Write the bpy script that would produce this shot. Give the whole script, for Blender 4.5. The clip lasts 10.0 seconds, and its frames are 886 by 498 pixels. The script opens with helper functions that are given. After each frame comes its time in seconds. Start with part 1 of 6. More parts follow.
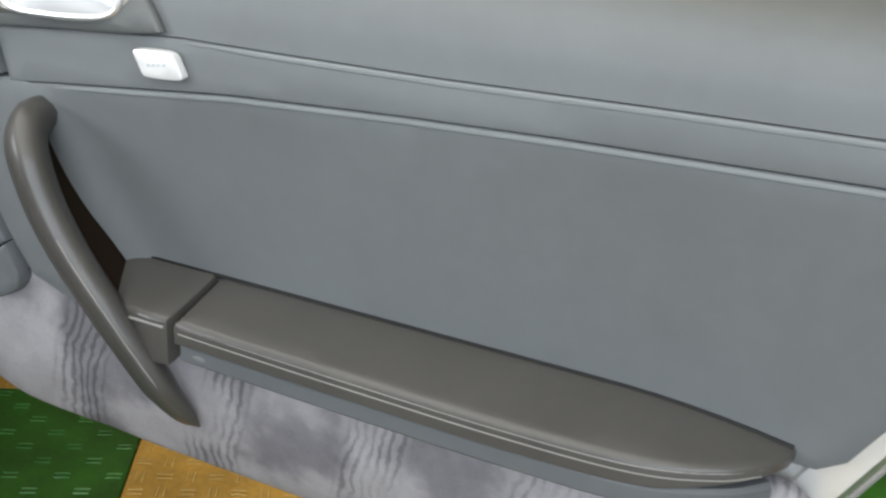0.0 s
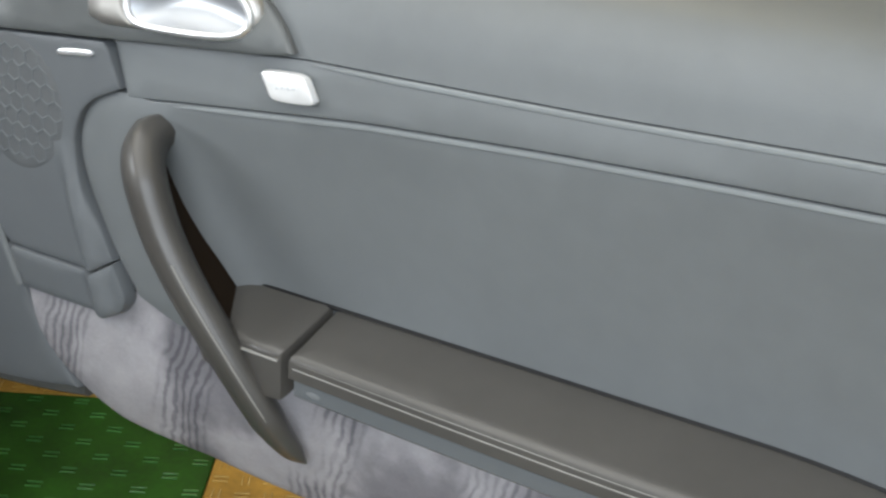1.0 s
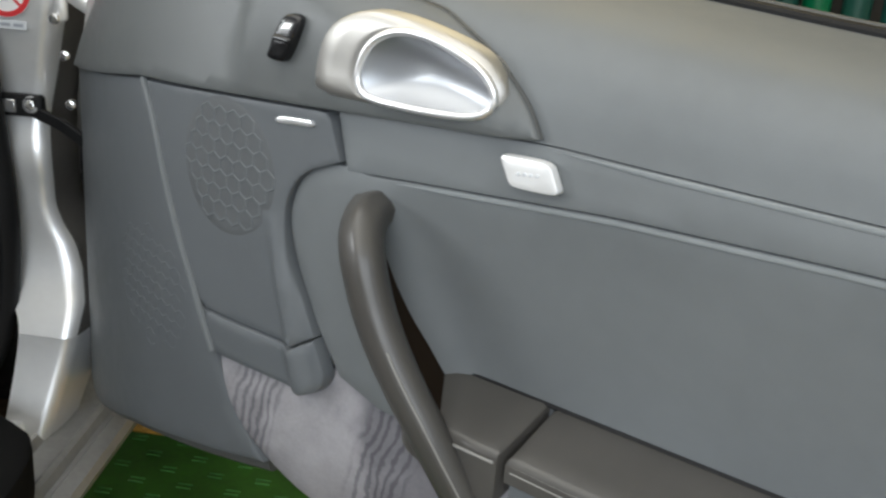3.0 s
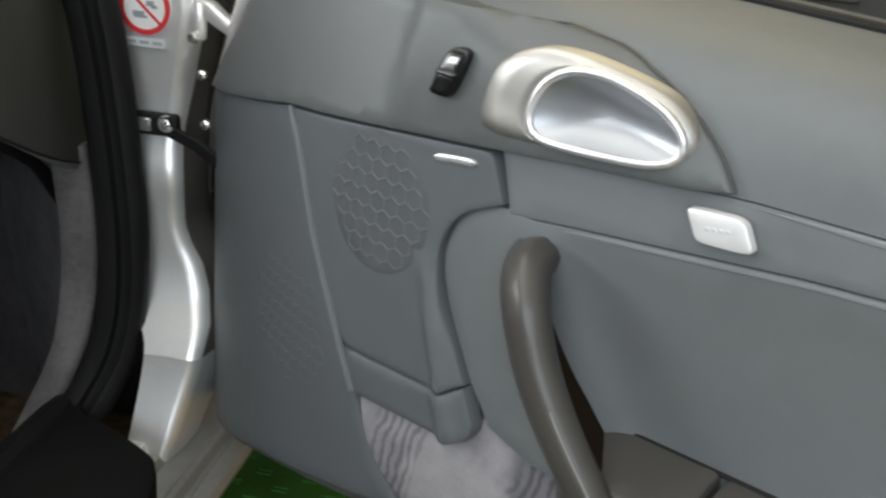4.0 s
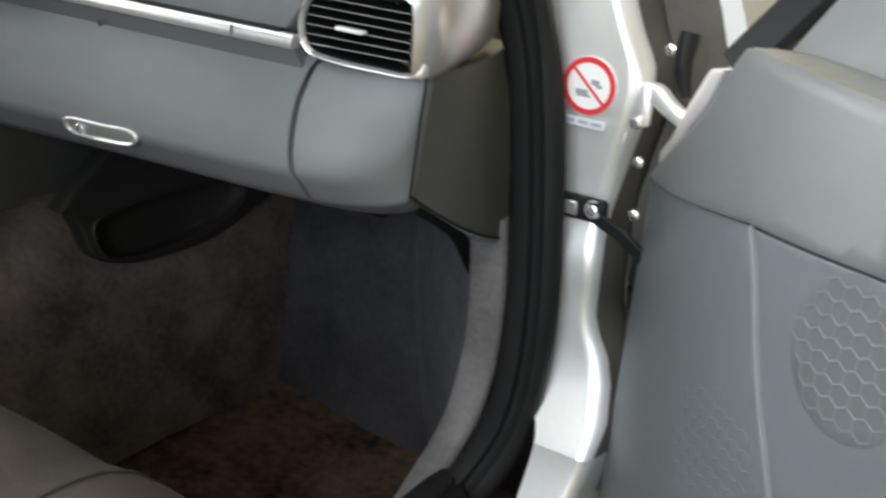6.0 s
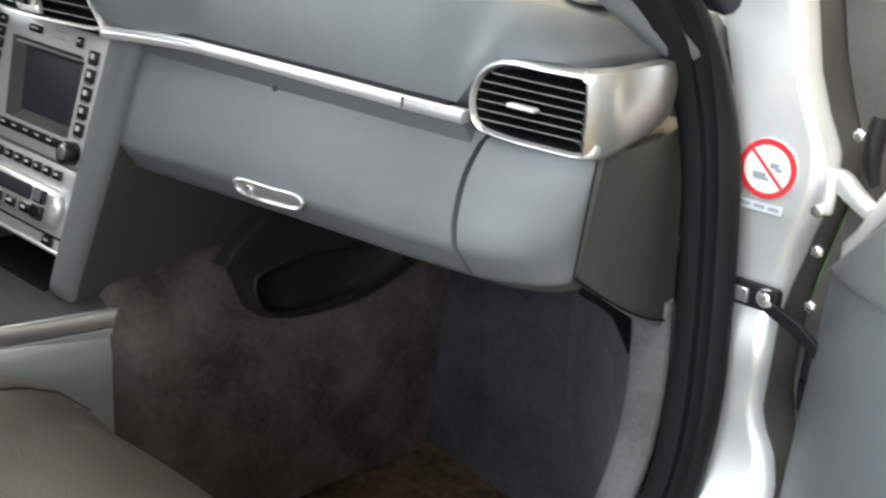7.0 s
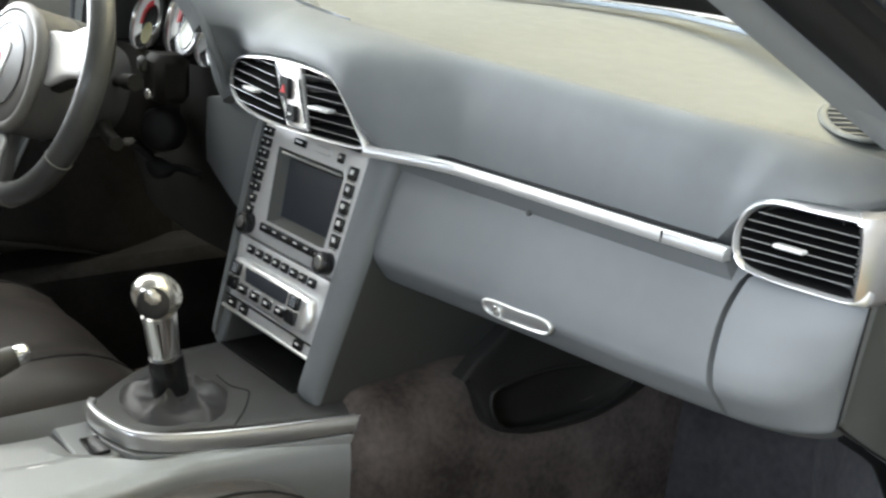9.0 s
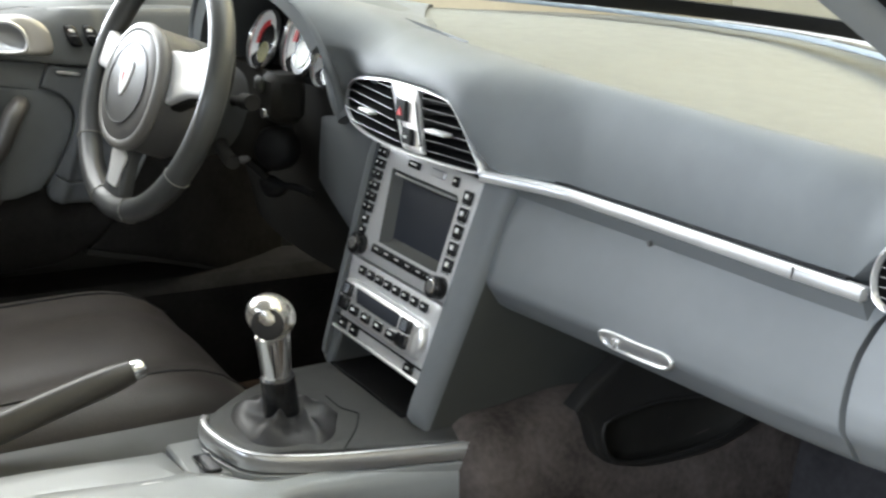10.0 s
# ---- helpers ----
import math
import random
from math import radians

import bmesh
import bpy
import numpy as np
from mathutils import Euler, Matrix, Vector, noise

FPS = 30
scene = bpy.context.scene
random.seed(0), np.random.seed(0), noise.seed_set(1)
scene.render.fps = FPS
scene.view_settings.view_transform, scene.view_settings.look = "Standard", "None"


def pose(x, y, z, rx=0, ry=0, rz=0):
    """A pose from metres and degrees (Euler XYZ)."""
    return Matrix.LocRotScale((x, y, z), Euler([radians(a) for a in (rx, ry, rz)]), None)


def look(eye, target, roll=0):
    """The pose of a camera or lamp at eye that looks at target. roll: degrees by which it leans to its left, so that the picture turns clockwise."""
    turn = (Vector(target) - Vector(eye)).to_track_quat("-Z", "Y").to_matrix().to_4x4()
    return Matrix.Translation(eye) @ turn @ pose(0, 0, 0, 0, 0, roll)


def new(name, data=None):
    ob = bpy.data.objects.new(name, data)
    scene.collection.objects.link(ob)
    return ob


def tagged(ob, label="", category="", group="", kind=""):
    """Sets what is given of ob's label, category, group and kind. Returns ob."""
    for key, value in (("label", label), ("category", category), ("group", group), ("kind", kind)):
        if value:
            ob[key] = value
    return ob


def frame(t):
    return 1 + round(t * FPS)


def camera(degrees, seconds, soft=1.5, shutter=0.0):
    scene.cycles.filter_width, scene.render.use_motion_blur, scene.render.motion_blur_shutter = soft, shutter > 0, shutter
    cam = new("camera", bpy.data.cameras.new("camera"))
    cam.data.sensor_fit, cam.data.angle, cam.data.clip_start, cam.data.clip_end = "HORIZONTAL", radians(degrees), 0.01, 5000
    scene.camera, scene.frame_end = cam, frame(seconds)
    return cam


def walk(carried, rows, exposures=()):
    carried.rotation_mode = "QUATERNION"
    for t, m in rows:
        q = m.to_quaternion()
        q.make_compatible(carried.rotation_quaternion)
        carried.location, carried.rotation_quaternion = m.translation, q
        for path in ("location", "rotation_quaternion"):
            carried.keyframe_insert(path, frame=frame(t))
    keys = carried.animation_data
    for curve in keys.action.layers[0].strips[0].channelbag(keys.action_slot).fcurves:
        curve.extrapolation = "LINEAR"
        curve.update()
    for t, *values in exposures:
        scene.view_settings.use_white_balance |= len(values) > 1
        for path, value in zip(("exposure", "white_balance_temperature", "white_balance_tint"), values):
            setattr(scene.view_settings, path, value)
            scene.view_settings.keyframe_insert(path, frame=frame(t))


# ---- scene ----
from mathutils.geometry import delaunay_2d_cdt

cam = camera(44.3, 10.0, soft=2.4, shutter=0.4)
PATH = [
    (0, (1.365, -0.825, 0.903), (1.507, 1.001, 0.098), 3.4),
    (0.5, (1.338, -0.801, 0.901), (1.467, 1.03, 0.107), 4.2),
    (1, (1.313, -0.779, 0.902), (1.364, 1.055, 0.105), 4.4),
    (1.5, (1.291, -0.766, 0.905), (1.291, 1.076, 0.127), 4.8),
    (2, (1.275, -0.752, 0.908), (1.219, 1.1, 0.156), 4.8),
    (2.5, (1.252, -0.738, 0.909), (1.149, 1.115, 0.163), 5.0),
    (3.8, (1.192, -0.689, 0.911), (0.918, 1.143, 0.156), 5.0),
    (4, (1.177, -0.682, 0.914), (0.866, 1.144, 0.161), 5.1),
    (4.5, (1.145, -0.686, 0.921), (0.784, 1.137, 0.181), 5.8),
    (5, (1.124, -0.67, 0.924), (0.588, 1.117, 0.203), 4.7),
    (5.5, (1.111, -0.634, 0.927), (0.372, 1.07, 0.185), 4.8),
    (6, (1.094, -0.603, 0.93), (0.151, 0.996, 0.186), 5.2),
    (7.5, (1.052, -0.584, 0.962), (-0.214, 0.811, 0.292), 4.8),
    (8, (1.042, -0.586, 0.969), (-0.317, 0.739, 0.34), 4.5),
    (8.5, (1.034, -0.596, 0.979), (-0.389, 0.675, 0.379), 4.3),
    (9, (1.026, -0.606, 0.982), (-0.455, 0.606, 0.401), 4.2),
    (9.5, (1.015, -0.612, 0.985), (-0.521, 0.534, 0.414), 3.8),
    (10, (1.0, -0.61, 0.99), (-0.59, 0.46, 0.418), 3.9),
]

walk(cam, [(t, look(eye, target, roll)) for t, eye, target, roll in PATH], exposures=[(0, -0.38, 6560, 10), (1.5, -0.34, 6560, 10), (2.5, -0.50, 6600, 10), (4, -0.74, 6680, 10), (4.5, -0.78, 6680, 10), (5, -0.58, 6680, 10), (5.5, -0.28, 6660, 10), (6, 0.12, 6640, 10), (7.5, 0.64, 6450, 10), (8, 0.65, 6420, 10), (8.5, 0.62, 6380, 10), (9, 0.68, 6340, 10), (10, 0.72, 6280, 10)])

# ---- world, light ----
GROUND = 0.03
world = bpy.data.worlds.new("sky")
scene.world = world
world.use_nodes = True
wn = world.node_tree
sky = wn.nodes.new("ShaderNodeTexSky")
sky.sky_type, sky.sun_disc = "NISHITA", False
sky.sun_elevation, sky.sun_rotation = radians(48), radians(178)
wn.links.new(sky.outputs[0], wn.nodes["Background"].inputs[0])
wn.nodes["Background"].inputs[1].default_value = 0.12


def area(name, eye, target, sx, sy, watts, colour):
    data = bpy.data.lights.new(name, "AREA")
    data.shape, data.size, data.size_y, data.energy, data.color = "RECTANGLE", sx, sy, watts, colour
    ob = new(name, data)
    ob.matrix_world = look(eye, target)
    return ob


# daylight through the open workshop front, added unseen panels of roof light, sun on the yard
area("gate_daylight", (0.8, -3.6, 1.75), (0.0, 0.0, 0.85), 3.6, 1.7, 150, (0.84, 0.92, 1.0))
area("roof_light", (-1.5, -1.0, 2.82), (-1.5, -0.95, 0), 5.4, 4.2, 250, (0.94, 0.965, 1.0))
area("roof_light", (0.0, 2.9, 2.82), (0.0, 2.85, 0), 4.2, 3.6, 120, (1.0, 0.86, 0.54))
# Added fill for dash and wheel; the west wall has no window
area("west_fill", (-4.7, -0.9, 1.75), (-0.2, -0.1, 0.8), 4.0, 1.3, 350, (0.88, 0.94, 1.0))
sun = new("sun", bpy.data.lights.new("sun", "SUN"))
sun.data.energy, sun.data.angle, sun.data.color = 2.2, radians(0.5), (1.0, 0.96, 0.9)
sun.matrix_world = look((1.0, -10.0, 11.0), (0.6, 0.0, 0.0))


# ---- materials ----
def mat(name, base, rough=0.5, metal=0.0, vary=0.12, grain=0.0, grain_size=900.0, blotch=9.0, tint=None, coat=0.0, spec=0.5, emit=0.0, sheen=0.0, rough_vary=0.08, cells=False):
    """A surface with blotches of colour at two scales, varied gloss and a fine relief."""
    m = bpy.data.materials.new(name)
    m.use_nodes = True
    nt = m.node_tree
    b = nt.nodes["Principled BSDF"]
    co = nt.nodes.new("ShaderNodeTexCoord").outputs["Object"]

    def noise_node(scale, detail=3.0):
        n = nt.nodes.new("ShaderNodeTexNoise")
        n.inputs["Scale"].default_value, n.inputs["Detail"].default_value = scale, detail
        nt.links.new(co, n.inputs["Vector"])
        return n.outputs["Fac"]

    big, small = noise_node(blotch), noise_node(blotch * 11, 4.0)
    mixed = nt.nodes.new("ShaderNodeMath")
    mixed.operation = "MULTIPLY_ADD"
    mixed.inputs[1].default_value = 0.45
    nt.links.new(small, mixed.inputs[0])
    nt.links.new(big, mixed.inputs[2])
    ramp = nt.nodes.new("ShaderNodeValToRGB")
    lo = [max(0.0, c * (1 - vary)) for c in base]
    hi = [min(1.0, c * (1 + vary)) for c in (tint or base)]
    ramp.color_ramp.elements[0].position, ramp.color_ramp.elements[1].position = 0.5, 0.95
    ramp.color_ramp.elements[0].color, ramp.color_ramp.elements[1].color = (*lo, 1), (*hi, 1)
    nt.links.new(mixed.outputs[0], ramp.inputs[0])
    nt.links.new(ramp.outputs[0], b.inputs["Base Color"])
    rr = nt.nodes.new("ShaderNodeMapRange")
    rr.inputs["To Min"].default_value, rr.inputs["To Max"].default_value = max(0.02, rough - rough_vary), min(1, rough + rough_vary)
    nt.links.new(small, rr.inputs["Value"])
    nt.links.new(rr.outputs[0], b.inputs["Roughness"])
    b.inputs["Metallic"].default_value = metal
    b.inputs["Specular IOR Level"].default_value = spec
    b.inputs["Coat Weight"].default_value = coat
    b.inputs["Coat Roughness"].default_value = 0.1
    b.inputs["Sheen Weight"].default_value = sheen
    if emit:
        b.inputs["Emission Color"].default_value, b.inputs["Emission Strength"].default_value = (*base, 1), emit
    if grain:
        if cells:
            n = nt.nodes.new("ShaderNodeTexVoronoi")
            n.inputs["Scale"].default_value = grain_size
            nt.links.new(co, n.inputs["Vector"])
            out = n.outputs["Distance"]
        else:
            out = noise_node(grain_size, 2.0)
        bump = nt.nodes.new("ShaderNodeBump")
        bump.inputs["Strength"].default_value, bump.inputs["Distance"].default_value = grain, 0.0006
        nt.links.new(out, bump.inputs["Height"])
        nt.links.new(bump.outputs[0], b.inputs["Normal"])
    return m


LEATHER = mat("grey_leather", (0.138, 0.148, 0.153), 0.5, spec=0.36, vary=0.08, grain=0.08, grain_size=1100, cells=True, blotch=5)
PLASTIC = mat("grey_plastic", (0.105, 0.114, 0.122), 0.5, vary=0.07, grain=0.2, grain_size=1100, blotch=6)
GLOVE = mat("pale_grey_plastic", (0.158, 0.167, 0.175), 0.45, vary=0.06, grain=0.18, grain_size=1100, blotch=6)
DARKPLASTIC = mat("dark_grey_plastic", (0.066, 0.067, 0.064), 0.55, vary=0.1, grain=0.2, grain_size=1100)
TAUPE = mat("taupe_leather", (0.064, 0.060, 0.055), 0.42, vary=0.1, grain=0.12, grain_size=1200, cells=True, coat=0.2)
SEATLEATHER = mat("brown_grey_seat_leather", (0.050, 0.043, 0.038), 0.40, vary=0.12, grain=0.35, grain_size=500, cells=True)
CARPET = mat("lilac_grey_carpet", (0.13, 0.123, 0.124), 0.95, vary=0.35, grain=0.8, grain_size=1500, blotch=14, spec=0.1)
FLOORCARPET = mat("brown_grey_carpet", (0.088, 0.074, 0.068), 0.95, vary=0.5, grain=0.8, grain_size=1300, blotch=12, spec=0.1)
BLACK = mat("black_rubber", (0.012, 0.012, 0.0125), 0.55, vary=0.2, grain=0.1, spec=0.18)
BLACKGLOSS = mat("black_gloss_plastic", (0.012, 0.012, 0.013), 0.2, vary=0.2)
SATIN = mat("satin_aluminium", (0.95, 0.95, 0.955), 0.34, metal=0.82, vary=0.04, blotch=20, rough_vary=0.03)
SILVERPLASTIC = mat("silver_painted_plastic", (0.66, 0.66, 0.67), 0.38, metal=0.45, vary=0.05, rough_vary=0.03, grain=0.06, grain_size=1600)
KNOB = mat("worn_silver_knob", (0.80, 0.775, 0.72), 0.24, metal=0.85, vary=0.12, blotch=60, rough_vary=0.06)
CHROME = mat("polished_chrome", (0.95, 0.95, 0.95), 0.16, metal=0.92, vary=0.03, rough_vary=0.02)
PAINT = mat("silver_car_paint", (0.84, 0.84, 0.835), 0.36, metal=0.58, vary=0.04, rough_vary=0.02, coat=0.5, grain=0.03, grain_size=3000)
# Outer sill's silver, darker because the open door's shade is in the colour
SILLSHADE = mat("shaded_silver_paint", (0.36, 0.355, 0.345), 0.5, metal=0.45, vary=0.15, blotch=14, grain=0.05, grain_size=2000)
STITCH = mat("pale_stitching", (0.24, 0.235, 0.22), 0.7, vary=0.1)
SCREEN = mat("dark_screen_glass", (0.030, 0.034, 0.044), 0.5, vary=0.1, spec=0.3)
WHITE = mat("white_print", (0.80, 0.80, 0.79), 0.5, vary=0.03)
RED = mat("red_print", (0.62, 0.03, 0.035), 0.5, vary=0.06)
GREYPRINT = mat("grey_print", (0.30, 0.32, 0.36), 0.6, vary=0.1)
GREEN = mat("green_floor_plastic", (0.018, 0.085, 0.008), 0.65, spec=0.25, vary=0.4, grain=0.2, grain_size=500, blotch=10)
YELLOW = mat("yellow_floor_plastic", (0.42, 0.24, 0.045), 0.6, spec=0.3, vary=0.3, grain=0.2, grain_size=500, blotch=10)
CREAM = mat("cream_painted_ceiling", (0.72, 0.66, 0.48), 0.8, vary=0.06)
WALLPAINT = mat("pale_wall_paint", (0.55, 0.52, 0.44), 0.8, vary=0.08, blotch=2)
GLASS = bpy.data.materials.new("window_glass")
GLASS.use_nodes = True
gb = GLASS.node_tree.nodes["Principled BSDF"]
gb.inputs["Base Color"].default_value, gb.inputs["Roughness"].default_value = (0.93, 0.97, 0.95, 1), 0.02
gb.inputs["Transmission Weight"].default_value, gb.inputs["IOR"].default_value = 1.0, 1.45

# ---- building helpers ----
BASE = {}
V3 = lambda *a: np.array(a, float)


def thing(name, base, label, category, group="", kind=""):
    ob = new(name)
    ob.empty_display_size = 0.05
    ob.location = base
    BASE[ob] = Vector(base)
    return tagged(ob, label, category, group, kind)


def part(name, vf, material, parent=None, label="", smooth=38):
    """One mesh object from (vertices, faces), in world places, under a thing or a part."""
    verts, faces = vf
    me = bpy.data.meshes.new(name)
    me.from_pydata([tuple(map(float, v)) for v in verts], [], [tuple(int(i) for i in f) for f in faces])
    bm = bmesh.new()
    bm.from_mesh(me)
    bmesh.ops.remove_doubles(bm, verts=bm.verts, dist=1e-6)
    bmesh.ops.recalc_face_normals(bm, faces=bm.faces)
    bm.to_mesh(me)
    bm.free()
    if smooth:
        me.shade_smooth()
        me.set_sharp_from_angle(angle=radians(smooth))
    me.materials.append(material)
    ob = new(name, me)
    if parent is not None:
        ob.parent = parent
        ob.matrix_parent_inverse = Matrix.Translation(-BASE.get(parent, Vector((0, 0, 0))))
    if label:
        tagged(ob, label)
    return ob


def join(*many):
    verts, faces = [], []
    for v, f in many:
        k = len(verts)
        verts += list(v)
        faces += [tuple(i + k for i in face) for face in f]
    return verts, faces


def curve(pts, n, closed=False):
    """A Catmull-Rom curve through pts, evenly resampled to n points."""
    p = np.array(pts, float)
    out = []
    m = len(p)
    for i in range(m if closed else m - 1):
        a, b, c, d = (p[(i - 1) % m], p[i], p[(i + 1) % m], p[(i + 2) % m]) if closed else (p[max(i - 1, 0)], p[i], p[i + 1], p[min(i + 2, m - 1)])
        for s in np.linspace(0, 1, 16, endpoint=False):
            out.append(0.5 * (2 * b + (c - a) * s + (2 * a - 5 * b + 4 * c - d) * s**2 + (3 * b - a - 3 * c + d) * s**3))
    out.append(p[0] if closed else p[-1])
    out = np.array(out)
    run = np.r_[0, np.cumsum(np.linalg.norm(np.diff(out, axis=0), axis=1))]
    at = np.linspace(0, run[-1], n + 1)[:-1] if closed else np.linspace(0, run[-1], n)
    return np.stack([np.interp(at, run, out[:, k]) for k in range(out.shape[1])], 1)


def line(pts, n):
    """A straight-sided line through pts, resampled to n points."""
    out = np.array(pts, float)
    run = np.r_[0, np.cumsum(np.linalg.norm(np.diff(out, axis=0), axis=1))]
    at = np.linspace(0, run[-1], n)
    return np.stack([np.interp(at, run, out[:, k]) for k in range(out.shape[1])], 1)


def sweep(path, profile, up=(0, 0, 1), closed=False, scale=None):
    """A profile of (side, up) points along a path."""
    p = np.array(path, float)
    prof = np.array(profile, float)
    n, k = len(p), len(prof)
    verts, faces = [], []
    for i in range(n):
        t = p[(i + 1) % n] - p[i - 1] if closed else p[min(i + 1, n - 1)] - p[max(i - 1, 0)]
        t = t / np.linalg.norm(t)
        u = np.array(up[i] if np.ndim(up) == 2 else up, float)
        side = np.cross(t, u)
        side /= np.linalg.norm(side)
        u = np.cross(side, t)
        s = np.broadcast_to(1.0 if scale is None else scale[i], 2) if scale is None or np.ndim(scale[i]) == 0 else scale[i]
        verts += [p[i] + side * a * s[0] + u * b * s[1] for a, b in prof]
    for i in range(n if closed else n - 1):
        j = (i + 1) % n
        faces += [(i * k + a, i * k + (a + 1) % k, j * k + (a + 1) % k, j * k + a) for a in range(k)]
    if not closed:
        faces += [tuple(range(k))[::-1], tuple((n - 1) * k + a for a in range(k))]
    return verts, faces


def ring(a, b, n=12):
    return [(a * math.cos(2 * math.pi * i / n), b * math.sin(2 * math.pi * i / n)) for i in range(n)]


def tube(path, r, n=10, **more):
    return sweep(path, ring(r, r, n), **more)


def box_profile(a, b, r):
    return [(a - r, b), (a, b - r), (a, -b + r), (a - r, -b), (-a + r, -b), (-a, -b + r), (-a, b - r), (-a + r, b)]


def rings(loops, closed=True, caps=True):
    """A skin over loops of equal length."""
    k = len(loops[0])
    verts = [v for loop in loops for v in loop]
    faces = []
    for i in range(len(loops) - 1):
        faces += [(i * k + a, i * k + (a + 1) % k, (i + 1) * k + (a + 1) % k, (i + 1) * k + a) for a in range(k if closed else k - 1)]
    if caps and closed:
        faces += [tuple(range(k))[::-1], tuple((len(loops) - 1) * k + a for a in range(k))]
    return verts, faces


def solid(fn, us, vs, back):
    """A curved sheet fn(u, v) with a back face moved by the vector back, closed round the rim."""
    nu, nv = len(us), len(vs)
    front = [fn(u, v) for u in us for v in vs]
    verts = front + [np.array(p) + np.array(back(p) if callable(back) else back) for p in front]
    o = nu * nv
    faces = []
    for i in range(nu - 1):
        for j in range(nv - 1):
            a, b, c, d = i * nv + j, (i + 1) * nv + j, (i + 1) * nv + j + 1, i * nv + j + 1
            faces += [(a, b, c, d), (o + d, o + c, o + b, o + a)]
    rim = [i * nv for i in range(nu)] + [(nu - 1) * nv + j for j in range(1, nv)] + [i * nv + nv - 1 for i in range(nu - 2, -1, -1)] + [j for j in range(nv - 2, 0, -1)]
    faces += [(rim[i], rim[(i + 1) % len(rim)], o + rim[(i + 1) % len(rim)], o + rim[i]) for i in range(len(rim))]
    return verts, faces


def inset(loop, d):
    p = np.array(loop, float)
    t = np.roll(p, -1, 0) - np.roll(p, 1, 0)
    n = np.stack([-t[:, 1], t[:, 0]], 1) / (np.linalg.norm(t, axis=1)[:, None] + 1e-12)
    area2 = np.sum(p[:, 0] * np.roll(p[:, 1], -1) - np.roll(p[:, 0], -1) * p[:, 1])
    return p + n * d * (1 if area2 > 0 else -1)


def inside(pt, loop):
    x, y = pt
    hit = False
    for (x0, y0), (x1, y1) in zip(loop, np.roll(loop, -1, 0)):
        if (y0 > y) != (y1 > y) and x < (x1 - x0) * (y - y0) / (y1 - y0) + x0:
            hit = not hit
    return hit


def drape(outline, surf, depth=0.01, r=0.003, step=0.012, holes=()):
    """A panel of any outline laid on a surface surf(a, b, height), with rounded rims and thickness."""
    loop = np.array(outline, float)
    k = len(loop)
    loops = [(inset(loop, r), -depth), (loop, -depth), (loop, -r), (inset(loop, 0.3 * r), -0.3 * r), (inset(loop, r) + 4e-5 * np.sin(np.arange(2 * k) * 12.9).reshape(k, 2), 0.0)]
    verts, faces = rings([[surf(a, b, h) for a, b in lp] for lp, h in loops], caps=False)
    inner = loops[-1][0]
    lo, hi = inner.min(0), inner.max(0)
    pts = [tuple(q) for q in inner]
    edges = [(i, (i + 1) % k) for i in range(k)]
    for hole in holes:
        o = len(pts)
        pts += [tuple(q) for q in hole]
        edges += [(o + i, o + (i + 1) % len(hole)) for i in range(len(hole))]
    tight = inset(inner, 0.35 * step)
    wide = [inset(np.array(h), -0.35 * step) for h in holes]
    for a in np.arange(lo[0] + step / 2, hi[0], step):
        for b in np.arange(lo[1] + step / 2, hi[1], step):
            if inside((a, b), tight) and not any(inside((a, b), h) for h in wide):
                pts.append((a, b))
    vv, _, ff, *_ = delaunay_2d_cdt([Vector(q) for q in pts], edges, [], 0, 1e-7)
    o = len(verts)
    verts += [surf(q.x, q.y, 0.0) for q in vv]
    for face in ff:
        c = np.mean([vv[i] for i in face], 0)
        if inside(c, inner) and not any(inside(c, h) for h in holes):
            faces.append(tuple(o + i for i in face))
            faces.append(tuple(o + len(vv) + i for i in face)[::-1])
    verts += [surf(q.x, q.y, -depth) for q in vv]
    return verts, faces


def cbox(c, ax, h, r=0.002):
    """A box at c with axes ax (three unit vectors), half sizes h and chamfered edges."""
    c, ax, h = np.array(c, float), np.array(ax, float), np.array(h, float)
    r = min(r, *(h * 0.9))
    verts, index = [], {}
    for s in [(x, y, z) for x in (-1, 1) for y in (-1, 1) for z in (-1, 1)]:
        for k in range(3):
            q = np.array(s) * (h - r)
            q[k] = s[k] * h[k]
            index[s, k] = len(verts)
            verts.append(c + q @ ax)
    faces = []
    for k in range(3):
        a, b = [j for j in range(3) if j != k]
        for sg in (-1, 1):
            f = []
            for x, y in ((-1, -1), (1, -1), (1, 1), (-1, 1)):
                s = [0, 0, 0]
                s[k], s[a], s[b] = sg, x, y
                f.append(index[tuple(s), k])
            faces.append(tuple(f))
        for x in (-1, 1):
            for y in (-1, 1):
                s0, s1 = [0, 0, 0], [0, 0, 0]
                s0[k], s1[k] = -1, 1
                s0[a] = s1[a] = x
                s0[b] = s1[b] = y
                faces.append((index[tuple(s0), a], index[tuple(s1), a], index[tuple(s1), b], index[tuple(s0), b]))
    for s in {key[0] for key in index}:
        faces.append((index[s, 0], index[s, 1], index[s, 2]))
    return verts, faces


XYZ = np.eye(3)


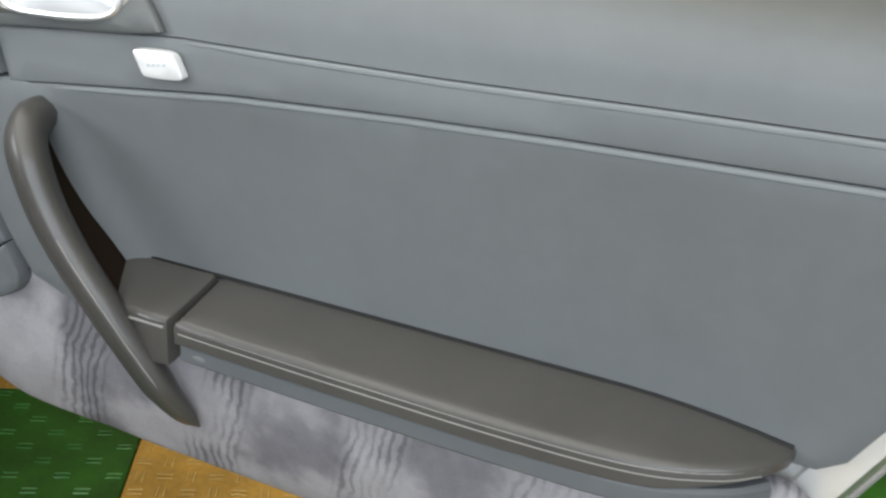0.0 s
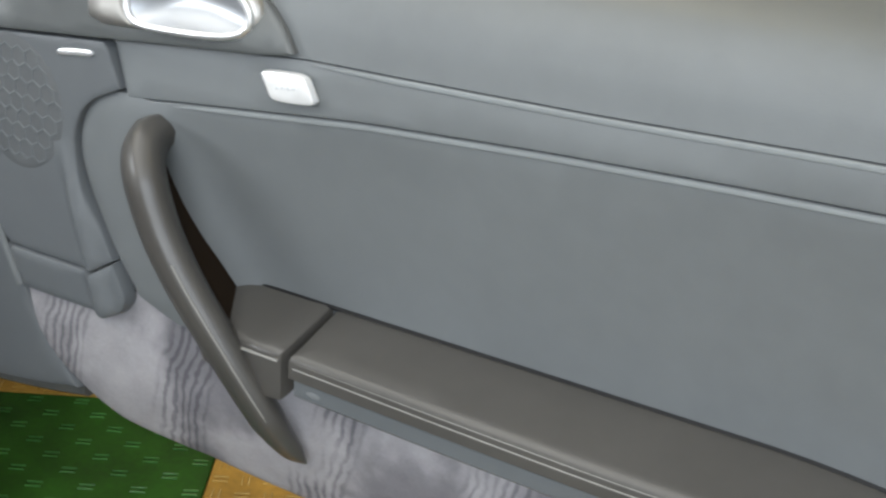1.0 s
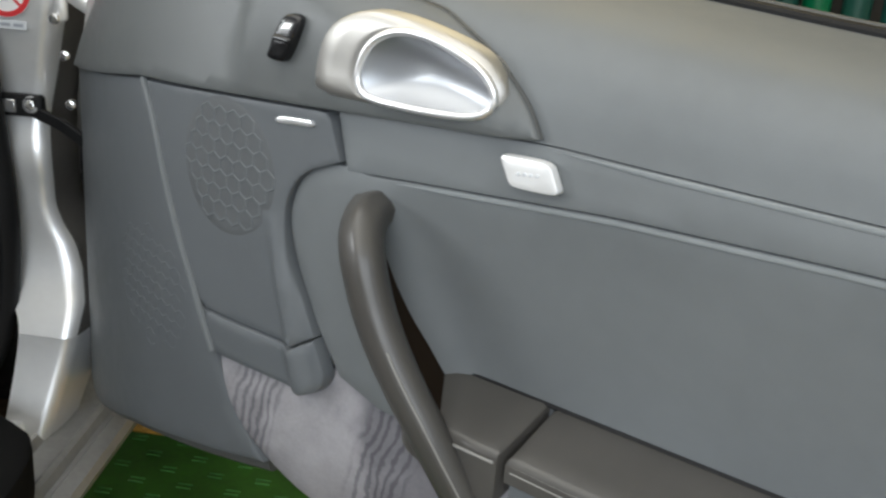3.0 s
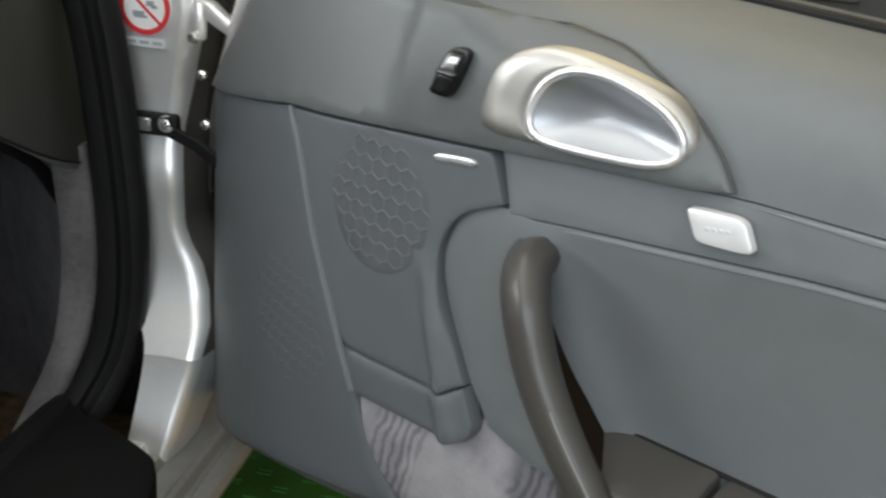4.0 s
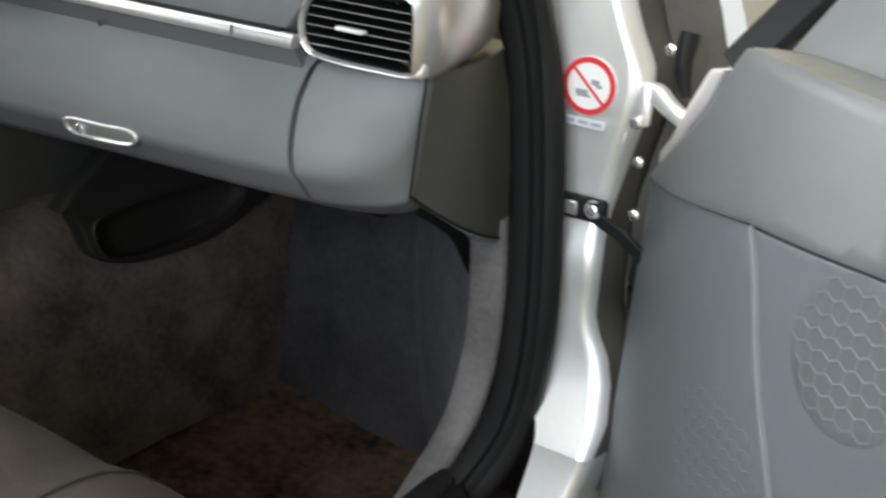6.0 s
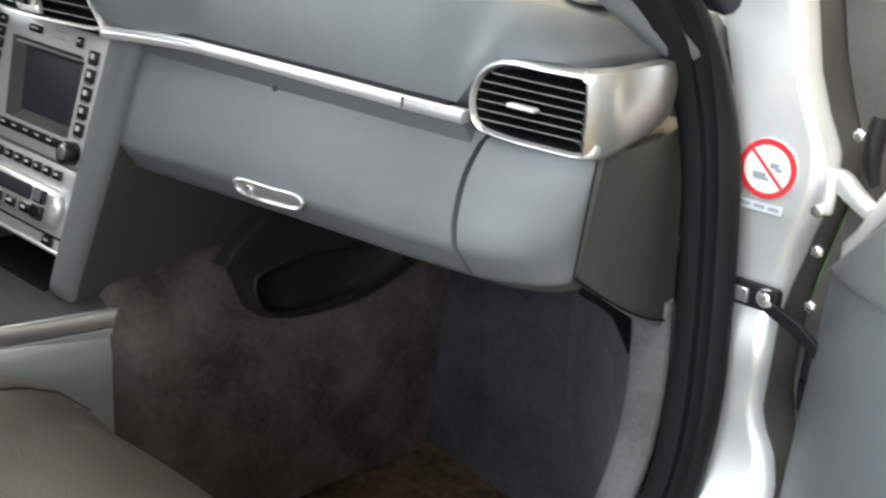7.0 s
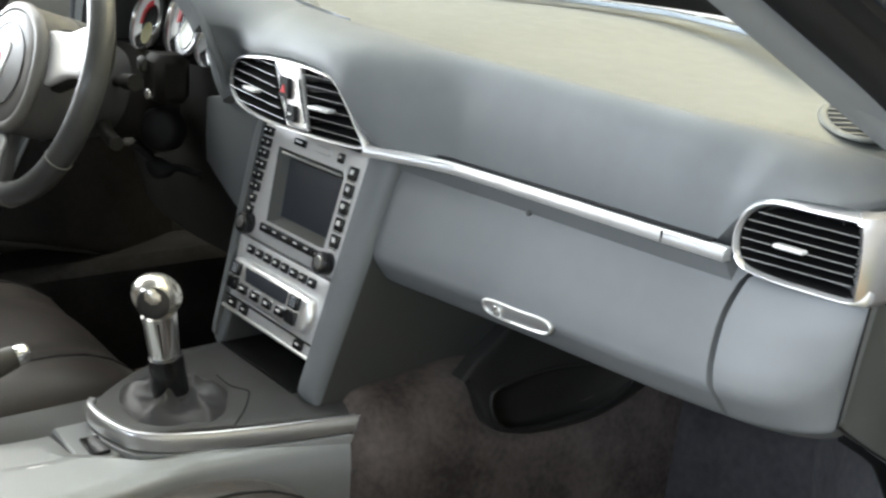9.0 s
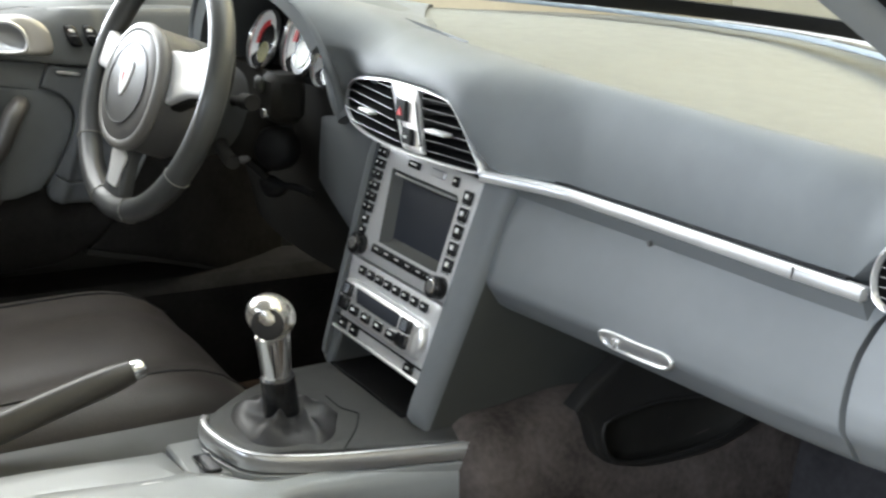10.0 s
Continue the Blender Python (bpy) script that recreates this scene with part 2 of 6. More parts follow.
def disc(c, axis, r, h, n=20, bev=0.15):
    """A short round pin with a softened top, standing on c along axis."""
    axis = np.array(axis, float) / np.linalg.norm(axis)
    a = np.cross(axis, (0.3, 0.5, 0.8))
    a /= np.linalg.norm(a)
    b = np.cross(axis, a)
    loops = []
    for rr, hh in ((r, 0), (r, h * (1 - bev)), (r * (1 - 0.5 * bev), h * (1 - 0.3 * bev)), (r * (1 - bev), h)):
        loops.append([np.array(c) + axis * hh + rr * (a * math.cos(2 * math.pi * i / n) + b * math.sin(2 * math.pi * i / n)) for i in range(n)])
    return rings(loops)
TOPMAT = mat("olive_grey_dash_top", (0.135, 0.140, 0.128), 0.42, spec=0.42, vary=0.07, grain=0.2, grain_size=800, cells=True, blotch=4)
DEFROST = mat("pale_blue_plastic", (0.20, 0.24, 0.28), 0.45, vary=0.06)
SLAT = mat("silver_grey_vent_slat", (0.15, 0.15, 0.155), 0.36, metal=0.6, vary=0.05, rough_vary=0.02)
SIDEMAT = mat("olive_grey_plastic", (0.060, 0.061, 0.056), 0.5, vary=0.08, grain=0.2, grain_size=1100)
SILVERGREY = mat("silver_grey_painted_plastic", (0.30, 0.31, 0.31), 0.4, metal=0.35, vary=0.05)
BOOT = mat("dark_boot_leather", (0.028, 0.027, 0.027), 0.42, vary=0.25, grain=0.3, grain_size=500, cells=True, blotch=30)
GAITER = mat("grey_gaiter_leather", (0.046, 0.046, 0.044), 0.5, vary=0.15, grain=0.3, grain_size=600, cells=True)
WHEELLEATHER = mat("grey_wheel_leather", (0.066, 0.068, 0.068), 0.34, vary=0.1, grain=0.12, grain_size=1000, cells=True, coat=0.25)
OLIVE = mat("olive_display", (0.20, 0.19, 0.08), 0.3, vary=0.1)
KICK = mat("grey_kick_carpet", (0.105, 0.102, 0.108), 0.95, vary=0.3, grain=0.8, grain_size=1400, spec=0.1)
# Mat colour: part of the footwell's shade is put into it
MAT = mat("shaded_floor_mat", (0.018, 0.014, 0.011), 0.95, spec=0.03, vary=0.6, grain=0.8, grain_size=1200, blotch=7, tint=(0.090, 0.062, 0.042))
# Far door's lower trim and sill: their shade is put into this colour
FARSHADE = mat("shaded_far_trim", (0.024, 0.023, 0.022), 0.95, vary=0.4, grain=0.8, grain_size=1400, spec=0.1)
# Toe carpet, with some footwell shade in its colour too
TOE = mat("shaded_blue_grey_carpet", (0.043, 0.041, 0.044), 0.95, vary=0.4, grain=0.8, grain_size=1400, spec=0.1)
BLUEBLACK = mat("blue_black_plastic", (0.02, 0.024, 0.034), 0.3, vary=0.2)
PALEPRINT = mat("pale_print", (0.62, 0.64, 0.66), 0.5, vary=0.05)
CONCRETE = mat("grey_concrete", (0.27, 0.265, 0.25), 0.8, vary=0.2, grain=0.4, grain_size=200, blotch=2)
RACKGREEN = mat("green_rack_paint", (0.02, 0.11, 0.085), 0.4, vary=0.1)
RACKGREY = mat("grey_rack_steel", (0.20, 0.20, 0.21), 0.45, vary=0.1)
ORANGE = mat("orange_yellow_paint", (0.65, 0.30, 0.02), 0.45, vary=0.08)
PURPLE = mat("purple_card", (0.07, 0.05, 0.16), 0.5, vary=0.1)
CREAMBOX = mat("cream_card", (0.60, 0.52, 0.34), 0.6, vary=0.08)
CABINET = mat("dark_grey_steel", (0.055, 0.057, 0.058), 0.4, vary=0.1)
TEAL = mat("teal_paint", (0.02, 0.13, 0.11), 0.35, vary=0.1)
GREENBOTTLE = mat("bright_green_paint", (0.0, 0.22, 0.09), 0.35, vary=0.1)
# Web leather: the shade behind the pull handle is put into this colour
WEB = mat("shaded_brown_leather", (0.019, 0.012, 0.007), 0.85, spec=0.1, vary=0.15, grain=0.12, grain_size=1200, cells=True)
PALEMETAL = mat("bright_brushed_metal", (0.93, 0.93, 0.93), 0.36, metal=0.42, vary=0.03, rough_vary=0.02)
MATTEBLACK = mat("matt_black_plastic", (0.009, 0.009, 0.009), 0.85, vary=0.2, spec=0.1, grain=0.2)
SATINPLATE = mat("satin_silver_plate", (0.50, 0.485, 0.46), 0.42, metal=0.85, vary=0.03, rough_vary=0.02)
HEADLINER = mat("pale_grey_headliner", (0.42, 0.42, 0.41), 0.95, spec=0.1, vary=0.08, grain=0.4, grain_size=1500)
# Body paint turned grey: the hinge gap's shade is in the colour
JAMB = mat("shaded_body_paint", (0.085, 0.080, 0.073), 0.55, vary=0.2, blotch=16)
SATINDARK = mat("satin_grey_metal", (0.62, 0.62, 0.63), 0.32, metal=0.85, vary=0.05, rough_vary=0.03)
LEVERMAT = mat("satin_blue_grey_lever", (0.42, 0.435, 0.46), 0.40, metal=0.85, vary=0.03, rough_vary=0.02)
# Tread bars polished by wear; the lighter colour also paints their highlights
GREENBAR = mat("worn_highlit_green_bar", (0.05, 0.16, 0.04), 0.2, vary=0.4, coat=0.5)
YELLOWBAR = mat("worn_highlit_yellow_bar", (0.50, 0.32, 0.09), 0.2, vary=0.3, coat=0.5)
CAPMAT = mat("warm_silver_plastic", (0.58, 0.56, 0.55), 0.3, metal=0.75, vary=0.06, rough_vary=0.04, blotch=14)
# Airbag cover's edge: the light on the hub's side is in this paler grey
HUBEDGE = mat("lit_warm_grey_plastic", (0.19, 0.183, 0.172), 0.36, vary=0.06)
HUB = mat("warm_grey_airbag_cover", (0.115, 0.112, 0.108), 0.38, vary=0.06, grain=0.08, grain_size=1200)
DUCTMAT = mat("brown_grey_plastic", (0.020, 0.019, 0.018), 0.5, spec=0.3, vary=0.2, grain=0.2, grain_size=1100)
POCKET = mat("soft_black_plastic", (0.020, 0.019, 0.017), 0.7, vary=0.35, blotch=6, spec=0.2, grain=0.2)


# ---- the car door ----
S2U, S2W = (0.452, 0.498, 0.643, 0.765, 0.87, 1.035, 1.15), (0.684, 0.690, 0.707, 0.716, 0.722, 0.729, 0.732)
S1U, S1W = (0.0, 0.236, 0.334, 0.429, 0.508, 0.596, 0.666, 0.791, 0.922, 1.029, 1.17), (0.650, 0.702, 0.713, 0.722, 0.730, 0.738, 0.7395, 0.743, 0.749, 0.753, 0.757)
s1 = lambda u: float(np.interp(u, S1U, S1W))
s2 = lambda u: float(np.interp(u, S2U, S2W))
front_v = lambda u: 0.078 - 0.96 * max(0.0, 0.36 - u) ** 2


def main_v(u, w):
    k = min(1.0, max(0.0, (w - 0.555) / (s2(u) - 0.555)))
    return 0.043 + 0.031 * k**1.2


def pod_v(u, w):
    lo = s1(u)
    k = min(1.0, max(0.0, (w - lo) / (0.805 - lo)))
    e = min(1.0, max(0.0, (u - 0.345 - 0.22 * (w - 0.745)) / 0.013))
    e = e * e * (3 - 2 * e)
    fore = 0.0065 - 0.015 * k
    face_ = 0.0065 + 0.003 * math.sin(math.pi * k) - 0.007 * k
    v = front_v(u) + fore * (1 - e) + face_ * e
    if u > 0.40:
        # the pod's rear rim runs out nearly flush with the roll
        d_ = min(np.interp(u, ARC_U, ARC_W) - w, np.interp(w, ARC_W[::-1], ARC_U[::-1]) - u)
        s_ = min(1.0, max(0.0, d_ / 0.032))
        s_ = 1 - (1 - s_ * s_ * (3 - 2 * s_)) * min(1.0, (u - 0.40) / 0.10)
        f = min(1.0, max(0.0, (w - s1(u)) / (0.815 - s1(u))))
        v = v * s_ + (np.interp(f, (0, 0.42, 0.70, 0.88, 0.965, 1.0), (0.073, 0.068, 0.058, 0.038, 0.012, -0.02)) + 0.005) * (1 - s_)
    return v


ARC_U, ARC_W = (0.372, 0.456, 0.480, 0.506, 0.529, 0.550, 0.567, 0.582, 0.595), (0.8145, 0.8055, 0.8000, 0.7955, 0.7885, 0.7795, 0.769, 0.7565, 0.741)


def around(loop, c, n=72):
    """A loop resampled at even angles about c."""
    d_ = np.array(loop) - c
    a, r = np.arctan2(d_[:, 1], d_[:, 0]), np.hypot(d_[:, 0], d_[:, 1])
    at_ = np.linspace(-math.pi, math.pi, n + 1)[:-1]
    rr = np.interp(at_, a[np.argsort(a)], r[np.argsort(a)], period=2 * math.pi)
    return c + np.stack([rr * np.cos(at_), rr * np.sin(at_)], 1)


roll_top = lambda u: float(np.interp(u, (0.50, 0.72), (0.815, 0.8065)))


def roll_v(u, k):
    """Upper roll of the door from the seam (k = 0) over the top to the window seal (k = 1): v, w."""
    w0 = s1(u)
    top = roll_top(u)
    v, w = np.interp(k, np.linspace(0, 1, 80), ROLL[:, 0]), np.interp(k, np.linspace(0, 1, 80), ROLL[:, 1])
    return v - 0.078 + front_v(u) * (1 - 0.45 * k if u < 0.36 else 1), w0 + (top - w0) * w


ROLL = curve([(0.073, 0), (0.069, 0.35), (0.060, 0.64), (0.043, 0.85), (0.016, 0.955), (-0.020, 0.995), (-0.075, 1.0)], 80)


def pod_shelf(P):
    """The pod's surface: up the face, over a crease and back along its top."""
    def surf(a, b, h):
        top = 0.803
        x = max(0.0, b - top)
        q = min(1.0, x / 0.006)
        return P(a, pod_v(a, min(b, top)) + h * (1 - q * 0.8) - x * 0.9 * q, min(b, top) + 0.10 * x + h * q)
    return surf


HEX_C = [(0.341, 0.660), (0.235, 0.527)]


def car_door(name, P, label, far):
    """A door panel with everything fixed to it; P maps (along, inward, up) to the world."""
    d = thing(name, tuple(P(0.5, -0.05, 0.28)), label, "car door")
    up = lambda a, b, h: P(a, front_v(a) + h, b)
    pod_surf = pod_shelf(P)

    # painted shell behind the trim
    shell = [[P(u, -0.13 if u > 0.02 else -0.11, w0), P(u, -0.145, 0.55), P(u, -0.125, tp - 0.012), P(u, -0.085, tp), P(u, v1 - 0.012, tp - 0.012), P(u, v1 - 0.012, 0.6), P(u, v1 - 0.010, w0 + 0.03), P(u, v1 - 0.045, w0)]
             for u, w0, v1, tp in ((0.012, 0.29, -0.04, 0.65), (0.06, 0.295, front_v(0.06), 0.70), (0.1, 0.30, front_v(0.1), 0.74), (0.16, 0.32, front_v(0.16) - 0.004, 0.79), (0.2, 0.375, front_v(0.2) - 0.006, 0.80), (0.36, 0.425, 0.05, 0.806), (0.6, 0.405, 0.04, 0.803), (0.92, 0.405, 0.03, 0.798))]
    part("door_shell", rings(shell), PAINT, d, "silver painted door shell", smooth=30)
    part("bottom_strip", sweep([P(a, front_v(a) - 0.036, b) for a, b in curve([(-0.005, 0.306), (0.06, 0.315), (0.19, 0.370), (0.284, 0.400), (0.384, 0.425)], 20)], box_profile(0.030, 0.006, 0.003)), DARKPLASTIC, d, "dark grey strip along the bottom")
    lean = lambda w: 1.008 + 0.55 * (w - 0.516)
    flange = lambda k, q: P(lean(0.36 + 0.45 * k) + (0.0, 0.004, 0.03, 0.05, 0.055)[q], (0.028, 0.036, 0.036, 0.0, -0.13)[q] * (1 if k < 0.9 else 1 - 3 * (k - 0.9)), 0.36 + 0.45 * k)
    part("door_end", solid(flange, np.linspace(0, 1, 16), range(5), tuple(P(-0.02, -0.004, 0) - P(0, 0, 0))), PAINT, d, "silver painted end face of the door", smooth=50)
    part("end_seam", tube([P(lean(0.36 + 0.45 * k) + 0.036, 0.036, 0.36 + 0.45 * k) for k in np.linspace(0.02, 0.9, 8)], 0.002, 6), STITCH, d)

    # curved panel at the hinge end
    fo = line([(0.004, 0.652), (0.235, 0.701), (0.249, 0.673), (0.272, 0.614), (0.301, 0.557), (0.327, 0.507), (0.352, 0.462), (0.384, 0.430), (0.284, 0.405), (0.19, 0.375), (0.06, 0.318), (-0.012, 0.305), (-0.010, 0.45)], 90)
    panel = part("front_panel", drape(fo, up, 0.012, 0.004, 0.014), FARSHADE if far else PLASTIC, d)
    part("trim_ridge", sweep([P(a, front_v(a) + 0.0015, b) for a, b in curve([(0.234, 0.701), (0.249, 0.673), (0.272, 0.614), (0.301, 0.557), (0.327, 0.507)], 26)], ring(0.0032, 0.003, 8), up=tuple(P(0, 1, 0) - P(0, 0, 0))), LEATHER, d)

    # speaker panel with its moulded grille
    so = np.concatenate([line([(0.237, 0.700), (0.334, 0.7115), (0.429, 0.7205), (0.436, 0.7205), (0.447, 0.690)], 34)[:-1], curve([(0.447, 0.690), (0.437, 0.685), (0.420, 0.677), (0.406, 0.663), (0.399, 0.640), (0.404, 0.612), (0.419, 0.58), (0.431, 0.556)], 22)[:-1],
                         line([(0.431, 0.556), (0.411, 0.543), (0.313, 0.540), (0.301, 0.557), (0.272, 0.614), (0.249, 0.673), (0.237, 0.700)], 34)[:-1]])

    def speaker_surf(a, b, h):
        ridge = 0.009 * (0.5 + 0.5 * math.cos(math.pi * min(1.0, abs(a - (0.3955 + (0.615 - b) * 0.28)) / 0.014))) * (1 if b < 0.59 else max(0.0, 1 - (b - 0.59) / 0.05))
        return P(a, front_v(a) + 0.001 + ridge + h, b)

    spk = part("speaker_panel", drape(so, speaker_surf, 0.010, 0.0018, 0.005), PLASTIC, d)
    for which, (cu, cw), ru, rw, host in ((0, HEX_C[0], 0.048, 0.051, spk), (1, HEX_C[1], 0.062, 0.056, panel))[:1 if far else 2]:
        bars, cell = [], 0.0078
        disc_h = 0.0011
        if which == 0:
            part("grille_disc", drape(curve([(cu + ru * math.cos(k), cw + rw * math.sin(k)) for k in np.linspace(0, 2 * math.pi, 25)[:-1]], 40, True), lambda a, b, h, disc_h=disc_h: P(a, front_v(a) + disc_h + h, b), 0.0015, 0.0004, 0.012), GRILLE, host)
        for i in range(-7, 8):
            for j in range(-7, 8):
                hu, hw = cu + (i + 0.5 * (j % 2)) * cell * 1.732, cw + j * cell * 1.5
                if ((hu - cu) / ru) ** 2 + ((hw - cw) / rw) ** 2 > (0.80 if which == 0 else 0.7):
                    continue
                for k in range(6):
                    a0, a1 = radians(60 * k + 30), radians(60 * k + 90)
                    if k in (0, 1, 2) or ((hu + 1.7 * cell * math.cos((a0 + a1) / 2) - cu) / ru) ** 2 + ((hw + 1.7 * cell * math.sin((a0 + a1) / 2) - cw) / rw) ** 2 > 0.8:
                        q = [(hu + cell * math.cos(a), hw + cell * math.sin(a)) for a in (a0, a1)]
                        bars.append(sweep([P(a, front_v(a) + (0.0010 if which == 0 else -0.0003), b) for a, b in q], ring(0.0011, 0.0006, 5), up=tuple(P(0, 1, 0) - P(0, 0, 0))))
        part("honeycomb_ribs", join(*bars), PLASTIC, host, "honeycomb pattern moulded into a speaker grille")
    chip = drape(curve([(0.391, 0.7045), (0.3915, 0.7085), (0.407, 0.7112), (0.4235, 0.7125), (0.4225, 0.7085), (0.407, 0.7065)], 24, True), lambda a, b, h: P(a, 0.0808 + h, b), 0.002, 0.0008, 0.004)
    part("silver_plate", chip, SATIN, d, "small polished metal plate")

    # ledge under the speaker panel
    lo = line([(0.314, 0.539), (0.411, 0.5422), (0.4318, 0.5552), (0.4440, 0.529), (0.439, 0.516), (0.424, 0.509), (0.330, 0.506)], 44)
    part("lower_ledge", drape(lo, lambda a, b, h: P(a, front_v(a) + 0.003 + 0.008 * (0.5 + 0.5 * math.cos(math.pi * min(1, abs(a - 0.416 - (0.54 - b) * 0.3) / 0.016))) + h, b), 0.012, 0.004, 0.005), PLASTIC, d)

    # carpeted lower part
    co = np.concatenate([curve([(0.330, 0.508), (0.345, 0.472), (0.372, 0.442), (0.41, 0.417), (0.45, 0.405), (0.53, 0.397), (0.67, 0.399), (0.85, 0.402), (1.035, 0.41)], 60), line([(1.045, 0.43), (1.03, 0.535), (0.62, 0.545), (0.46, 0.55), (0.425, 0.52), (0.335, 0.512)], 50)])
    part("carpet_trim", drape(co, lambda a, b, h: P(a, 0.052 + 0.018 * math.sin(math.pi * min(1, max(0, (b - 0.39) / 0.16))) + (0.010 if a < 0.42 else 0.010 * max(0, 1 - (a - 0.42) / 0.08)) + h, b), 0.012, 0.004, 0.012), FARSHADE if far else DOORCARPET, d, "streaked lilac-grey carpet, on the far door a plain painted shade")

    # main leather panel, band above it, rolled top
    mo = np.concatenate([line([(u, s2(u) - 0.0005) for u in np.linspace(0.47, 1.118, 40)], 44), line([(1.126, 0.71), (1.070, 0.60), (1.040, 0.545), (0.62, 0.545), (0.50, 0.517), (0.468, 0.527)], 36),
                         curve([(0.452, 0.532), (0.4335, 0.558), (0.4215, 0.580), (0.4062, 0.612), (0.4008, 0.640), (0.4078, 0.6645), (0.4215, 0.6785), (0.4385, 0.6862), (0.452, 0.6872)], 30)[:-1]])

    def main_surf(a, b, h):
        k = min(1.0, max(0.0, (a - 0.455 - max(0.0, 0.66 - b) * 0.36) / 0.06))
        k = k * k * (3 - 2 * k)
        return P(a, main_v(a, b) * k + 0.0745 * (1 - k) + h, b)

    part("main_panel", drape(mo, main_surf, 0.012, 0.0014, 0.014), LEATHER, d, "smooth grey leather panel")
    bo = np.concatenate([line([(u, s1(u) - 0.001) for u in np.linspace(0.438, 1.135, 40)], 46), line([(1.135, 0.752), (1.125, 0.735)], 3), line([(u, s2(u) + 0.0005) for u in np.linspace(1.12, 0.450, 40)], 46), line([(0.449, 0.688), (0.4385, 0.720)], 5)])
    part("leather_band", drape(bo, lambda a, b, h: P(a, 0.0752 - 0.0022 * (b - s2(a)) / 0.03 + h, b), 0.012, 0.0012, 0.012), LEATHER, d)
    for f, off in ((s2, 0.0738), (s1, 0.0742)):
        us = np.linspace(0.455 if f is s2 else 0.60, 1.12, 50)
        part("seam_piping", sweep([P(u, off - 0.0007, f(u) - 0.0032) for u in us], ring(0.0019, 0.0011, 8), up=tuple(P(0, 1, 0) - P(0, 0, 0)), scale=[min(1.0, 0.05 + 0.16 * i) for i in range(50)]), SEAM, d)
    us, ks = np.concatenate([np.linspace(0.20, 0.36, 10), np.linspace(0.39, 1.15, 26)]), np.linspace(0, 1, 34)
    part("upper_roll", solid(lambda u, k: P(u, *roll_v(u, k)), us, ks, tuple((P(0, -0.03, 0) - P(0, 0, 0)))), LEATHER, d)
    sealp = [P(u, -0.078 - (0.0 if u > 0.36 else 0.43 * (0.36 - u) ** 2), roll_top(u) + 0.0003) for u in np.linspace(0.27, 1.16, 30)]
    part("window_seal", sweep(sealp, box_profile(0.007, 0.004, 0.002)), BLACK, d, "black rubber window channel")
    part("window_seal_lip", sweep([np.array(q) + (P(0, -0.013, 0.0) - P(0, 0, 0)) for q in sealp], box_profile(0.0035, 0.0045, 0.0015)), DARKPLASTIC, d)

    # pod with switch and opening lever
    bez = curve([(0.480, 0.7930), (0.4612, 0.7910), (0.4415, 0.7805), (0.4318, 0.7650), (0.4288, 0.7487), (0.4315, 0.7365), (0.450, 0.7355), (0.51, 0.7375), (0.552, 0.7415), (0.5665, 0.750), (0.5680, 0.763), (0.557, 0.7765), (0.538, 0.7845), (0.508, 0.7905)], 60, True)
    cup = curve([(0.4680, 0.7480), (0.4680, 0.7600), (0.4750, 0.7735), (0.4900, 0.7820), (0.5105, 0.7835), (0.5315, 0.7790), (0.5500, 0.7715), (0.5600, 0.7615), (0.5600, 0.7525), (0.5470, 0.7460), (0.5094, 0.7430), (0.4770, 0.7425)], 60, True)
    cc = cup.mean(0)
    bez, cup = around(bez, cc), around(cup, cc)
    po = np.concatenate([line([(u, s1(u) + 0.001) for u in np.linspace(0.010, 0.588, 50)], 56), curve([(0.593, 0.7405), (0.5815, 0.756), (0.567, 0.7685), (0.550, 0.779), (0.529, 0.788), (0.506, 0.795), (0.480, 0.7995), (0.455, 0.8040), (0.425, 0.8125), (0.372, 0.833), (0.299, 0.842), (0.215, 0.838), (0.168, 0.800), (0.125, 0.742), (0.07, 0.697)], 60)])
    part("pod_seam", tube([pod_surf(a, b, -0.0012) for a, b in curve([(0.5935, 0.7405), (0.5823, 0.7565), (0.5676, 0.7692), (0.5505, 0.7798), (0.5293, 0.7889), (0.5062, 0.7960), (0.480, 0.8005), (0.455, 0.8050), (0.440, 0.8090)], 60)], 0.0007, 6), DARKPLASTIC, d)
    part("pod", drape(po, pod_surf, 0.03, 0.003, 0.008, holes=[inset(cup, -0.004)]), PODMAT, d, "dark grey moulded upper pod")
    cc = cup.mean(0)
    at = lambda q, h: P(q[0], 0.0850 - 0.09 * (q[1] - 0.735) - 1.6 * max(0.0, q[0] - 0.505) ** 2 + 0.05 * max(0.0, 0.475 - q[0]) + 0.06 * max(0.0, 0.49 - q[0]) * min(1.0, max(0.0, (q[1] - 0.755) / 0.03)) + h, q[1])
    lever = part("lever_bezel", rings([[at(q, -0.012) for q in bez], [at(q, -0.001) for q in bez], [at(q, 0.0008) for q in inset(bez, 0.0015)], [at(b_ * 0.6 + c_ * 0.4, 0.0022) for b_, c_ in zip(inset(bez, 0.0015), inset(cup, -0.003))], [at(b_ * 0.25 + c_ * 0.75, 0.0030) for b_, c_ in zip(inset(bez, 0.0015), inset(cup, -0.003))], [at(q, 0.0035) for q in inset(cup, -0.004)], [at(q, 0.000) for q in cup]], caps=False), SATINPLATE, d, "satin silver lever surround", smooth=60)
    part("lever_rim", sweep([at(q, 0.0035) for q in inset(cup, -0.0015)], ring(0.0026, 0.0026, 10), up=tuple(P(0, 1, 0) - P(0, 0, 0)), closed=True), SATIN, lever, smooth=80)
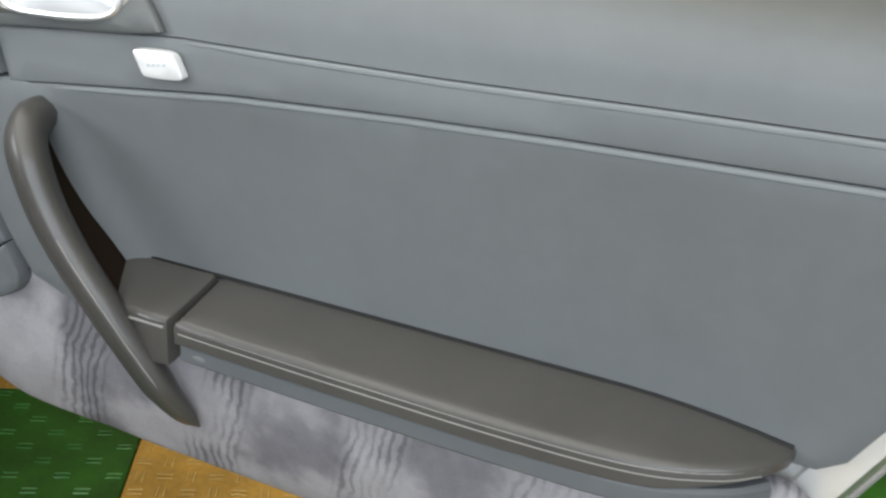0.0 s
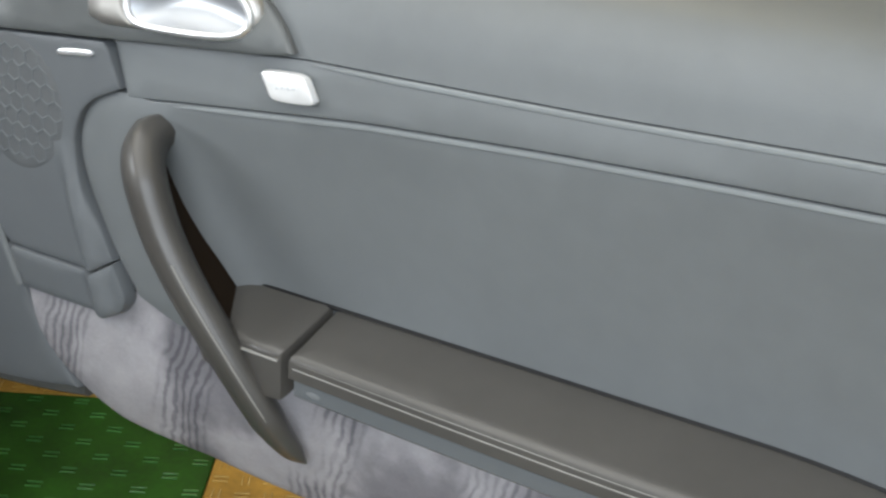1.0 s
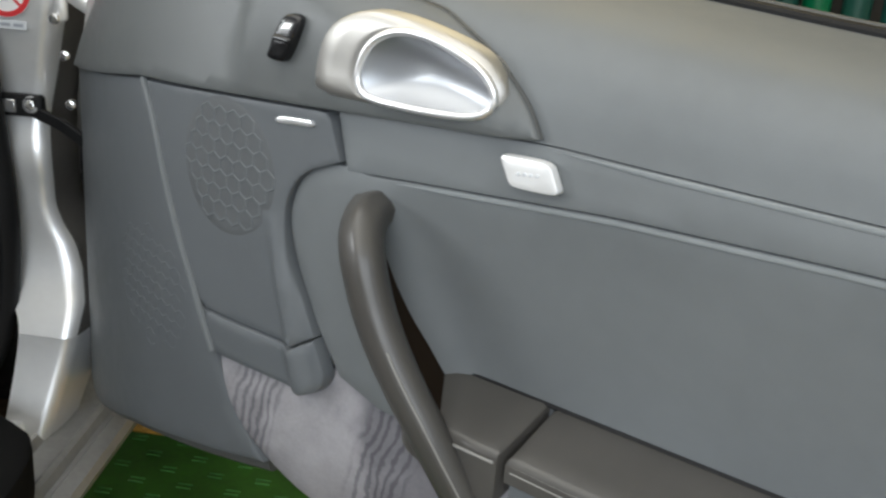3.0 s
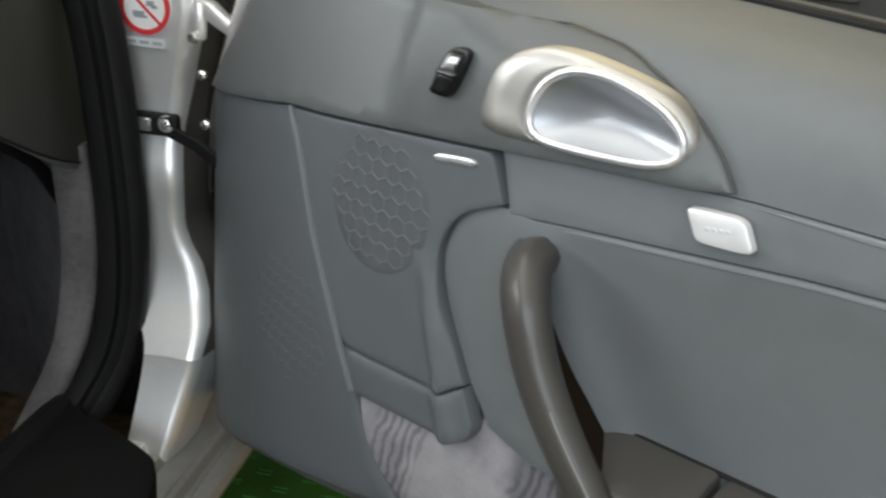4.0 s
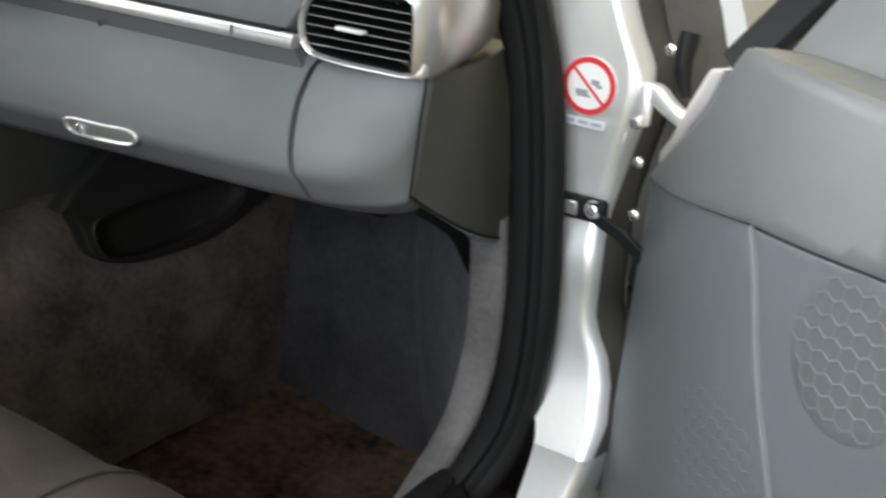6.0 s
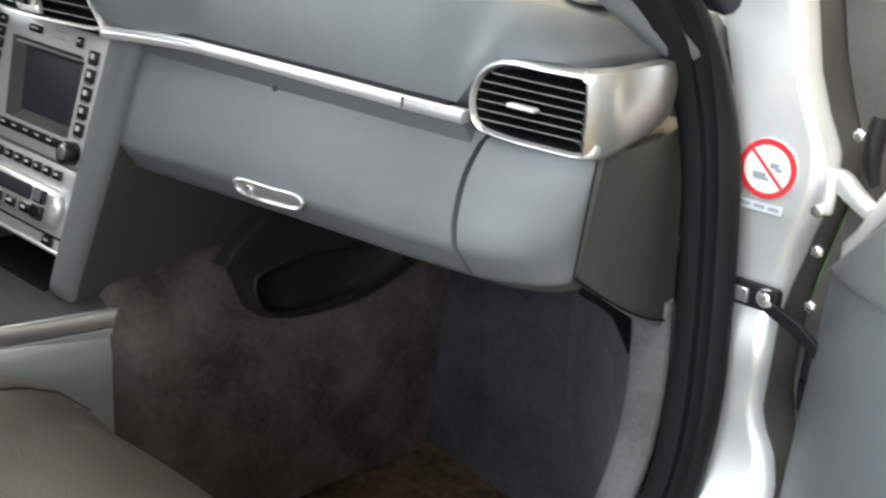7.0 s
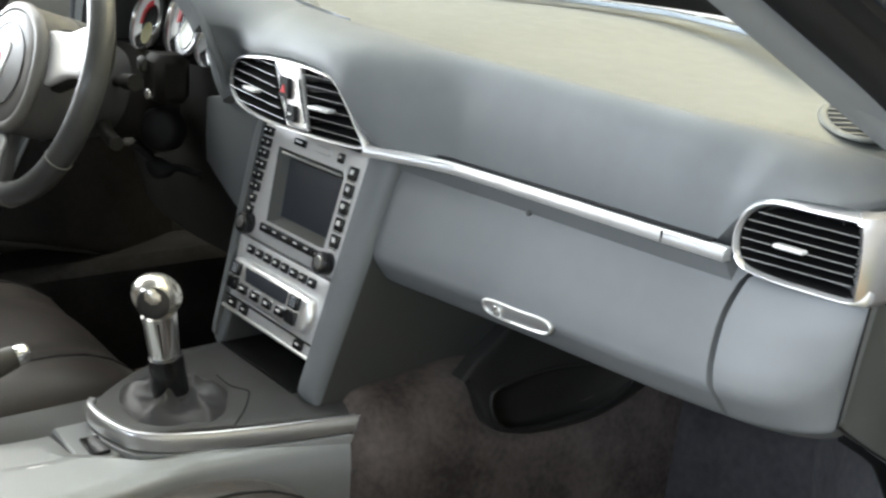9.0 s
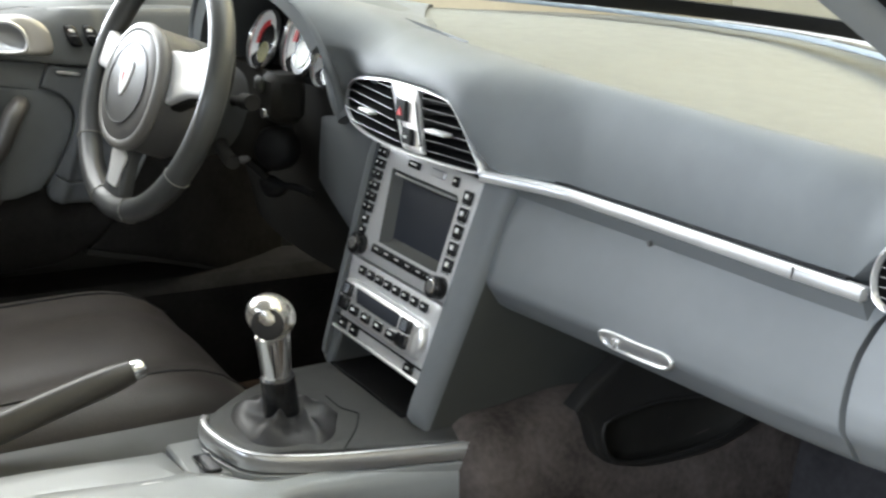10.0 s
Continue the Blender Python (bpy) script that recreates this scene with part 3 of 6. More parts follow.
    bowl = [[at(cc + (q - cc) * s, 0.002 - 0.0105 * (1 - s**2.2)) for q in cup] for s in (1.01, 0.97, 0.92, 0.86, 0.78, 0.7, 0.6, 0.5, 0.4, 0.3, 0.2, 0.1, 0.004)]
    part("opening_lever", rings(bowl, caps=False), LEVERMAT, lever, "satin silver concave opening lever", smooth=80)
    for cu in ((0.403,) if not far else (0.400, 0.373)):
        sw = part("window_switch", drape(curve([(cu - 0.0135, 0.750), (cu - 0.0115, 0.757), (cu - 0.0035, 0.776), (cu + 0.004, 0.7805), (cu + 0.0125, 0.779), (cu + 0.0115, 0.770), (cu + 0.005, 0.754), (cu - 0.001, 0.749)], 36, True), lambda a, b, h: P(a, pod_v(a, b) + 0.007 - 0.10 * abs(b - 0.764) + h, b), 0.008, 0.002, 0.006), BLACKGLOSS, d, "black window lifter switch")
        part("switch_rocker", drape(curve([(cu - 0.0105, 0.752), (cu - 0.0055, 0.7635), (cu + 0.0060, 0.7630), (cu + 0.0010, 0.7520)], 24, True), lambda a, b, h: P(a, pod_v(a, b) + 0.0085 - 0.10 * abs(b - 0.764) + h, b), 0.004, 0.0015, 0.005), BLACKGLOSS, sw)
        part("switch_waist", drape(curve([(cu - 0.0070, 0.7628), (cu - 0.0055, 0.7665), (cu + 0.0080, 0.7660), (cu + 0.0065, 0.7620)], 24, True), lambda a, b, h: P(a, pod_v(a, b) + 0.0088 - 0.10 * abs(b - 0.764) + h, b), 0.006, 0.0015, 0.005), BLACKGLOSS, sw)
        part("switch_mark", drape(line([(cu - 0.0015, 0.7705), (cu + 0.0065, 0.7712), (cu + 0.0080, 0.7752), (cu + 0.0005, 0.7745)], 16)[:-1], lambda a, b, h: P(a, pod_v(a, b) + 0.0080 - 0.10 * abs(b - 0.764) + h, b), 0.001, 0.0003, 0.004), PALEMETAL, sw)
    part("mirror_triangle", drape(line([(0.165, 0.790), (0.300, 0.800), (0.345, 0.850), (0.385, 0.90), (0.30, 0.94), (0.215, 0.86)], 44)[:-1], lambda a, b, h: P(a, front_v(a) - 0.042 - 0.25 * (b - 0.79) + h, b), 0.04, 0.006, 0.014), LEATHER, d, "grey cover at the window corner")
    part("window_guide", sweep([P(0.125, -0.005, 0.775), P(0.175, -0.03, 0.85), P(0.22, -0.05, 0.92)], box_profile(0.016, 0.010, 0.004), up=tuple(P(0, 1, 0) - P(0, 0, 0))), BLACK, d, "black window guide post")
    part("front_flange", drape(line([(0.010, 0.655), (0.07, 0.700), (0.125, 0.748), (0.150, 0.782), (0.120, 0.775), (0.09, 0.745), (0.045, 0.700), (-0.004, 0.668)], 50)[:-1], lambda a, b, h: P(a, front_v(a) - 0.004 + h, b), 0.02, 0.003, 0.012), PAINT, d, "silver front flange of the door")

    # badge
    bd = part("badge", drape(curve([(0.5705, 0.7250), (0.5735, 0.7272), (0.588, 0.7287), (0.599, 0.7290), (0.6045, 0.7270), (0.6085, 0.7200), (0.6110, 0.7145), (0.6085, 0.7120), (0.597, 0.7105), (0.582, 0.7098), (0.5775, 0.7115), (0.5745, 0.7170)], 44, True), lambda a, b, h: P(a, 0.0815 + h, b), 0.006, 0.0016, 0.006), PALEMETAL, d, "polished silver badge")
    for k in range(4):
        part("badge_bar", cbox(P(0.584 + 0.0042 * k, 0.0818, 0.7188 + 0.0006 * k), [(P(1, 0, 0.14) - P(0, 0, 0)) / 1.01, P(0, 1, 0) - P(0, 0, 0), P(0, 0, 1) - P(0, 0, 0)], (0.0012, 0.0004, 0.0009), 0.0002), PALEPRINT, bd)

    # armrest and pull handle
    ao = np.concatenate([line([(0.608, 0.034), (0.608, 0.098)], 8)[:-1], curve([(0.608, 0.098), (0.742, 0.101), (0.861, 0.102), (0.94, 0.098), (0.983, 0.085), (1.006, 0.067), (1.016, 0.052), (1.018, 0.036)], 50), line([(1.0, 0.034), (0.62, 0.034)], 30)])
    rest_w = lambda a, b: 0.559 + 0.006 * (a - 0.6) / 0.3 - 0.26 * max(0, b - 0.045) - 0.011 * max(0, (a - 0.90) / 0.115) ** 2 * min(1.0, max(0.0, (0.098 - b) / 0.05))
    arm = part("armrest_lid", drape(ao, lambda a, b, h: P(a, b, rest_w(a, b) + h * float(np.interp(a, (0.95, 1.018), (1.0, 0.4)))), 0.0165, 0.0045, 0.010), TAUPE, d, "taupe leather armrest lid")
    for off, drop in ((-0.0006, 0.0040), (0.0004, 0.0082)):
        part("stitch_line", tube([P(a, b + off, rest_w(a, b) - drop) for a, b in curve([(0.612, 0.098), (0.742, 0.101), (0.861, 0.102), (0.94, 0.0983), (0.983, 0.0853), (1.004, 0.0690)], 50)], 0.0005, 6), STITCH, arm)
    part("armrest_gap", tube([P(a, main_v(a, 0.56) + 0.0004, rest_w(a, 0.045) - 0.0002) for a in np.linspace(0.534, 1.016, 24)], 0.0019, 6), BLACK, d)
    part("armrest_lip", sweep([P(a, b - 0.0085, rest_w(a, b) - 0.0235) for a, b in curve([(0.612, 0.098), (0.742, 0.101), (0.861, 0.102), (0.94, 0.099), (0.985, 0.084), (1.005, 0.066)], 50)], box_profile(0.007, 0.0078, 0.0025)), PLASTIC, d, "grey plastic lip under the armrest")
    part("armrest_latch", sweep([P(a, 0.0925, rest_w(a, 0.098) - 0.024) for a in np.linspace(0.618, 0.640, 6)], ring(0.005, 0.006, 10), scale=[0.5, 0.9, 1, 1, 0.85, 0.4]), GLOVE, d)
    go = curve([(0.500, 0.030), (0.520, 0.022), (0.565, 0.022), (0.600, 0.022), (0.6045, 0.030), (0.6035, 0.092), (0.600, 0.0985), (0.580, 0.099), (0.550, 0.095), (0.520, 0.085), (0.503, 0.06)], 50, True)
    blk = part("armrest_block", drape(go, lambda a, b, h: P(a, b, rest_w(a, b) + 0.001 + h), 0.036, 0.004, 0.010), TAUPE, d, "taupe leather block before the armrest")
    part("stitch_line", tube([P(a, 0.0993, rest_w(a, 0.099) - 0.0052) for a in np.linspace(0.552, 0.600, 8)], 0.0011, 6), STITCH, blk)
    pp = curve([(0.474, 0.046, 0.652), (0.4745, 0.062, 0.6610), (0.478, 0.080, 0.6635), (0.4845, 0.094, 0.6580), (0.494, 0.103, 0.6430), (0.508, 0.1055, 0.612), (0.5285, 0.1055, 0.579), (0.556, 0.103, 0.542), (0.581, 0.096, 0.502), (0.597, 0.086, 0.470), (0.607, 0.074, 0.4475)], 60)
    sc = [np.interp(k, (0, 0.1, 0.3, 0.6, 0.85, 0.96, 1), (0.88, 0.88, 0.82, 0.76, 0.70, 0.42, 0.06)) for k in np.linspace(0, 1, 60)]
    prof = [(-0.0135, 0.001), (-0.0125, 0.009), (-0.008, 0.0135), (-0.001, 0.0155), (0.002, 0.0163), (0.006, 0.0150), (0.014, 0.009), (0.0215, 0.0), (0.022, -0.008), (0.016, -0.015), (0.004, -0.0165), (-0.006, -0.015), (-0.0125, -0.009)]
    pull = part("pull_handle", sweep([P(*q) for q in pp], prof, up=tuple(P(0.35, 1, 0.45) - P(0, 0, 0)), scale=sc), TAUPE, d, "taupe leather pull handle", smooth=70)
    n_up = (P(0.35, 1, 0.45) - P(0, 0, 0)) / 1.14
    part("stitch_line", tube([P(*pp[i]) + n_up * 0.0163 * sc[i] for i in range(26, 56)], 0.0008, 6), STITCH, pull)
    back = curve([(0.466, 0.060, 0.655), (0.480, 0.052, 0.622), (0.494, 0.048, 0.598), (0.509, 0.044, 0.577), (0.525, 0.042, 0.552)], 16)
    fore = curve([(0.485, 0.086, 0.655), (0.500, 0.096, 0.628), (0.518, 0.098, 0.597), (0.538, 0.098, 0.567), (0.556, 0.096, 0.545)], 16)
    part("handle_web", solid(lambda i, k: P(*(back[int(i)] * (1 - k) + fore[int(i)] * k)), range(16), np.linspace(0, 1, 5), tuple(P(-0.004, -0.002, 0) - P(0, 0, 0))), WEB, d, "leather web behind the pull handle, brown with painted shade", smooth=60)
    return d


def carpet_streaks(name, base):
    """Carpet with brushed, wavy streaks running down it."""
    m = mat(name, base, 0.95, vary=0.12, grain=0.9, grain_size=1500, blotch=40, spec=0.1)
    nt = m.node_tree
    b = nt.nodes["Principled BSDF"]
    old = b.inputs["Base Color"].links[0].from_socket
    co = nt.nodes.new("ShaderNodeTexCoord").outputs["Object"]
    mp = nt.nodes.new("ShaderNodeMapping")
    mp.inputs["Rotation"].default_value = (0, 0, radians(30))
    nt.links.new(co, mp.inputs["Vector"])
    lean = nt.nodes.new("ShaderNodeMapping")
    lean.inputs["Rotation"].default_value = (0, radians(-14), 0)
    nt.links.new(mp.outputs[0], lean.inputs["Vector"])

    def waves(source, scale, distortion, detail, shift=0.0):
        wv = nt.nodes.new("ShaderNodeTexWave")
        wv.bands_direction = "X"
        for key, value in (("Scale", scale), ("Distortion", distortion), ("Detail", detail), ("Detail Scale", 0.8), ("Phase Offset", shift)):
            wv.inputs[key].default_value = value
        nt.links.new(source, wv.inputs["Vector"])
        return wv.outputs["Fac"]

    def remap(source, lo, hi):
        r = nt.nodes.new("ShaderNodeMapRange")
        r.interpolation_type = "SMOOTHSTEP"
        r.inputs["From Min"].default_value, r.inputs["From Max"].default_value = lo, hi
        nt.links.new(source, r.inputs["Value"])
        return r.outputs[0]

    def times(p, q):
        n = nt.nodes.new("ShaderNodeMath")
        n.operation = "MULTIPLY"
        nt.links.new(p, n.inputs[0])
        nt.links.new(q, n.inputs[1])
        return n.outputs[0]

    def darken(colour, factor, by):
        mix = nt.nodes.new("ShaderNodeMix")
        mix.data_type, mix.blend_type = "RGBA", "MULTIPLY"
        nt.links.new(factor, mix.inputs["Factor"])
        nt.links.new(colour, mix.inputs["A"])
        mix.inputs["B"].default_value = (*by, 1)
        return mix.outputs["Result"]

    cloud = nt.nodes.new("ShaderNodeTexNoise")
    cloud.inputs["Scale"].default_value, cloud.inputs["Detail"].default_value = 13, 5.0
    nt.links.new(mp.outputs[0], cloud.inputs["Vector"])
    combs = times(remap(waves(lean.outputs[0], 2.55, 1.6, 1.0, 2.2), 0.55, 0.85), remap(cloud.outputs["Fac"], 0.34, 0.52))
    lines = remap(waves(lean.outputs[0], 40, 9.0, 4.0), 0.35, 0.9)
    colour = darken(old, remap(cloud.outputs["Fac"], 0.44, 0.64), (0.55, 0.55, 0.57))
    colour = darken(colour, times(combs, lines), (0.60, 0.60, 0.62))
    nt.links.new(colour, b.inputs["Base Color"])
    return m


DOORCARPET = carpet_streaks("streaked_door_carpet", (0.31, 0.30, 0.315))
GRILLE = mat("dark_speaker_mesh", (0.088, 0.094, 0.098), 0.6, vary=0.1, grain=0.4, grain_size=2200)
PODMAT = mat("pod_grey_plastic", (0.105, 0.112, 0.113), 0.42, vary=0.07, grain=0.2, grain_size=1000)
SEAM = mat("seam_leather", (0.19, 0.205, 0.21), 0.5, vary=0.1)
DU, DV, DO = V3(0.8660254, -0.5, 0), V3(-0.5, -0.8660254, 0), V3(0.757, 0.237, 0)
open_door = lambda u, v, w: DO + DU * u + DV * v + V3(0, 0, w)
shut_door = lambda u, v, w: V3(-0.745 + v, 0.224 - u, w + 0.031)
car_door("passenger_door", open_door, "open car door with grey leather trim and carpeted lower part", False)
car_door("driver_door", shut_door, "shut car door with dark grey trim beside the steering wheel", True)


# ---- dashboard ----
dash = thing("dashboard", (0.0, 0.3, 0.55), "grey leather dashboard with silver trim and air vents", "dashboard")
LX = (-0.72, -0.62, -0.30, -0.19, -0.172, -0.155, -0.13, -0.057, 0.007, 0.055, 0.0785, 0.1045, 0.129, 0.152, 0.175, 0.22, 0.545, 0.558, 0.575, 0.60, 0.645, 0.662, 0.672)
LY = (0.06, 0.03, 0.02, 0.02, 0.020, 0.017, 0.014, 0.005, 0.003, 0.005, 0.006, 0.006, 0.007, 0.014, 0.028, 0.047, 0.050, 0.050, 0.050, 0.052, 0.056, 0.075, 0.14)
LZ = (0.76, 0.76, 0.765, 0.772, 0.794, 0.806, 0.8145, 0.8235, 0.8258, 0.824, 0.8195, 0.801, 0.778, 0.760, 0.7585, 0.759, 0.7625, 0.780, 0.800, 0.809, 0.813, 0.817, 0.822)
strip_z = lambda x: 0.7500 + 0.0095 * (x - 0.15)
low_y, low_z = lambda x: float(np.interp(x, LX, LY)), lambda x: float(np.interp(x, LX, LZ))
rim_y = lambda x: float(np.interp(x, (-0.7, -0.2, 0.0, 0.2, 0.4, 0.5, 0.6, 0.65, 0.672), (0.12, 0.09, 0.075, 0.082, 0.084, 0.093, 0.115, 0.135, 0.18)))
rim_z = lambda x: float(np.interp(x, (-0.7, -0.2, -0.1, 0.0, 0.2, 0.4, 0.5, 0.6, 0.64, 0.672), (0.875, 0.874, 0.871, 0.866, 0.856, 0.851, 0.848, 0.844, 0.838, 0.826)))
glass_y = lambda x: 0.55 - 0.95 * x * x


def pad(x, k):
    a = k * math.pi / 2
    return V3(x, low_y(x) + (rim_y(x) - low_y(x)) * (1 - math.cos(a)), low_z(x) + (rim_z(x) - low_z(x)) * math.sin(a))


def swept_back(p):
    """The dashboard recedes towards the door."""
    d_ = float(np.interp(p[0], (0.10, 0.20, 0.33, 0.5, 0.57, 0.62, 0.68), (-0.008, 0.004, 0.015, 0.022, 0.032, 0.044, 0.064))) if p[0] > 0.1 else -0.008 * max(0.0, p[0] / 0.1)
    return np.array(p, float) + V3(-0.70, 1.0, -0.22) * d_


def dpart(name, vf, material, parent, label="", smooth=38):
    return part(name, ([swept_back(v) for v in vf[0]], vf[1]), material, parent, label, smooth)


xs = np.concatenate([np.linspace(-0.100, 0.2, 36), np.linspace(0.21, 0.53, 22), np.linspace(0.54, 0.672, 22)])
dpart("front_pad", solid(pad, xs, np.linspace(0, 1, 16), (0, 0.03, -0.012)), LEATHER, dash, "padded grey leather roll", smooth=60)
top = lambda x, k: V3(x, rim_y(x) + 0.001 + (glass_y(x) - rim_y(x) + 0.05) * k, rim_z(x) - 0.003 - 0.004 * min(1, k * 8) + (0.887 - 0.030 * (x / 0.6) ** 2 - rim_z(x)) * k)
dpart("top_panel", solid(top, np.linspace(-0.66, 0.645, 50), np.linspace(0, 1, 14), (0, 0, -0.015)), TOPMAT, dash, "smooth olive-grey top panel", smooth=60)
seam_xy = curve([(-0.60, 0.42), (-0.40, 0.275), (-0.21, 0.150), (-0.09, 0.085), (-0.045, 0.076), (0.0, 0.0765)], 30)


def cowl(i, v):
    """Leather left of the seam, lying on the top panel."""
    bx, by = seam_xy[int(i)]
    x = bx * (1 - v) - 0.64 * v
    k = min(1.0, max(0.0, (by - rim_y(x)) / (glass_y(x) - rim_y(x) + 0.05)))
    return top(x, k) + V3(0, 0, 0.005 + 0.012 * v)


dpart("cowl_leather", solid(cowl, range(30), np.linspace(0, 1, 12), (0, 0, -0.008)), LEATHER, dash, "grey leather beside the top panel", smooth=60)
dpart("cowl_seam", tube([cowl(i, 0) + V3(0.001, 0, -0.002) for i in range(26)], 0.0011, 6), DARKPLASTIC, dash)
dpart("defroster_strip", sweep([V3(x, glass_y(x) - 0.055, 0.887) for x in np.linspace(-0.45, 0.42, 40)], box_profile(0.010, 0.003, 0.001)), DEFROST, dash, "pale blue-grey defroster strip")
for k in range(4):
    dpart("defroster_slot", sweep([V3(x, glass_y(x) - 0.055, 0.8895) for x in np.linspace(-0.42 + 0.2 * k, -0.24 + 0.2 * k, 8)], box_profile(0.004, 0.001, 0.0004)), BLACK, dash)

# corner demister grille
gc, ga = V3(0.549, 0.219, 0.8500), V3(0.60, -0.78, -0.05)
ga /= np.linalg.norm(ga)
gn = V3(0.0, -0.12, 1)
gn /= np.linalg.norm(gn)
gs = np.cross(gn, ga)
gp = lambda a, b, h=0: gc + ga * a + gs * b + gn * h
ov = [(0.082 * math.cos(k), 0.030 * math.sin(k)) for k in np.linspace(0, 2 * math.pi, 37)[:-1]]
grl = dpart("corner_grille", sweep([gp(a, b) for a, b in ov], ring(0.0045, 0.0022, 8), up=tuple(gn), closed=True), TOPMAT, dash, "oval demister grille", smooth=80)
dpart("grille_well", drape([(a * 0.95, b * 0.86) for a, b in ov], lambda a, b, h: gp(a, b, 0.0005 + h), 0.002, 0.0005, 0.02), BLACK, grl)
for k in range(8):
    a = -0.066 + 0.019 * k
    b = 0.026 * math.sqrt(max(0, 1 - (a / 0.085) ** 2))
    dpart("grille_slat", cbox(gp(a, 0, 0.0012), [ga, gs, gn], (0.0022, b, 0.0009), 0.0003), TOPMAT, grl)

# silver strip and what hangs under it
tx = np.linspace(0.139, 0.563, 60)
dpart("trim_strip", sweep([V3(x, np.interp(x, (0.13, 0.145, 0.17, 0.20, 0.24), (0.010, 0.014, 0.0235, 0.0335, 0.043)), strip_z(x)) for x in tx], [(-0.004, -0.0025), (0.0050, -0.0030), (0.0066, -0.0012), (0.0050, 0.0062), (0.003, 0.0078), (-0.004, 0.008)]), SATIN, dash, "brushed aluminium trim strip", smooth=60)
dpart("strip_gap", sweep([V3(x, 0.047, strip_z(x) + 0.0093) for x in np.linspace(0.15, 0.545, 20)], box_profile(0.004, 0.0011, 0.0004)), BLACK, dash)
dpart("trim_joint", cbox((0.502, 0.0370, strip_z(0.502) + 0.003), XYZ, (0.0005, 0.001, 0.0050), 0.0002), BLACK, dash)
dpart("trim_button", disc((0.345, 0.043, 0.7355), (0, -1, -0.2), 0.0028, 0.003, 12), DARKPLASTIC, dash)


def fascia(x, k):
    """Front of the glovebox, from the strip down, over the fold and under: k 0 to 1."""
    y = np.interp(k, (0, 0.12, 0.30, 0.5, 0.58, 0.62, 0.8, 1.0), (0.062, 0.056, 0.043, 0.031, 0.029, 0.031, 0.050, 0.090))
    z = np.interp(k, (0, 0.12, 0.30, 0.5, 0.58, 0.62, 0.8, 1.0), (0.745, 0.735, 0.700, 0.655, 0.638, 0.632, 0.608, 0.590))
    return y, z + 0.035 * (x - 0.12) * min(1, k * 1.7)


def lid(x, k):
    y, z = fascia(x, k)
    e = max(0, (0.150 - x) / 0.035)
    return V3(x + 0.012 * (0.5 - k) * e, y + 0.012 * e**2, z)


ks = np.concatenate([np.linspace(0, 0.5, 8), np.linspace(0.53, 0.66, 9), np.linspace(0.74, 1, 6)])
gx = lambda k: 0.579 - 0.012 * math.sin(math.pi * min(1, k / 0.66))
glid = dpart("glovebox_lid", solid(lambda s, k: lid(0.118 + (gx(k) - 0.003 - 0.118) * s, k), np.linspace(0, 1, 30), ks, (0, 0.02, 0.004)), GLOVE, dash, "pale grey glovebox lid with a folded lower edge", smooth=50)
dpart("fascia_band", solid(lambda x, k: V3(x, 0.0415 + 0.013 * k, strip_z(x) - 0.001 - 0.0205 * k), np.linspace(0.135, 0.562, 20), (0, 0.5, 1), (0, 0.02, 0)), GLOVE, dash)


SEAM_F = lambda q: V3(0.6415, 0.1145, 0.735) * (1 - q) + V3(0.628, 0.125, 0.627) * q
SEAM_B = lambda q: V3(0.634, 0.264, 0.742) * (1 - q) + V3(0.646, 0.280, 0.553) * q


def end_piece(s, k):
    """From the glovebox gap round to the end cover; the fold runs up towards the vent's corner."""
    fold = 0.58 - 0.34 * s**2.2
    kk = np.interp(k, (0, fold, 0.8, 1.0), (0, 0.58, 0.8, 1.0))
    x0 = gx(kk) + 0.003
    y, z = fascia(x0 + 0.08 * s, kk)
    left = swept_back(V3(x0 + 0.09 * s, y, z))
    right = SEAM_F(min(1.0, k / 0.8)) + V3(-0.02, 0.05, -0.022) * max(0.0, (k - 0.8) / 0.2)
    w_ = s**2
    return left * (1 - w_) + right * w_


part("end_fascia", solid(end_piece, np.linspace(0, 1, 30), np.linspace(0, 1, 34), (0, 0.02, 0.004)), GLOVE, dash, "pale grey fascia beside the glovebox", smooth=60)
lo_ = curve([(0.311, 0.640), (0.319, 0.6475), (0.36, 0.6495), (0.393, 0.6515), (0.405, 0.646), (0.395, 0.636), (0.355, 0.631), (0.318, 0.631)], 48, True)
ly = lambda z: 0.0265 + max(0.0, 0.643 - z) * 0.45
dpart("glovebox_latch", sweep([V3(a, ly(b) - 0.0012, b) for a, b in inset(lo_, 0.0012)], ring(0.0016, 0.0018, 8), up=(0, -1, 0), closed=True), SATIN, glid, "oval silver latch ring", smooth=80)
dpart("latch_lock", disc((0.332, 0.0275, 0.639), (0, -1, -0.1), 0.0050, 0.003, 18), CHROME, glid, "round key lock")
dpart("latch_recess", drape(inset(lo_, 0.0012), lambda a, b, h: V3(a, ly(b) - 0.0006 - h, b), 0.006, 0.0006, 0.006), SATINDARK, glid, "satin silver latch plate")

# right-hand vent with its silver cap
vo = curve([(0.5585, 0.760), (0.556, 0.778), (0.563, 0.796), (0.582, 0.8065), (0.62, 0.808), (0.651, 0.8080), (0.663, 0.799), (0.667, 0.775), (0.667, 0.7500), (0.655, 0.7445), (0.62, 0.7445), (0.588, 0.7455), (0.568, 0.749)], 64, True)
vi = inset(vo, 0.0048) + np.stack([np.where(vo[:, 0] > 0.65, -0.006, 0.0), np.zeros(len(vo))], 1)
vy = lambda a, b: 0.042 + 0.30 * (b - 0.745) * 0.35 + 0.15 * max(0, a - 0.6) * 0.3
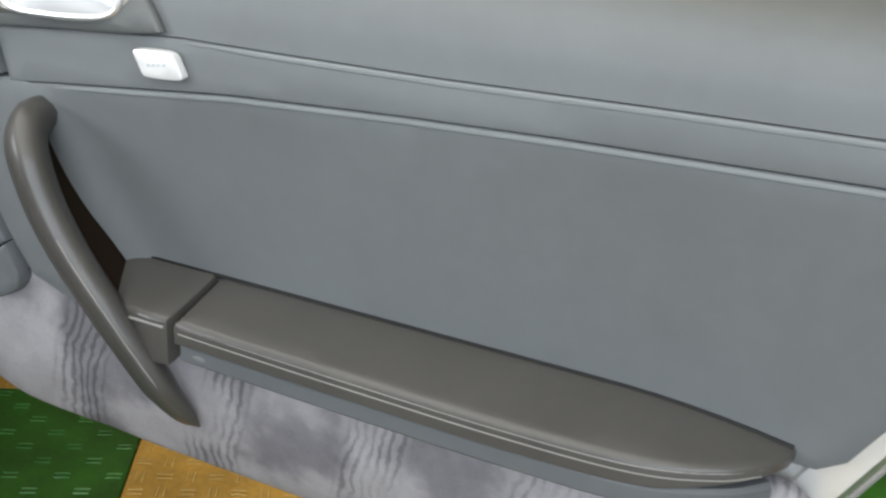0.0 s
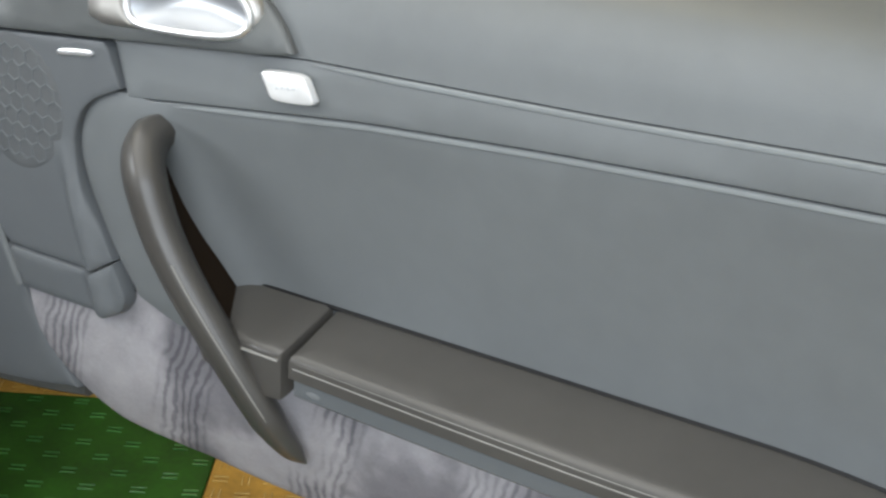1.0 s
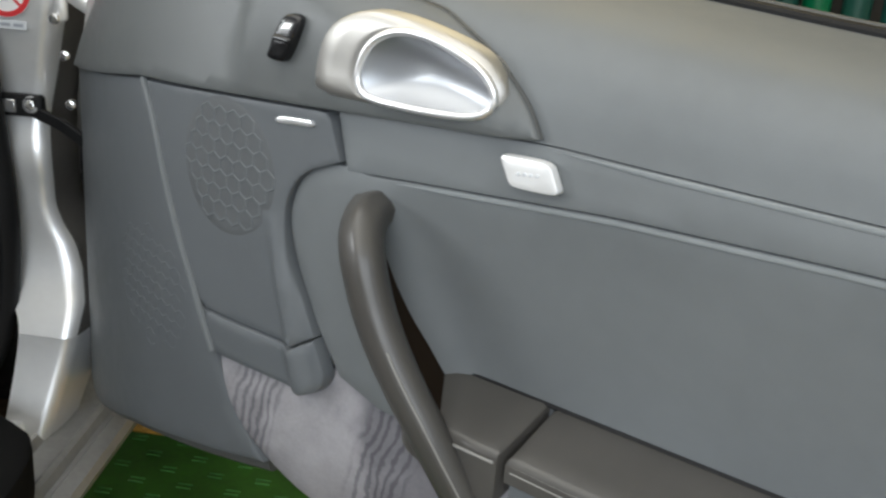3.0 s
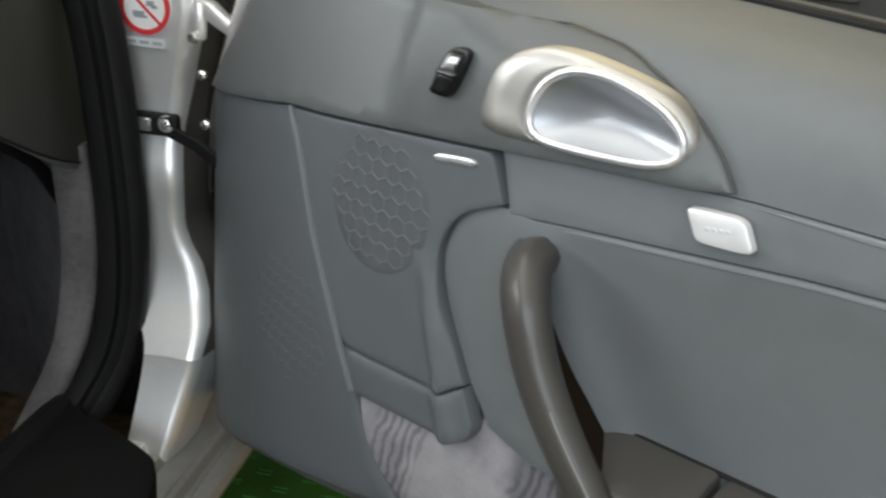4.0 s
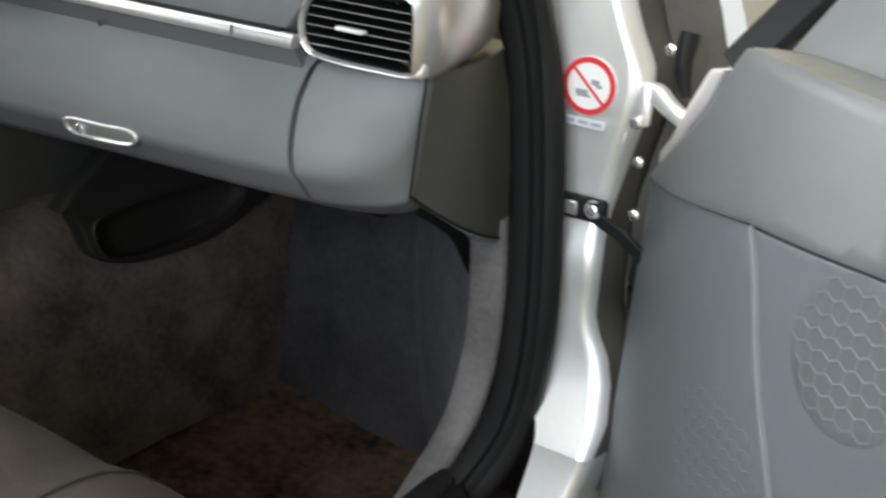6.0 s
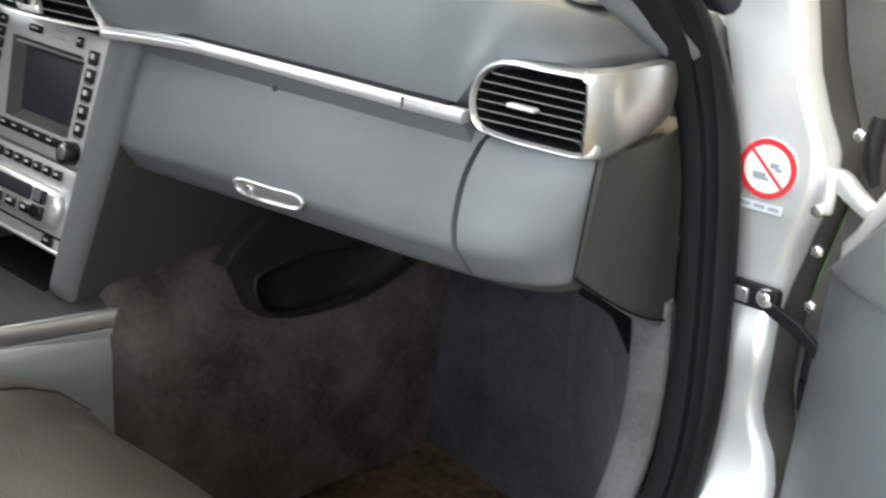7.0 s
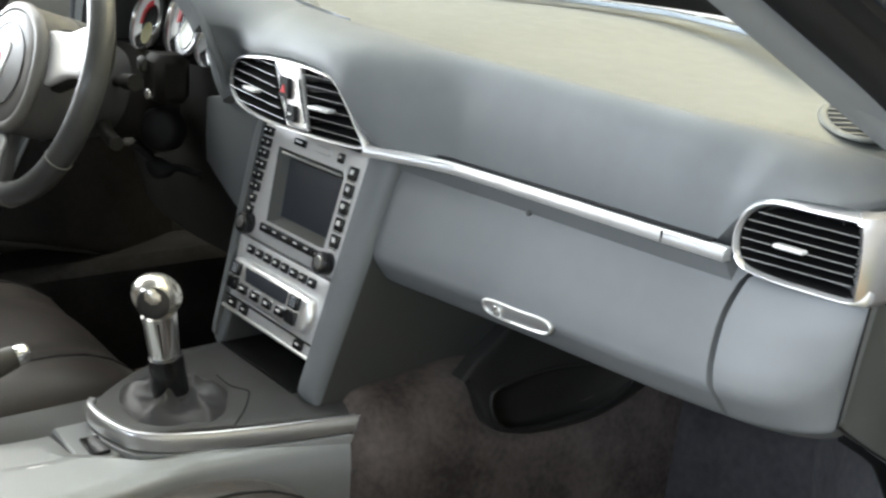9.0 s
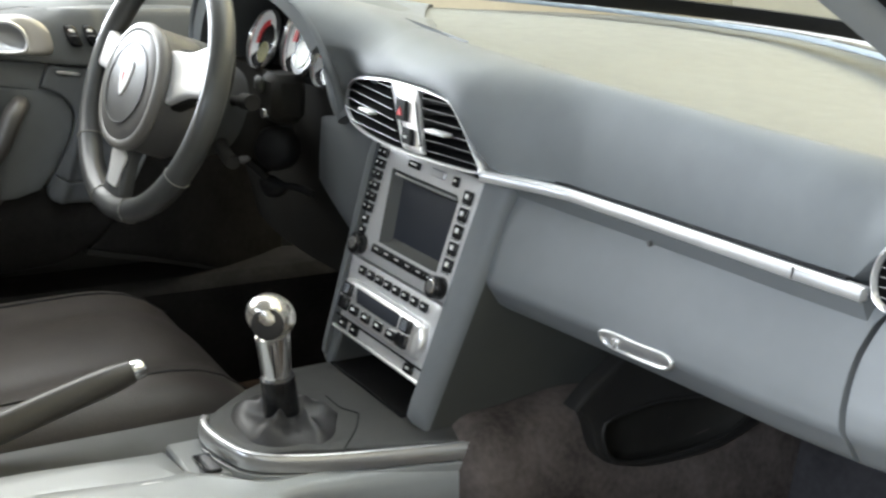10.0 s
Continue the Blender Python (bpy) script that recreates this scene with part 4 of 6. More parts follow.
def vpart(name, vf, material, parent, label="", smooth=38):
    return dpart(name, ([V3(0.563 + (v[0] - 0.556) * 1.12, v[1], v[2]) for v in vf[0]], vf[1]), material, parent, label, smooth)


vent = vpart("side_vent", rings([[V3(a, vy(a, b) + 0.03, b) for a, b in vo], [V3(a, vy(a, b) + 0.002, b) for a, b in vo], [V3(a, vy(a, b) - 0.002, b) for a, b in inset(vo, 0.002)], [V3(a, vy(a, b) - 0.002, b) for a, b in inset(vi, -0.002)], [V3(a, vy(a, b) + 0.004, b) for a, b in vi]], caps=False), SATIN, dash, "silver-framed side air vent", smooth=60)
vpart("vent_throat", rings([[V3(a, vy(a, b) + h, b) for a, b in inset(vi, 0.0003)] for h in (0.002, 0.035)], caps=False), BLACK, vent)
vpart("vent_duct", drape(inset(vi, -0.001), lambda a, b, h: V3(a, vy(a, b) + 0.034 - h, b), 0.004, 0.001, 0.03), BLACK, vent)
for k in range(6):
    z = 0.7575 + 0.0075 * k
    x0 = 0.564 if z < 0.785 else 0.565 + (z - 0.785) * 0.9
    vpart("vent_slat", cbox((0.5 * (x0 + 0.650), 0.062, z), [V3(1, 0.06, 0), V3(0, 1, 0.05), V3(0, 0, 1)], (0.5 * (0.650 - x0), 0.012, 0.0008), 0.0004), MATTEBLACK, vent)
    vpart("slat_edge", tube([V3(x0, 0.0475 - 0.06 * 0.5 * (0.650 - x0), z), V3(0.650, 0.0475 + 0.06 * 0.5 * (0.650 - x0), z)], 0.00055, 6), SLAT, vent)
for k in range(3):
    vpart("vent_blade", cbox((0.585 + 0.02 * k, 0.078, 0.776), XYZ, (0.0012, 0.008, 0.022), 0.0004), BLACK, vent)
vpart("vent_tab", cbox((0.603, 0.044, 0.7745), XYZ, (0.012, 0.004, 0.0016), 0.001), PALEMETAL, vent, "bright direction tab")
vpart("vent_wheel", cbox((0.6555, 0.056, 0.776), XYZ, (0.0030, 0.008, 0.018), 0.0015), SILVERGREY, vent)
for k in range(7):
    vpart("wheel_rib", cbox((0.6545, 0.0478, 0.7645 + 0.0038 * k), XYZ, (0.003, 0.0008, 0.0007), 0.0003), DARKPLASTIC, vent)


cap_hi = curve([(0.632, 0.099, 0.7985), (0.642, 0.106, 0.800), (0.649, 0.122, 0.801), (0.650, 0.15, 0.802), (0.647, 0.19, 0.801), (0.638, 0.225, 0.799)], 20)
cap_lo = curve([(0.632, 0.106, 0.7325), (0.639, 0.112, 0.7315), (0.645, 0.127, 0.734), (0.647, 0.152, 0.740), (0.645, 0.19, 0.747), (0.638, 0.225, 0.752)], 20)
part("end_cap", solid(lambda i, k: cap_hi[int(i)] * (1 - k) + cap_lo[int(i)] * k + V3(0.004, -0.002, 0) * math.sin(math.pi * k) ** 0.7, range(20), np.linspace(0, 1, 12), (-0.015, 0.02, 0)), CAPMAT, dash, "satin silver corner cap", smooth=70)
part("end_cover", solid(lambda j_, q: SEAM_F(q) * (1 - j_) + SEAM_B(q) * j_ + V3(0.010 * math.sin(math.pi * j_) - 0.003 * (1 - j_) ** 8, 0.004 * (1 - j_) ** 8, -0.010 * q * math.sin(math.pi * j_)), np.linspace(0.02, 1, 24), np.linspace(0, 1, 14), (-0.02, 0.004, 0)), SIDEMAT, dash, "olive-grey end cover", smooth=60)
cover_low = lambda j_: SEAM_F(1.0) * (1 - j_) + SEAM_B(1.0) * j_ + V3(0.010 * math.sin(math.pi * j_) - 0.003 * (1 - j_) ** 8, 0.004 * (1 - j_) ** 8, -0.010 * math.sin(math.pi * j_))
low_edge = lambda j_: end_piece(1.0, 1.0) * (1 - j_) + V3(0.636, 0.288, 0.540) * j_ + V3(0.012, 0, -0.010) * math.sin(math.pi * j_)
part("lower_fascia", solid(lambda j_, k: cover_low(j_) * (1 - k) + low_edge(j_) * k + V3(0.003, -0.002, -0.0015) * math.sin(math.pi * k), np.linspace(0, 1, 20), np.linspace(0, 1, 8), (-0.015, 0.006, 0.004)), GLOVE, dash, "pale grey edge under the end cover", smooth=60)
part("cover_gap", tube([cover_low(j_) + V3(0.0012, -0.0008, 0.0) for j_ in np.linspace(0.0, 1.0, 20)], 0.0011, 6), BLACK, dash)
part("cover_front_gap", tube([SEAM_F(q) + V3(0.0008, -0.0012, 0) for q in np.linspace(0.02, 1.0, 16)], 0.0009, 6), BLACK, dash)
part("under_panel", solid(lambda x, k: V3(x, 0.135 + 0.24 * k, 0.606 + 0.02 * (x - 0.12) - 0.03 * k), np.linspace(0.10, 0.60, 10), np.linspace(0, 1, 5), (0, 0, 0.012)), DARKPLASTIC, dash)
part("dash_core", cbox((0.34, 0.32, 0.72), XYZ, (0.24, 0.17, 0.09), 0.03), DARKPLASTIC, dash)
part("under_flap", sweep(curve([(0.600, 0.185, 0.592), (0.605, 0.21, 0.578), (0.605, 0.23, 0.566), (0.604, 0.25, 0.552), (0.604, 0.292, 0.508)], 20), box_profile(0.002, 0.011, 0.001), scale=[np.interp(q, (0, 0.6, 1), (0.4, 0.7, 1.1)) for q in np.linspace(0, 1, 20)]), BLACK, dash, "black flap under the dashboard end")

# centre vents
co_ = curve([(-0.172, 0.793), (-0.160, 0.803), (-0.135, 0.8105), (-0.057, 0.8206), (0.007, 0.8229), (0.052, 0.8212), (0.0785, 0.8164), (0.1045, 0.7975), (0.128, 0.7750), (0.1415, 0.7610), (0.1420, 0.7550), (0.132, 0.7525), (0.105, 0.752), (0.060, 0.752), (0.020, 0.752), (-0.020, 0.752), (-0.065, 0.7535), (-0.113, 0.7575), (-0.150, 0.767), (-0.168, 0.779)], 96, True)
ci_ = inset(co_, 0.0034)
cy = lambda a, b: -0.012 + 0.9 * a * a + 0.25 * (b - 0.755)
cv = part("centre_vent", rings([[V3(a, cy(a, b) + 0.035, b) for a, b in co_], [V3(a, cy(a, b) + 0.002, b) for a, b in co_], [V3(a, cy(a, b) - 0.002, b) for a, b in inset(co_, 0.0015)], [V3(a, cy(a, b) - 0.002, b) for a, b in inset(co_, 0.0030)], [V3(a, cy(a, b) + 0.004, b) for a, b in ci_]], caps=False), SATIN, dash, "curved silver-framed centre air vents", smooth=60)
part("vent_throat", rings([[V3(a, cy(a, b) + h, b) for a, b in inset(ci_, 0.0003)] for h in (0.002, 0.036)], caps=False), BLACK, cv)
part("vent_duct", drape(inset(co_, 0.004), lambda a, b, h: V3(a, cy(a, b) + 0.036 - h, b), 0.004, 0.001, 0.03), BLACK, cv)
for k in range(6):
    z = 0.7620 + 0.0100 * k
    hits = [a for a in np.linspace(-0.18, 0.16, 341) if inside((a, z), ci_)]
    for a0, a1 in ((min(hits), np.interp(z, (0.757, 0.82), (0.016, -0.047))), (np.interp(z, (0.757, 0.82), (0.050, 0.012)), max(hits))) if hits else ():
        if a1 - a0 > 0.015:
            m = 0.5 * (a0 + a1)
            tilt_ = V3(1, 1.8 * m, 0)
            part("vent_slat", cbox((m, cy(m, z) + 0.016, z), [tilt_ / np.linalg.norm(tilt_), V3(0, 1, 0.05), V3(0, 0, 1)], (0.5 * (a1 - a0), 0.011, 0.0008), 0.0004), MATTEBLACK, cv)
            part("slat_edge", tube([V3(a, cy(m, z) + 0.003 + 1.8 * m * (a - m), z) for a in (a0, a1)], 0.0005, 6), SLAT, cv)
for a, z in ((-0.078, 0.7800), (0.0715, 0.7830)):
    part("vent_tab", cbox((a, cy(a, z) - 0.001, z), [V3(1, 1.8 * a, 0), V3(0, 1, 0), V3(0, 0, 1)], (0.016, 0.006, 0.0018), 0.001), PALEMETAL, cv, "bright direction tab")
lean_x = lambda z: np.interp(z, (0.757, 0.82), (0.041, -0.011))
hface = lambda a, b, h: V3(a, cy(a, b) + 0.0018 - 0.0025 * (1 - ((a - lean_x(b)) / 0.034) ** 2) - h, b)
part("hazard_panel", drape(line([(-0.044, 0.8185), (0.018, 0.8205), (0.036, 0.79), (0.058, 0.757), (0.018, 0.757), (-0.016, 0.79)], 60)[:-1], hface, 0.004, 0.0008, 0.008), SATINDARK, cv, "silver panel with the hazard switch", smooth=60)
slope = [V3(1, 0, 0), V3(0, 1, -0.25) / 1.031, V3(-0.42, 0.25, 1) / 1.113]
part("hazard_switch", cbox((0.003, cy(0, 0.795) - 0.0015, 0.7950), slope, (0.0095, 0.004, 0.0115), 0.001), BLACK, cv, "dark hazard switch with a red triangle")
tri = lambda h: [(0.0005, h, 0.7905), (0.0095, h, 0.7905), (0.003, h + 0.0022, 0.7985)]
front_y = cy(0, 0.795) - 0.0080
part("red_triangle", (tri(front_y) + tri(front_y + 0.003), [(0, 1, 2), (5, 4, 3), (0, 3, 4, 1), (1, 4, 5, 2), (2, 5, 3, 0)]), RED, cv)
part("lock_switch", cbox((0.0265, cy(0.0265, 0.771) - 0.0015, 0.7710), slope, (0.0085, 0.004, 0.0090), 0.001), BLACK, cv)
part("lock_mark", cbox((0.0265, cy(0.0265, 0.771) - 0.0062, 0.7710), XYZ, (0.003, 0.0005, 0.0012), 0.0002), WHITE, cv)
for sg in (-1, 1):
    rail = [(lean_x(z) + sg * np.interp(z, (0.762, 0.811), (0.0150, 0.0200)), z) for z in np.linspace(0.761, 0.805, 10)]
    part("wheel_slot", sweep([hface(a, b, 0.0007) for a, b in rail], ring(0.0026, 0.0005, 8), up=(0, -1, 0.25)), MATTEBLACK, cv)
    part("vent_wheel", sweep([hface(a, b, 0.0012) for a, b in rail[1:]], ring(0.0014, 0.0009, 8), up=(0, -1, 0.25)), SATIN, cv, "satin silver thumbwheel", smooth=60)
    part("wheel_end", cbox(hface(rail[0][0], 0.7625, 0.001), slope, (0.0028, 0.0012, 0.0028), 0.001), PALEMETAL, cv)

# ---- centre stack ----
stack = thing("centre_stack", (0.0, 0.1, 0.45), "silver centre stack with screen, buttons and climate panel", "centre console")
SL = 0.275
FD = math.sqrt(1 + SL * SL)
fn_ = V3(0, -1, SL) / FD
fd_ = V3(0, -SL, -1) / FD
face = lambda x, s, h=0.0: V3(0.0008 + x, 0.0428, 0.7555) + fd_ * s + fn_ * h
half_in, half_out = lambda s: 0.112 - 0.055 * s, lambda s: 0.148 - 0.10 * s
fax = [V3(1, 0, 0), fn_, -fd_]
sc_x0, sc_x1, sc_s0, sc_s1 = -0.070, 0.072, 0.044, 0.131
scr = line([(sc_x0, sc_s0), (sc_x1, sc_s0), (sc_x1 - 0.002, sc_s1), (sc_x0 + 0.004, sc_s1)], 33)[:-1]
fo_ = line([(-half_in(0.012), 0.016), (half_in(0.012) - 0.006, 0.019), (half_in(0.157), 0.157), (-half_in(0.157), 0.157)], 61)[:-1]
unit = part("infotainment_face", drape(fo_, lambda a, b, h: face(a, b, h), 0.012, 0.002, 0.012, holes=[scr]), SILVERPLASTIC, stack, "silver screen unit face")
rec = [[face(a, b, 0) for a, b in scr], [face(a, b, -0.005) for a, b in inset(scr, 0.004)], [face(a, b, -0.012) for a, b in inset(scr, 0.010)]]
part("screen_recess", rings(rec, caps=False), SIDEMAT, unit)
part("screen", drape(inset(scr, 0.006), lambda a, b, h: face(a, b, -0.012 + h), 0.003, 0.001, 0.03), SCREEN, unit, "dark switched-off screen")
part("disc_slot", sweep([face(a, 0.049, -0.002) for a in (-0.062, 0.064)], box_profile(0.0012, 0.0012, 0.0003)), SATIN, unit)


def button(x, s, hx, hs, host, material=BLACKGLOSS, mark=WHITE, lift=0.0025, mx=0.4, ms=0.25):
    part("button", cbox(face(x, s, lift * 0.5), fax, (hx, lift, hs), 0.0012), material, host)
    if mark is not None:
        part("button_mark", cbox(face(x, s - hs * 0.2, lift * 1.5 + 0.0001), fax, (hx * mx, 0.0003, hs * ms), 0.0001), mark, host)


for k in range(6):
    for j in (0, 1):
        button(-0.1015 + 0.0108 * j, 0.031 + 0.0135 * k, 0.0048, 0.0055, unit, mx=0.3, ms=0.2)
for k in range(2):
    button(-0.0935, 0.113 + 0.014 * k, 0.0055, 0.0052, unit)
for k in range(5):
    button(0.0885, 0.042 + 0.0188 * k, 0.0075, 0.0072, unit, ms=0.35)
    part("button_split", cbox(face(0.0885, 0.0505 + 0.0188 * k, 0.0022), fax, (0.0075, 0.0006, 0.0009), 0.0002), CHROME, unit)
button(-0.025, 0.031, 0.0115, 0.0042, unit, mx=0.6)
button(0.024, 0.030, 0.0135, 0.0042, unit, SILVERPLASTIC, None)
button(0.060, 0.031, 0.0050, 0.0055, unit)
for k in range(6):
    button(-0.050 + 0.0232 * k, 0.1395, 0.0112, 0.0050, unit, mx=0.35, ms=0.16)
for x in (-0.088, 0.086):
    kn = part("rotary_knob", disc(face(x, 0.143, 0.0), fn_, 0.0125, 0.014, 24), BLACKGLOSS, unit, "round black knob with a silver face")
    part("knob_face", disc(face(x, 0.143, 0.0138), fn_, 0.0075, 0.0012, 20), CHROME, kn)
lw = line([(-half_in(0.160), 0.160), (half_in(0.160), 0.160), (half_in(0.246), 0.246), (-half_in(0.246), 0.246)], 61)[:-1]
low = part("climate_face", drape(lw, lambda a, b, h: face(a, b, h), 0.012, 0.002, 0.012), SILVERPLASTIC, stack, "silver lower face of the stack")
for k in range(8):
    button(-0.068 + 0.0195 * k, 0.1705, 0.0068, 0.0052, low)
cl = curve([(-0.086, 0.190), (-0.070, 0.184), (0.07, 0.184), (0.088, 0.190), (0.093, 0.204), (0.088, 0.219), (0.07, 0.225), (-0.07, 0.225), (-0.086, 0.219), (-0.091, 0.204)], 70, True)
clim = part("climate_unit", drape(cl, lambda a, b, h: face(a, b, 0.009 + 0.004 * math.cos(a * 14) + h), 0.016, 0.005, 0.010), SATIN, stack, "rounded silver climate control unit", smooth=60)
part("climate_display", drape(line([(-0.052, 0.1885), (0.046, 0.1885), (0.046, 0.2045), (-0.052, 0.2045)], 33)[:-1], lambda a, b, h: face(a, b, 0.0095 + 0.004 * math.cos(a * 14) + h), 0.002, 0.0006, 0.02), SCREEN, clim)
for k in range(4):
    part("button", cbox(face(-0.043 + 0.028 * k, 0.2135, 0.0135), fax, (0.0085, 0.003, 0.0052), 0.001), BLACKGLOSS, clim)
    part("button_mark", cbox(face(-0.043 + 0.028 * k, 0.2125, 0.0166), fax, (0.004, 0.0003, 0.0014), 0.0001), WHITE, clim)
for x in (-0.069, 0.063):
    for s in (0.1955, 0.2125):
        part("rocker", cbox(face(x, s, 0.0125), fax, (0.0095, 0.004, 0.0075), 0.0015), BLACKGLOSS, clim)
    for k in range(4):
        part("rocker_mark", cbox(face(x, 0.1905 + 0.0028 * k, 0.0167), fax, (0.006, 0.0003, 0.0006), 0.0001), GREYPRINT, clim)
part("stack_groove", sweep([face(a, 0.2335, 0.0003) for a in (-half_in(0.2335), half_in(0.2335))], box_profile(0.0008, 0.0012, 0.0003)), BLACK, low)
for x in (-0.078, -0.050, 0.074):
    button(x, 0.240, 0.0085, 0.0052, low)
part("stack_rim", sweep([face(a, 0.2478, 0.001) for a in (-half_in(0.247), half_in(0.247))], box_profile(0.002, 0.002, 0.0008)), SATIN, low)
for sg in (-1, 1):
    def cheek(s, k, sg=sg):
        a, b = half_in(s) + 0.001, half_out(s)
        ang = k * math.pi / 2
        e = max(0, (s - 0.280) / 0.017)
        return face(sg * (a + (b - a) * math.sin(ang) ** 0.9), s, (0.004 - 0.020 * (1 - math.cos(ang))) * (1 - e**2) - 0.012 * e**2)
    part("stack_cheek", solid(cheek, np.linspace(0.0, 0.297, 26), np.linspace(0, 1, 10), tuple(-fn_ * 0.02)), GLOVE, stack, smooth=60)
    def flank(s, k, sg=sg):
        p0 = face(sg * half_out(s), s, -0.016)
        return p0 + V3(sg * (0.012 * k - 0.0), (0.05 + 0.30 * s + 0.10) * k * 1.15, -0.03 * k * max(0.0, 1 - 3.5 * s))
    # Darker plastic than the cheek's: the flank's shade is put into the colour
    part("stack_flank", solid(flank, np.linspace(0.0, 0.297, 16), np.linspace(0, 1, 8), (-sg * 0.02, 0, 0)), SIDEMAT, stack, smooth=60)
part("cavity_wall", solid(lambda x, k: face(x, 0.25 + 0.045 * k, -0.07), np.linspace(-0.095, 0.095, 5), np.linspace(0, 1, 3), (0, 0.01, 0)), DARKPLASTIC, stack)
part("cavity_lid", solid(lambda x, k: face(x, 0.251 + 0.015 * k, -0.002 - 0.07 * k), np.linspace(-0.095, 0.095, 5), np.linspace(0, 1, 3), (0, 0, 0.004)), DARKPLASTIC, stack)
# Black plate painting the shade in the cavity below the stack
part("cavity_shade", cbox((0.0, 0.012, 0.4735), XYZ, (0.084, 0.046, 0.002), 0.001), MATTEBLACK, stack)
part("left_cavity_cheek", cbox(face(-0.090, 0.272, -0.035), fax, (0.010, 0.034, 0.024), 0.003), PLASTIC, stack)

# ---- centre tunnel ----
tun = thing("centre_tunnel", (0.0, -0.2, 0.25), "silver-grey centre tunnel trim between the seats", "centre console")
trim_path = curve([(0.1575, 0.020, 0.456), (0.1506, -0.01, 0.456), (0.1358, -0.0704, 0.456), (0.1194, -0.1275, 0.456), (0.1078, -0.160, 0.456), (0.0932, -0.1905, 0.456), (0.0755, -0.2115, 0.4565), (0.051, -0.2216, 0.457), (0.024, -0.2275, 0.458), (-0.002, -0.2275, 0.458), (-0.020, -0.2190, 0.458), (-0.046, -0.182, 0.457), (-0.0685, -0.139, 0.456), (-0.0925, -0.0925, 0.455), (-0.096, 0.0, 0.452)], 80)
bow_path = np.array([q for q in trim_path if q[1] < -0.205 and q[0] > -0.021 or q[0] > 0.03])
part("trim_bow", sweep(bow_path, [(0.004, -0.0075), (-0.0018, -0.0075), (-0.0022, -0.002), (-0.0016, 0.005), (0.0, 0.0092), (0.003, 0.0105), (0.006, 0.0100), (0.008, 0.004), (0.008, -0.007)]), SATINDARK, tun, "curved satin silver trim bow", smooth=50)
part("bow_edge", tube([q + V3(0, 0, 0.0102) for q in bow_path], 0.0008, 8), SATINDARK, tun)


def deck(x, y):
    return 0.4655 + 0.007 * min(1, max(0, (y + 0.215) / 0.06)) - 0.004 * max(0, (abs(x) - 0.09) / 0.04) ** 2


do = np.concatenate([trim_path[:, :2][4:74] * V3(0.965, 0.985)[None, :2], line([(-0.095, -0.02), (-0.095, 0.10), (0.142, 0.10), (0.147, 0.04)], 30)])
part("tunnel_deck", drape(do, lambda a, b, h: V3(a, b, deck(a, b) + h), 0.02, 0.006, 0.014), GAITER, tun, "dark grey leather tunnel top")
part("deck_seam", tube([V3(a, b, deck(a, b) + 0.0003) for a, b in curve([(0.0, -0.082), (0.0325, -0.0816), (0.052, -0.072), (0.060, -0.073), (0.0907, -0.0941), (0.122, -0.125)], 40)], 0.0011, 6), BLACK, tun)


def tunnel_side(y, k):
    z0 = np.interp(y, (-0.62, -0.5, -0.3, -0.22, -0.15, 0.0, 0.06), (0.445, 0.445, 0.440, 0.443, 0.443, 0.441, 0.440))
    x0 = np.interp(y, (-0.62, -0.40, -0.255, -0.205), (0.036, 0.044, 0.064, 0.116))
    x = np.interp(k, (0, 0.25, 0.40, 0.55, 1), (x0, max(x0 + 0.012, 0.118), 0.136, 0.143, 0.158)) + 0.004 * math.sin(6 * y) + float(np.interp(y, (-0.16, 0.0), (0.0, 0.022)))
    return V3(x, y, np.interp(k, (0, 0.25, 0.40, 0.55, 1), (z0 + 0.006, z0 + 0.002, z0 - 0.006, z0 - 0.026, 0.27)))


part("tunnel_side", solid(tunnel_side, np.linspace(-0.62, 0.02, 40), np.linspace(0, 1, 24), (-0.02, 0, -0.008)), SILVERGREY, tun, "silver-grey painted side", smooth=60)
part("tunnel_lid", drape(line([(0.062, -0.262), (0.043, -0.40), (0.035, -0.60), (-0.030, -0.60), (-0.018, -0.40), (0.000, -0.256)], 60)[:-1], lambda a, b, h: V3(a, b, 0.4445 + h), 0.03, 0.003, 0.02), SILVERGREY, tun)
part("lid_line", tube([V3(np.interp(y, (-0.6, -0.40, -0.26), (0.037, 0.045, 0.064)), y, 0.4445) for y in np.linspace(-0.6, -0.272, 12)], 0.0017, 6), SATIN, tun)
part("lid_front", cbox((0.023, -0.235, 0.433), XYZ, (0.045, 0.026, 0.009), 0.003), SILVERGREY, tun)
part("bow_shelf", drape(np.concatenate([trim_path[2:44, :2] + V3(0.003, -0.004)[None, :2], line([(0.02, -0.18), (0.08, -0.10), (0.13, 0.0)], 16)]), lambda a, b, h: V3(a, b, 0.4465 + h), 0.012, 0.002, 0.014), SILVERGREY, tun)
part("slot_switch", cbox((0.042, -0.2385, 0.4445), [V3(1, -0.03, 0), V3(0.03, 1, 0), V3(0, 0, 1)], (0.0195, 0.0095, 0.0022), 0.001), BLACKGLOSS, tun)
part("tunnel_body", cbox((0.0, -0.27, 0.33), XYZ, (0.115, 0.36, 0.10), 0.02), DARKPLASTIC, tun)

# ---- gear lever ----
gear = thing("gear_lever", (0.028, -0.150, 0.47), "silver and leather gear lever with a pleated boot", "gear lever")
g0, g1 = V3(0.030, -0.150, 0.478), V3(0.036, -0.168, 0.590)
ax = (g1 - g0) / np.linalg.norm(g1 - g0)



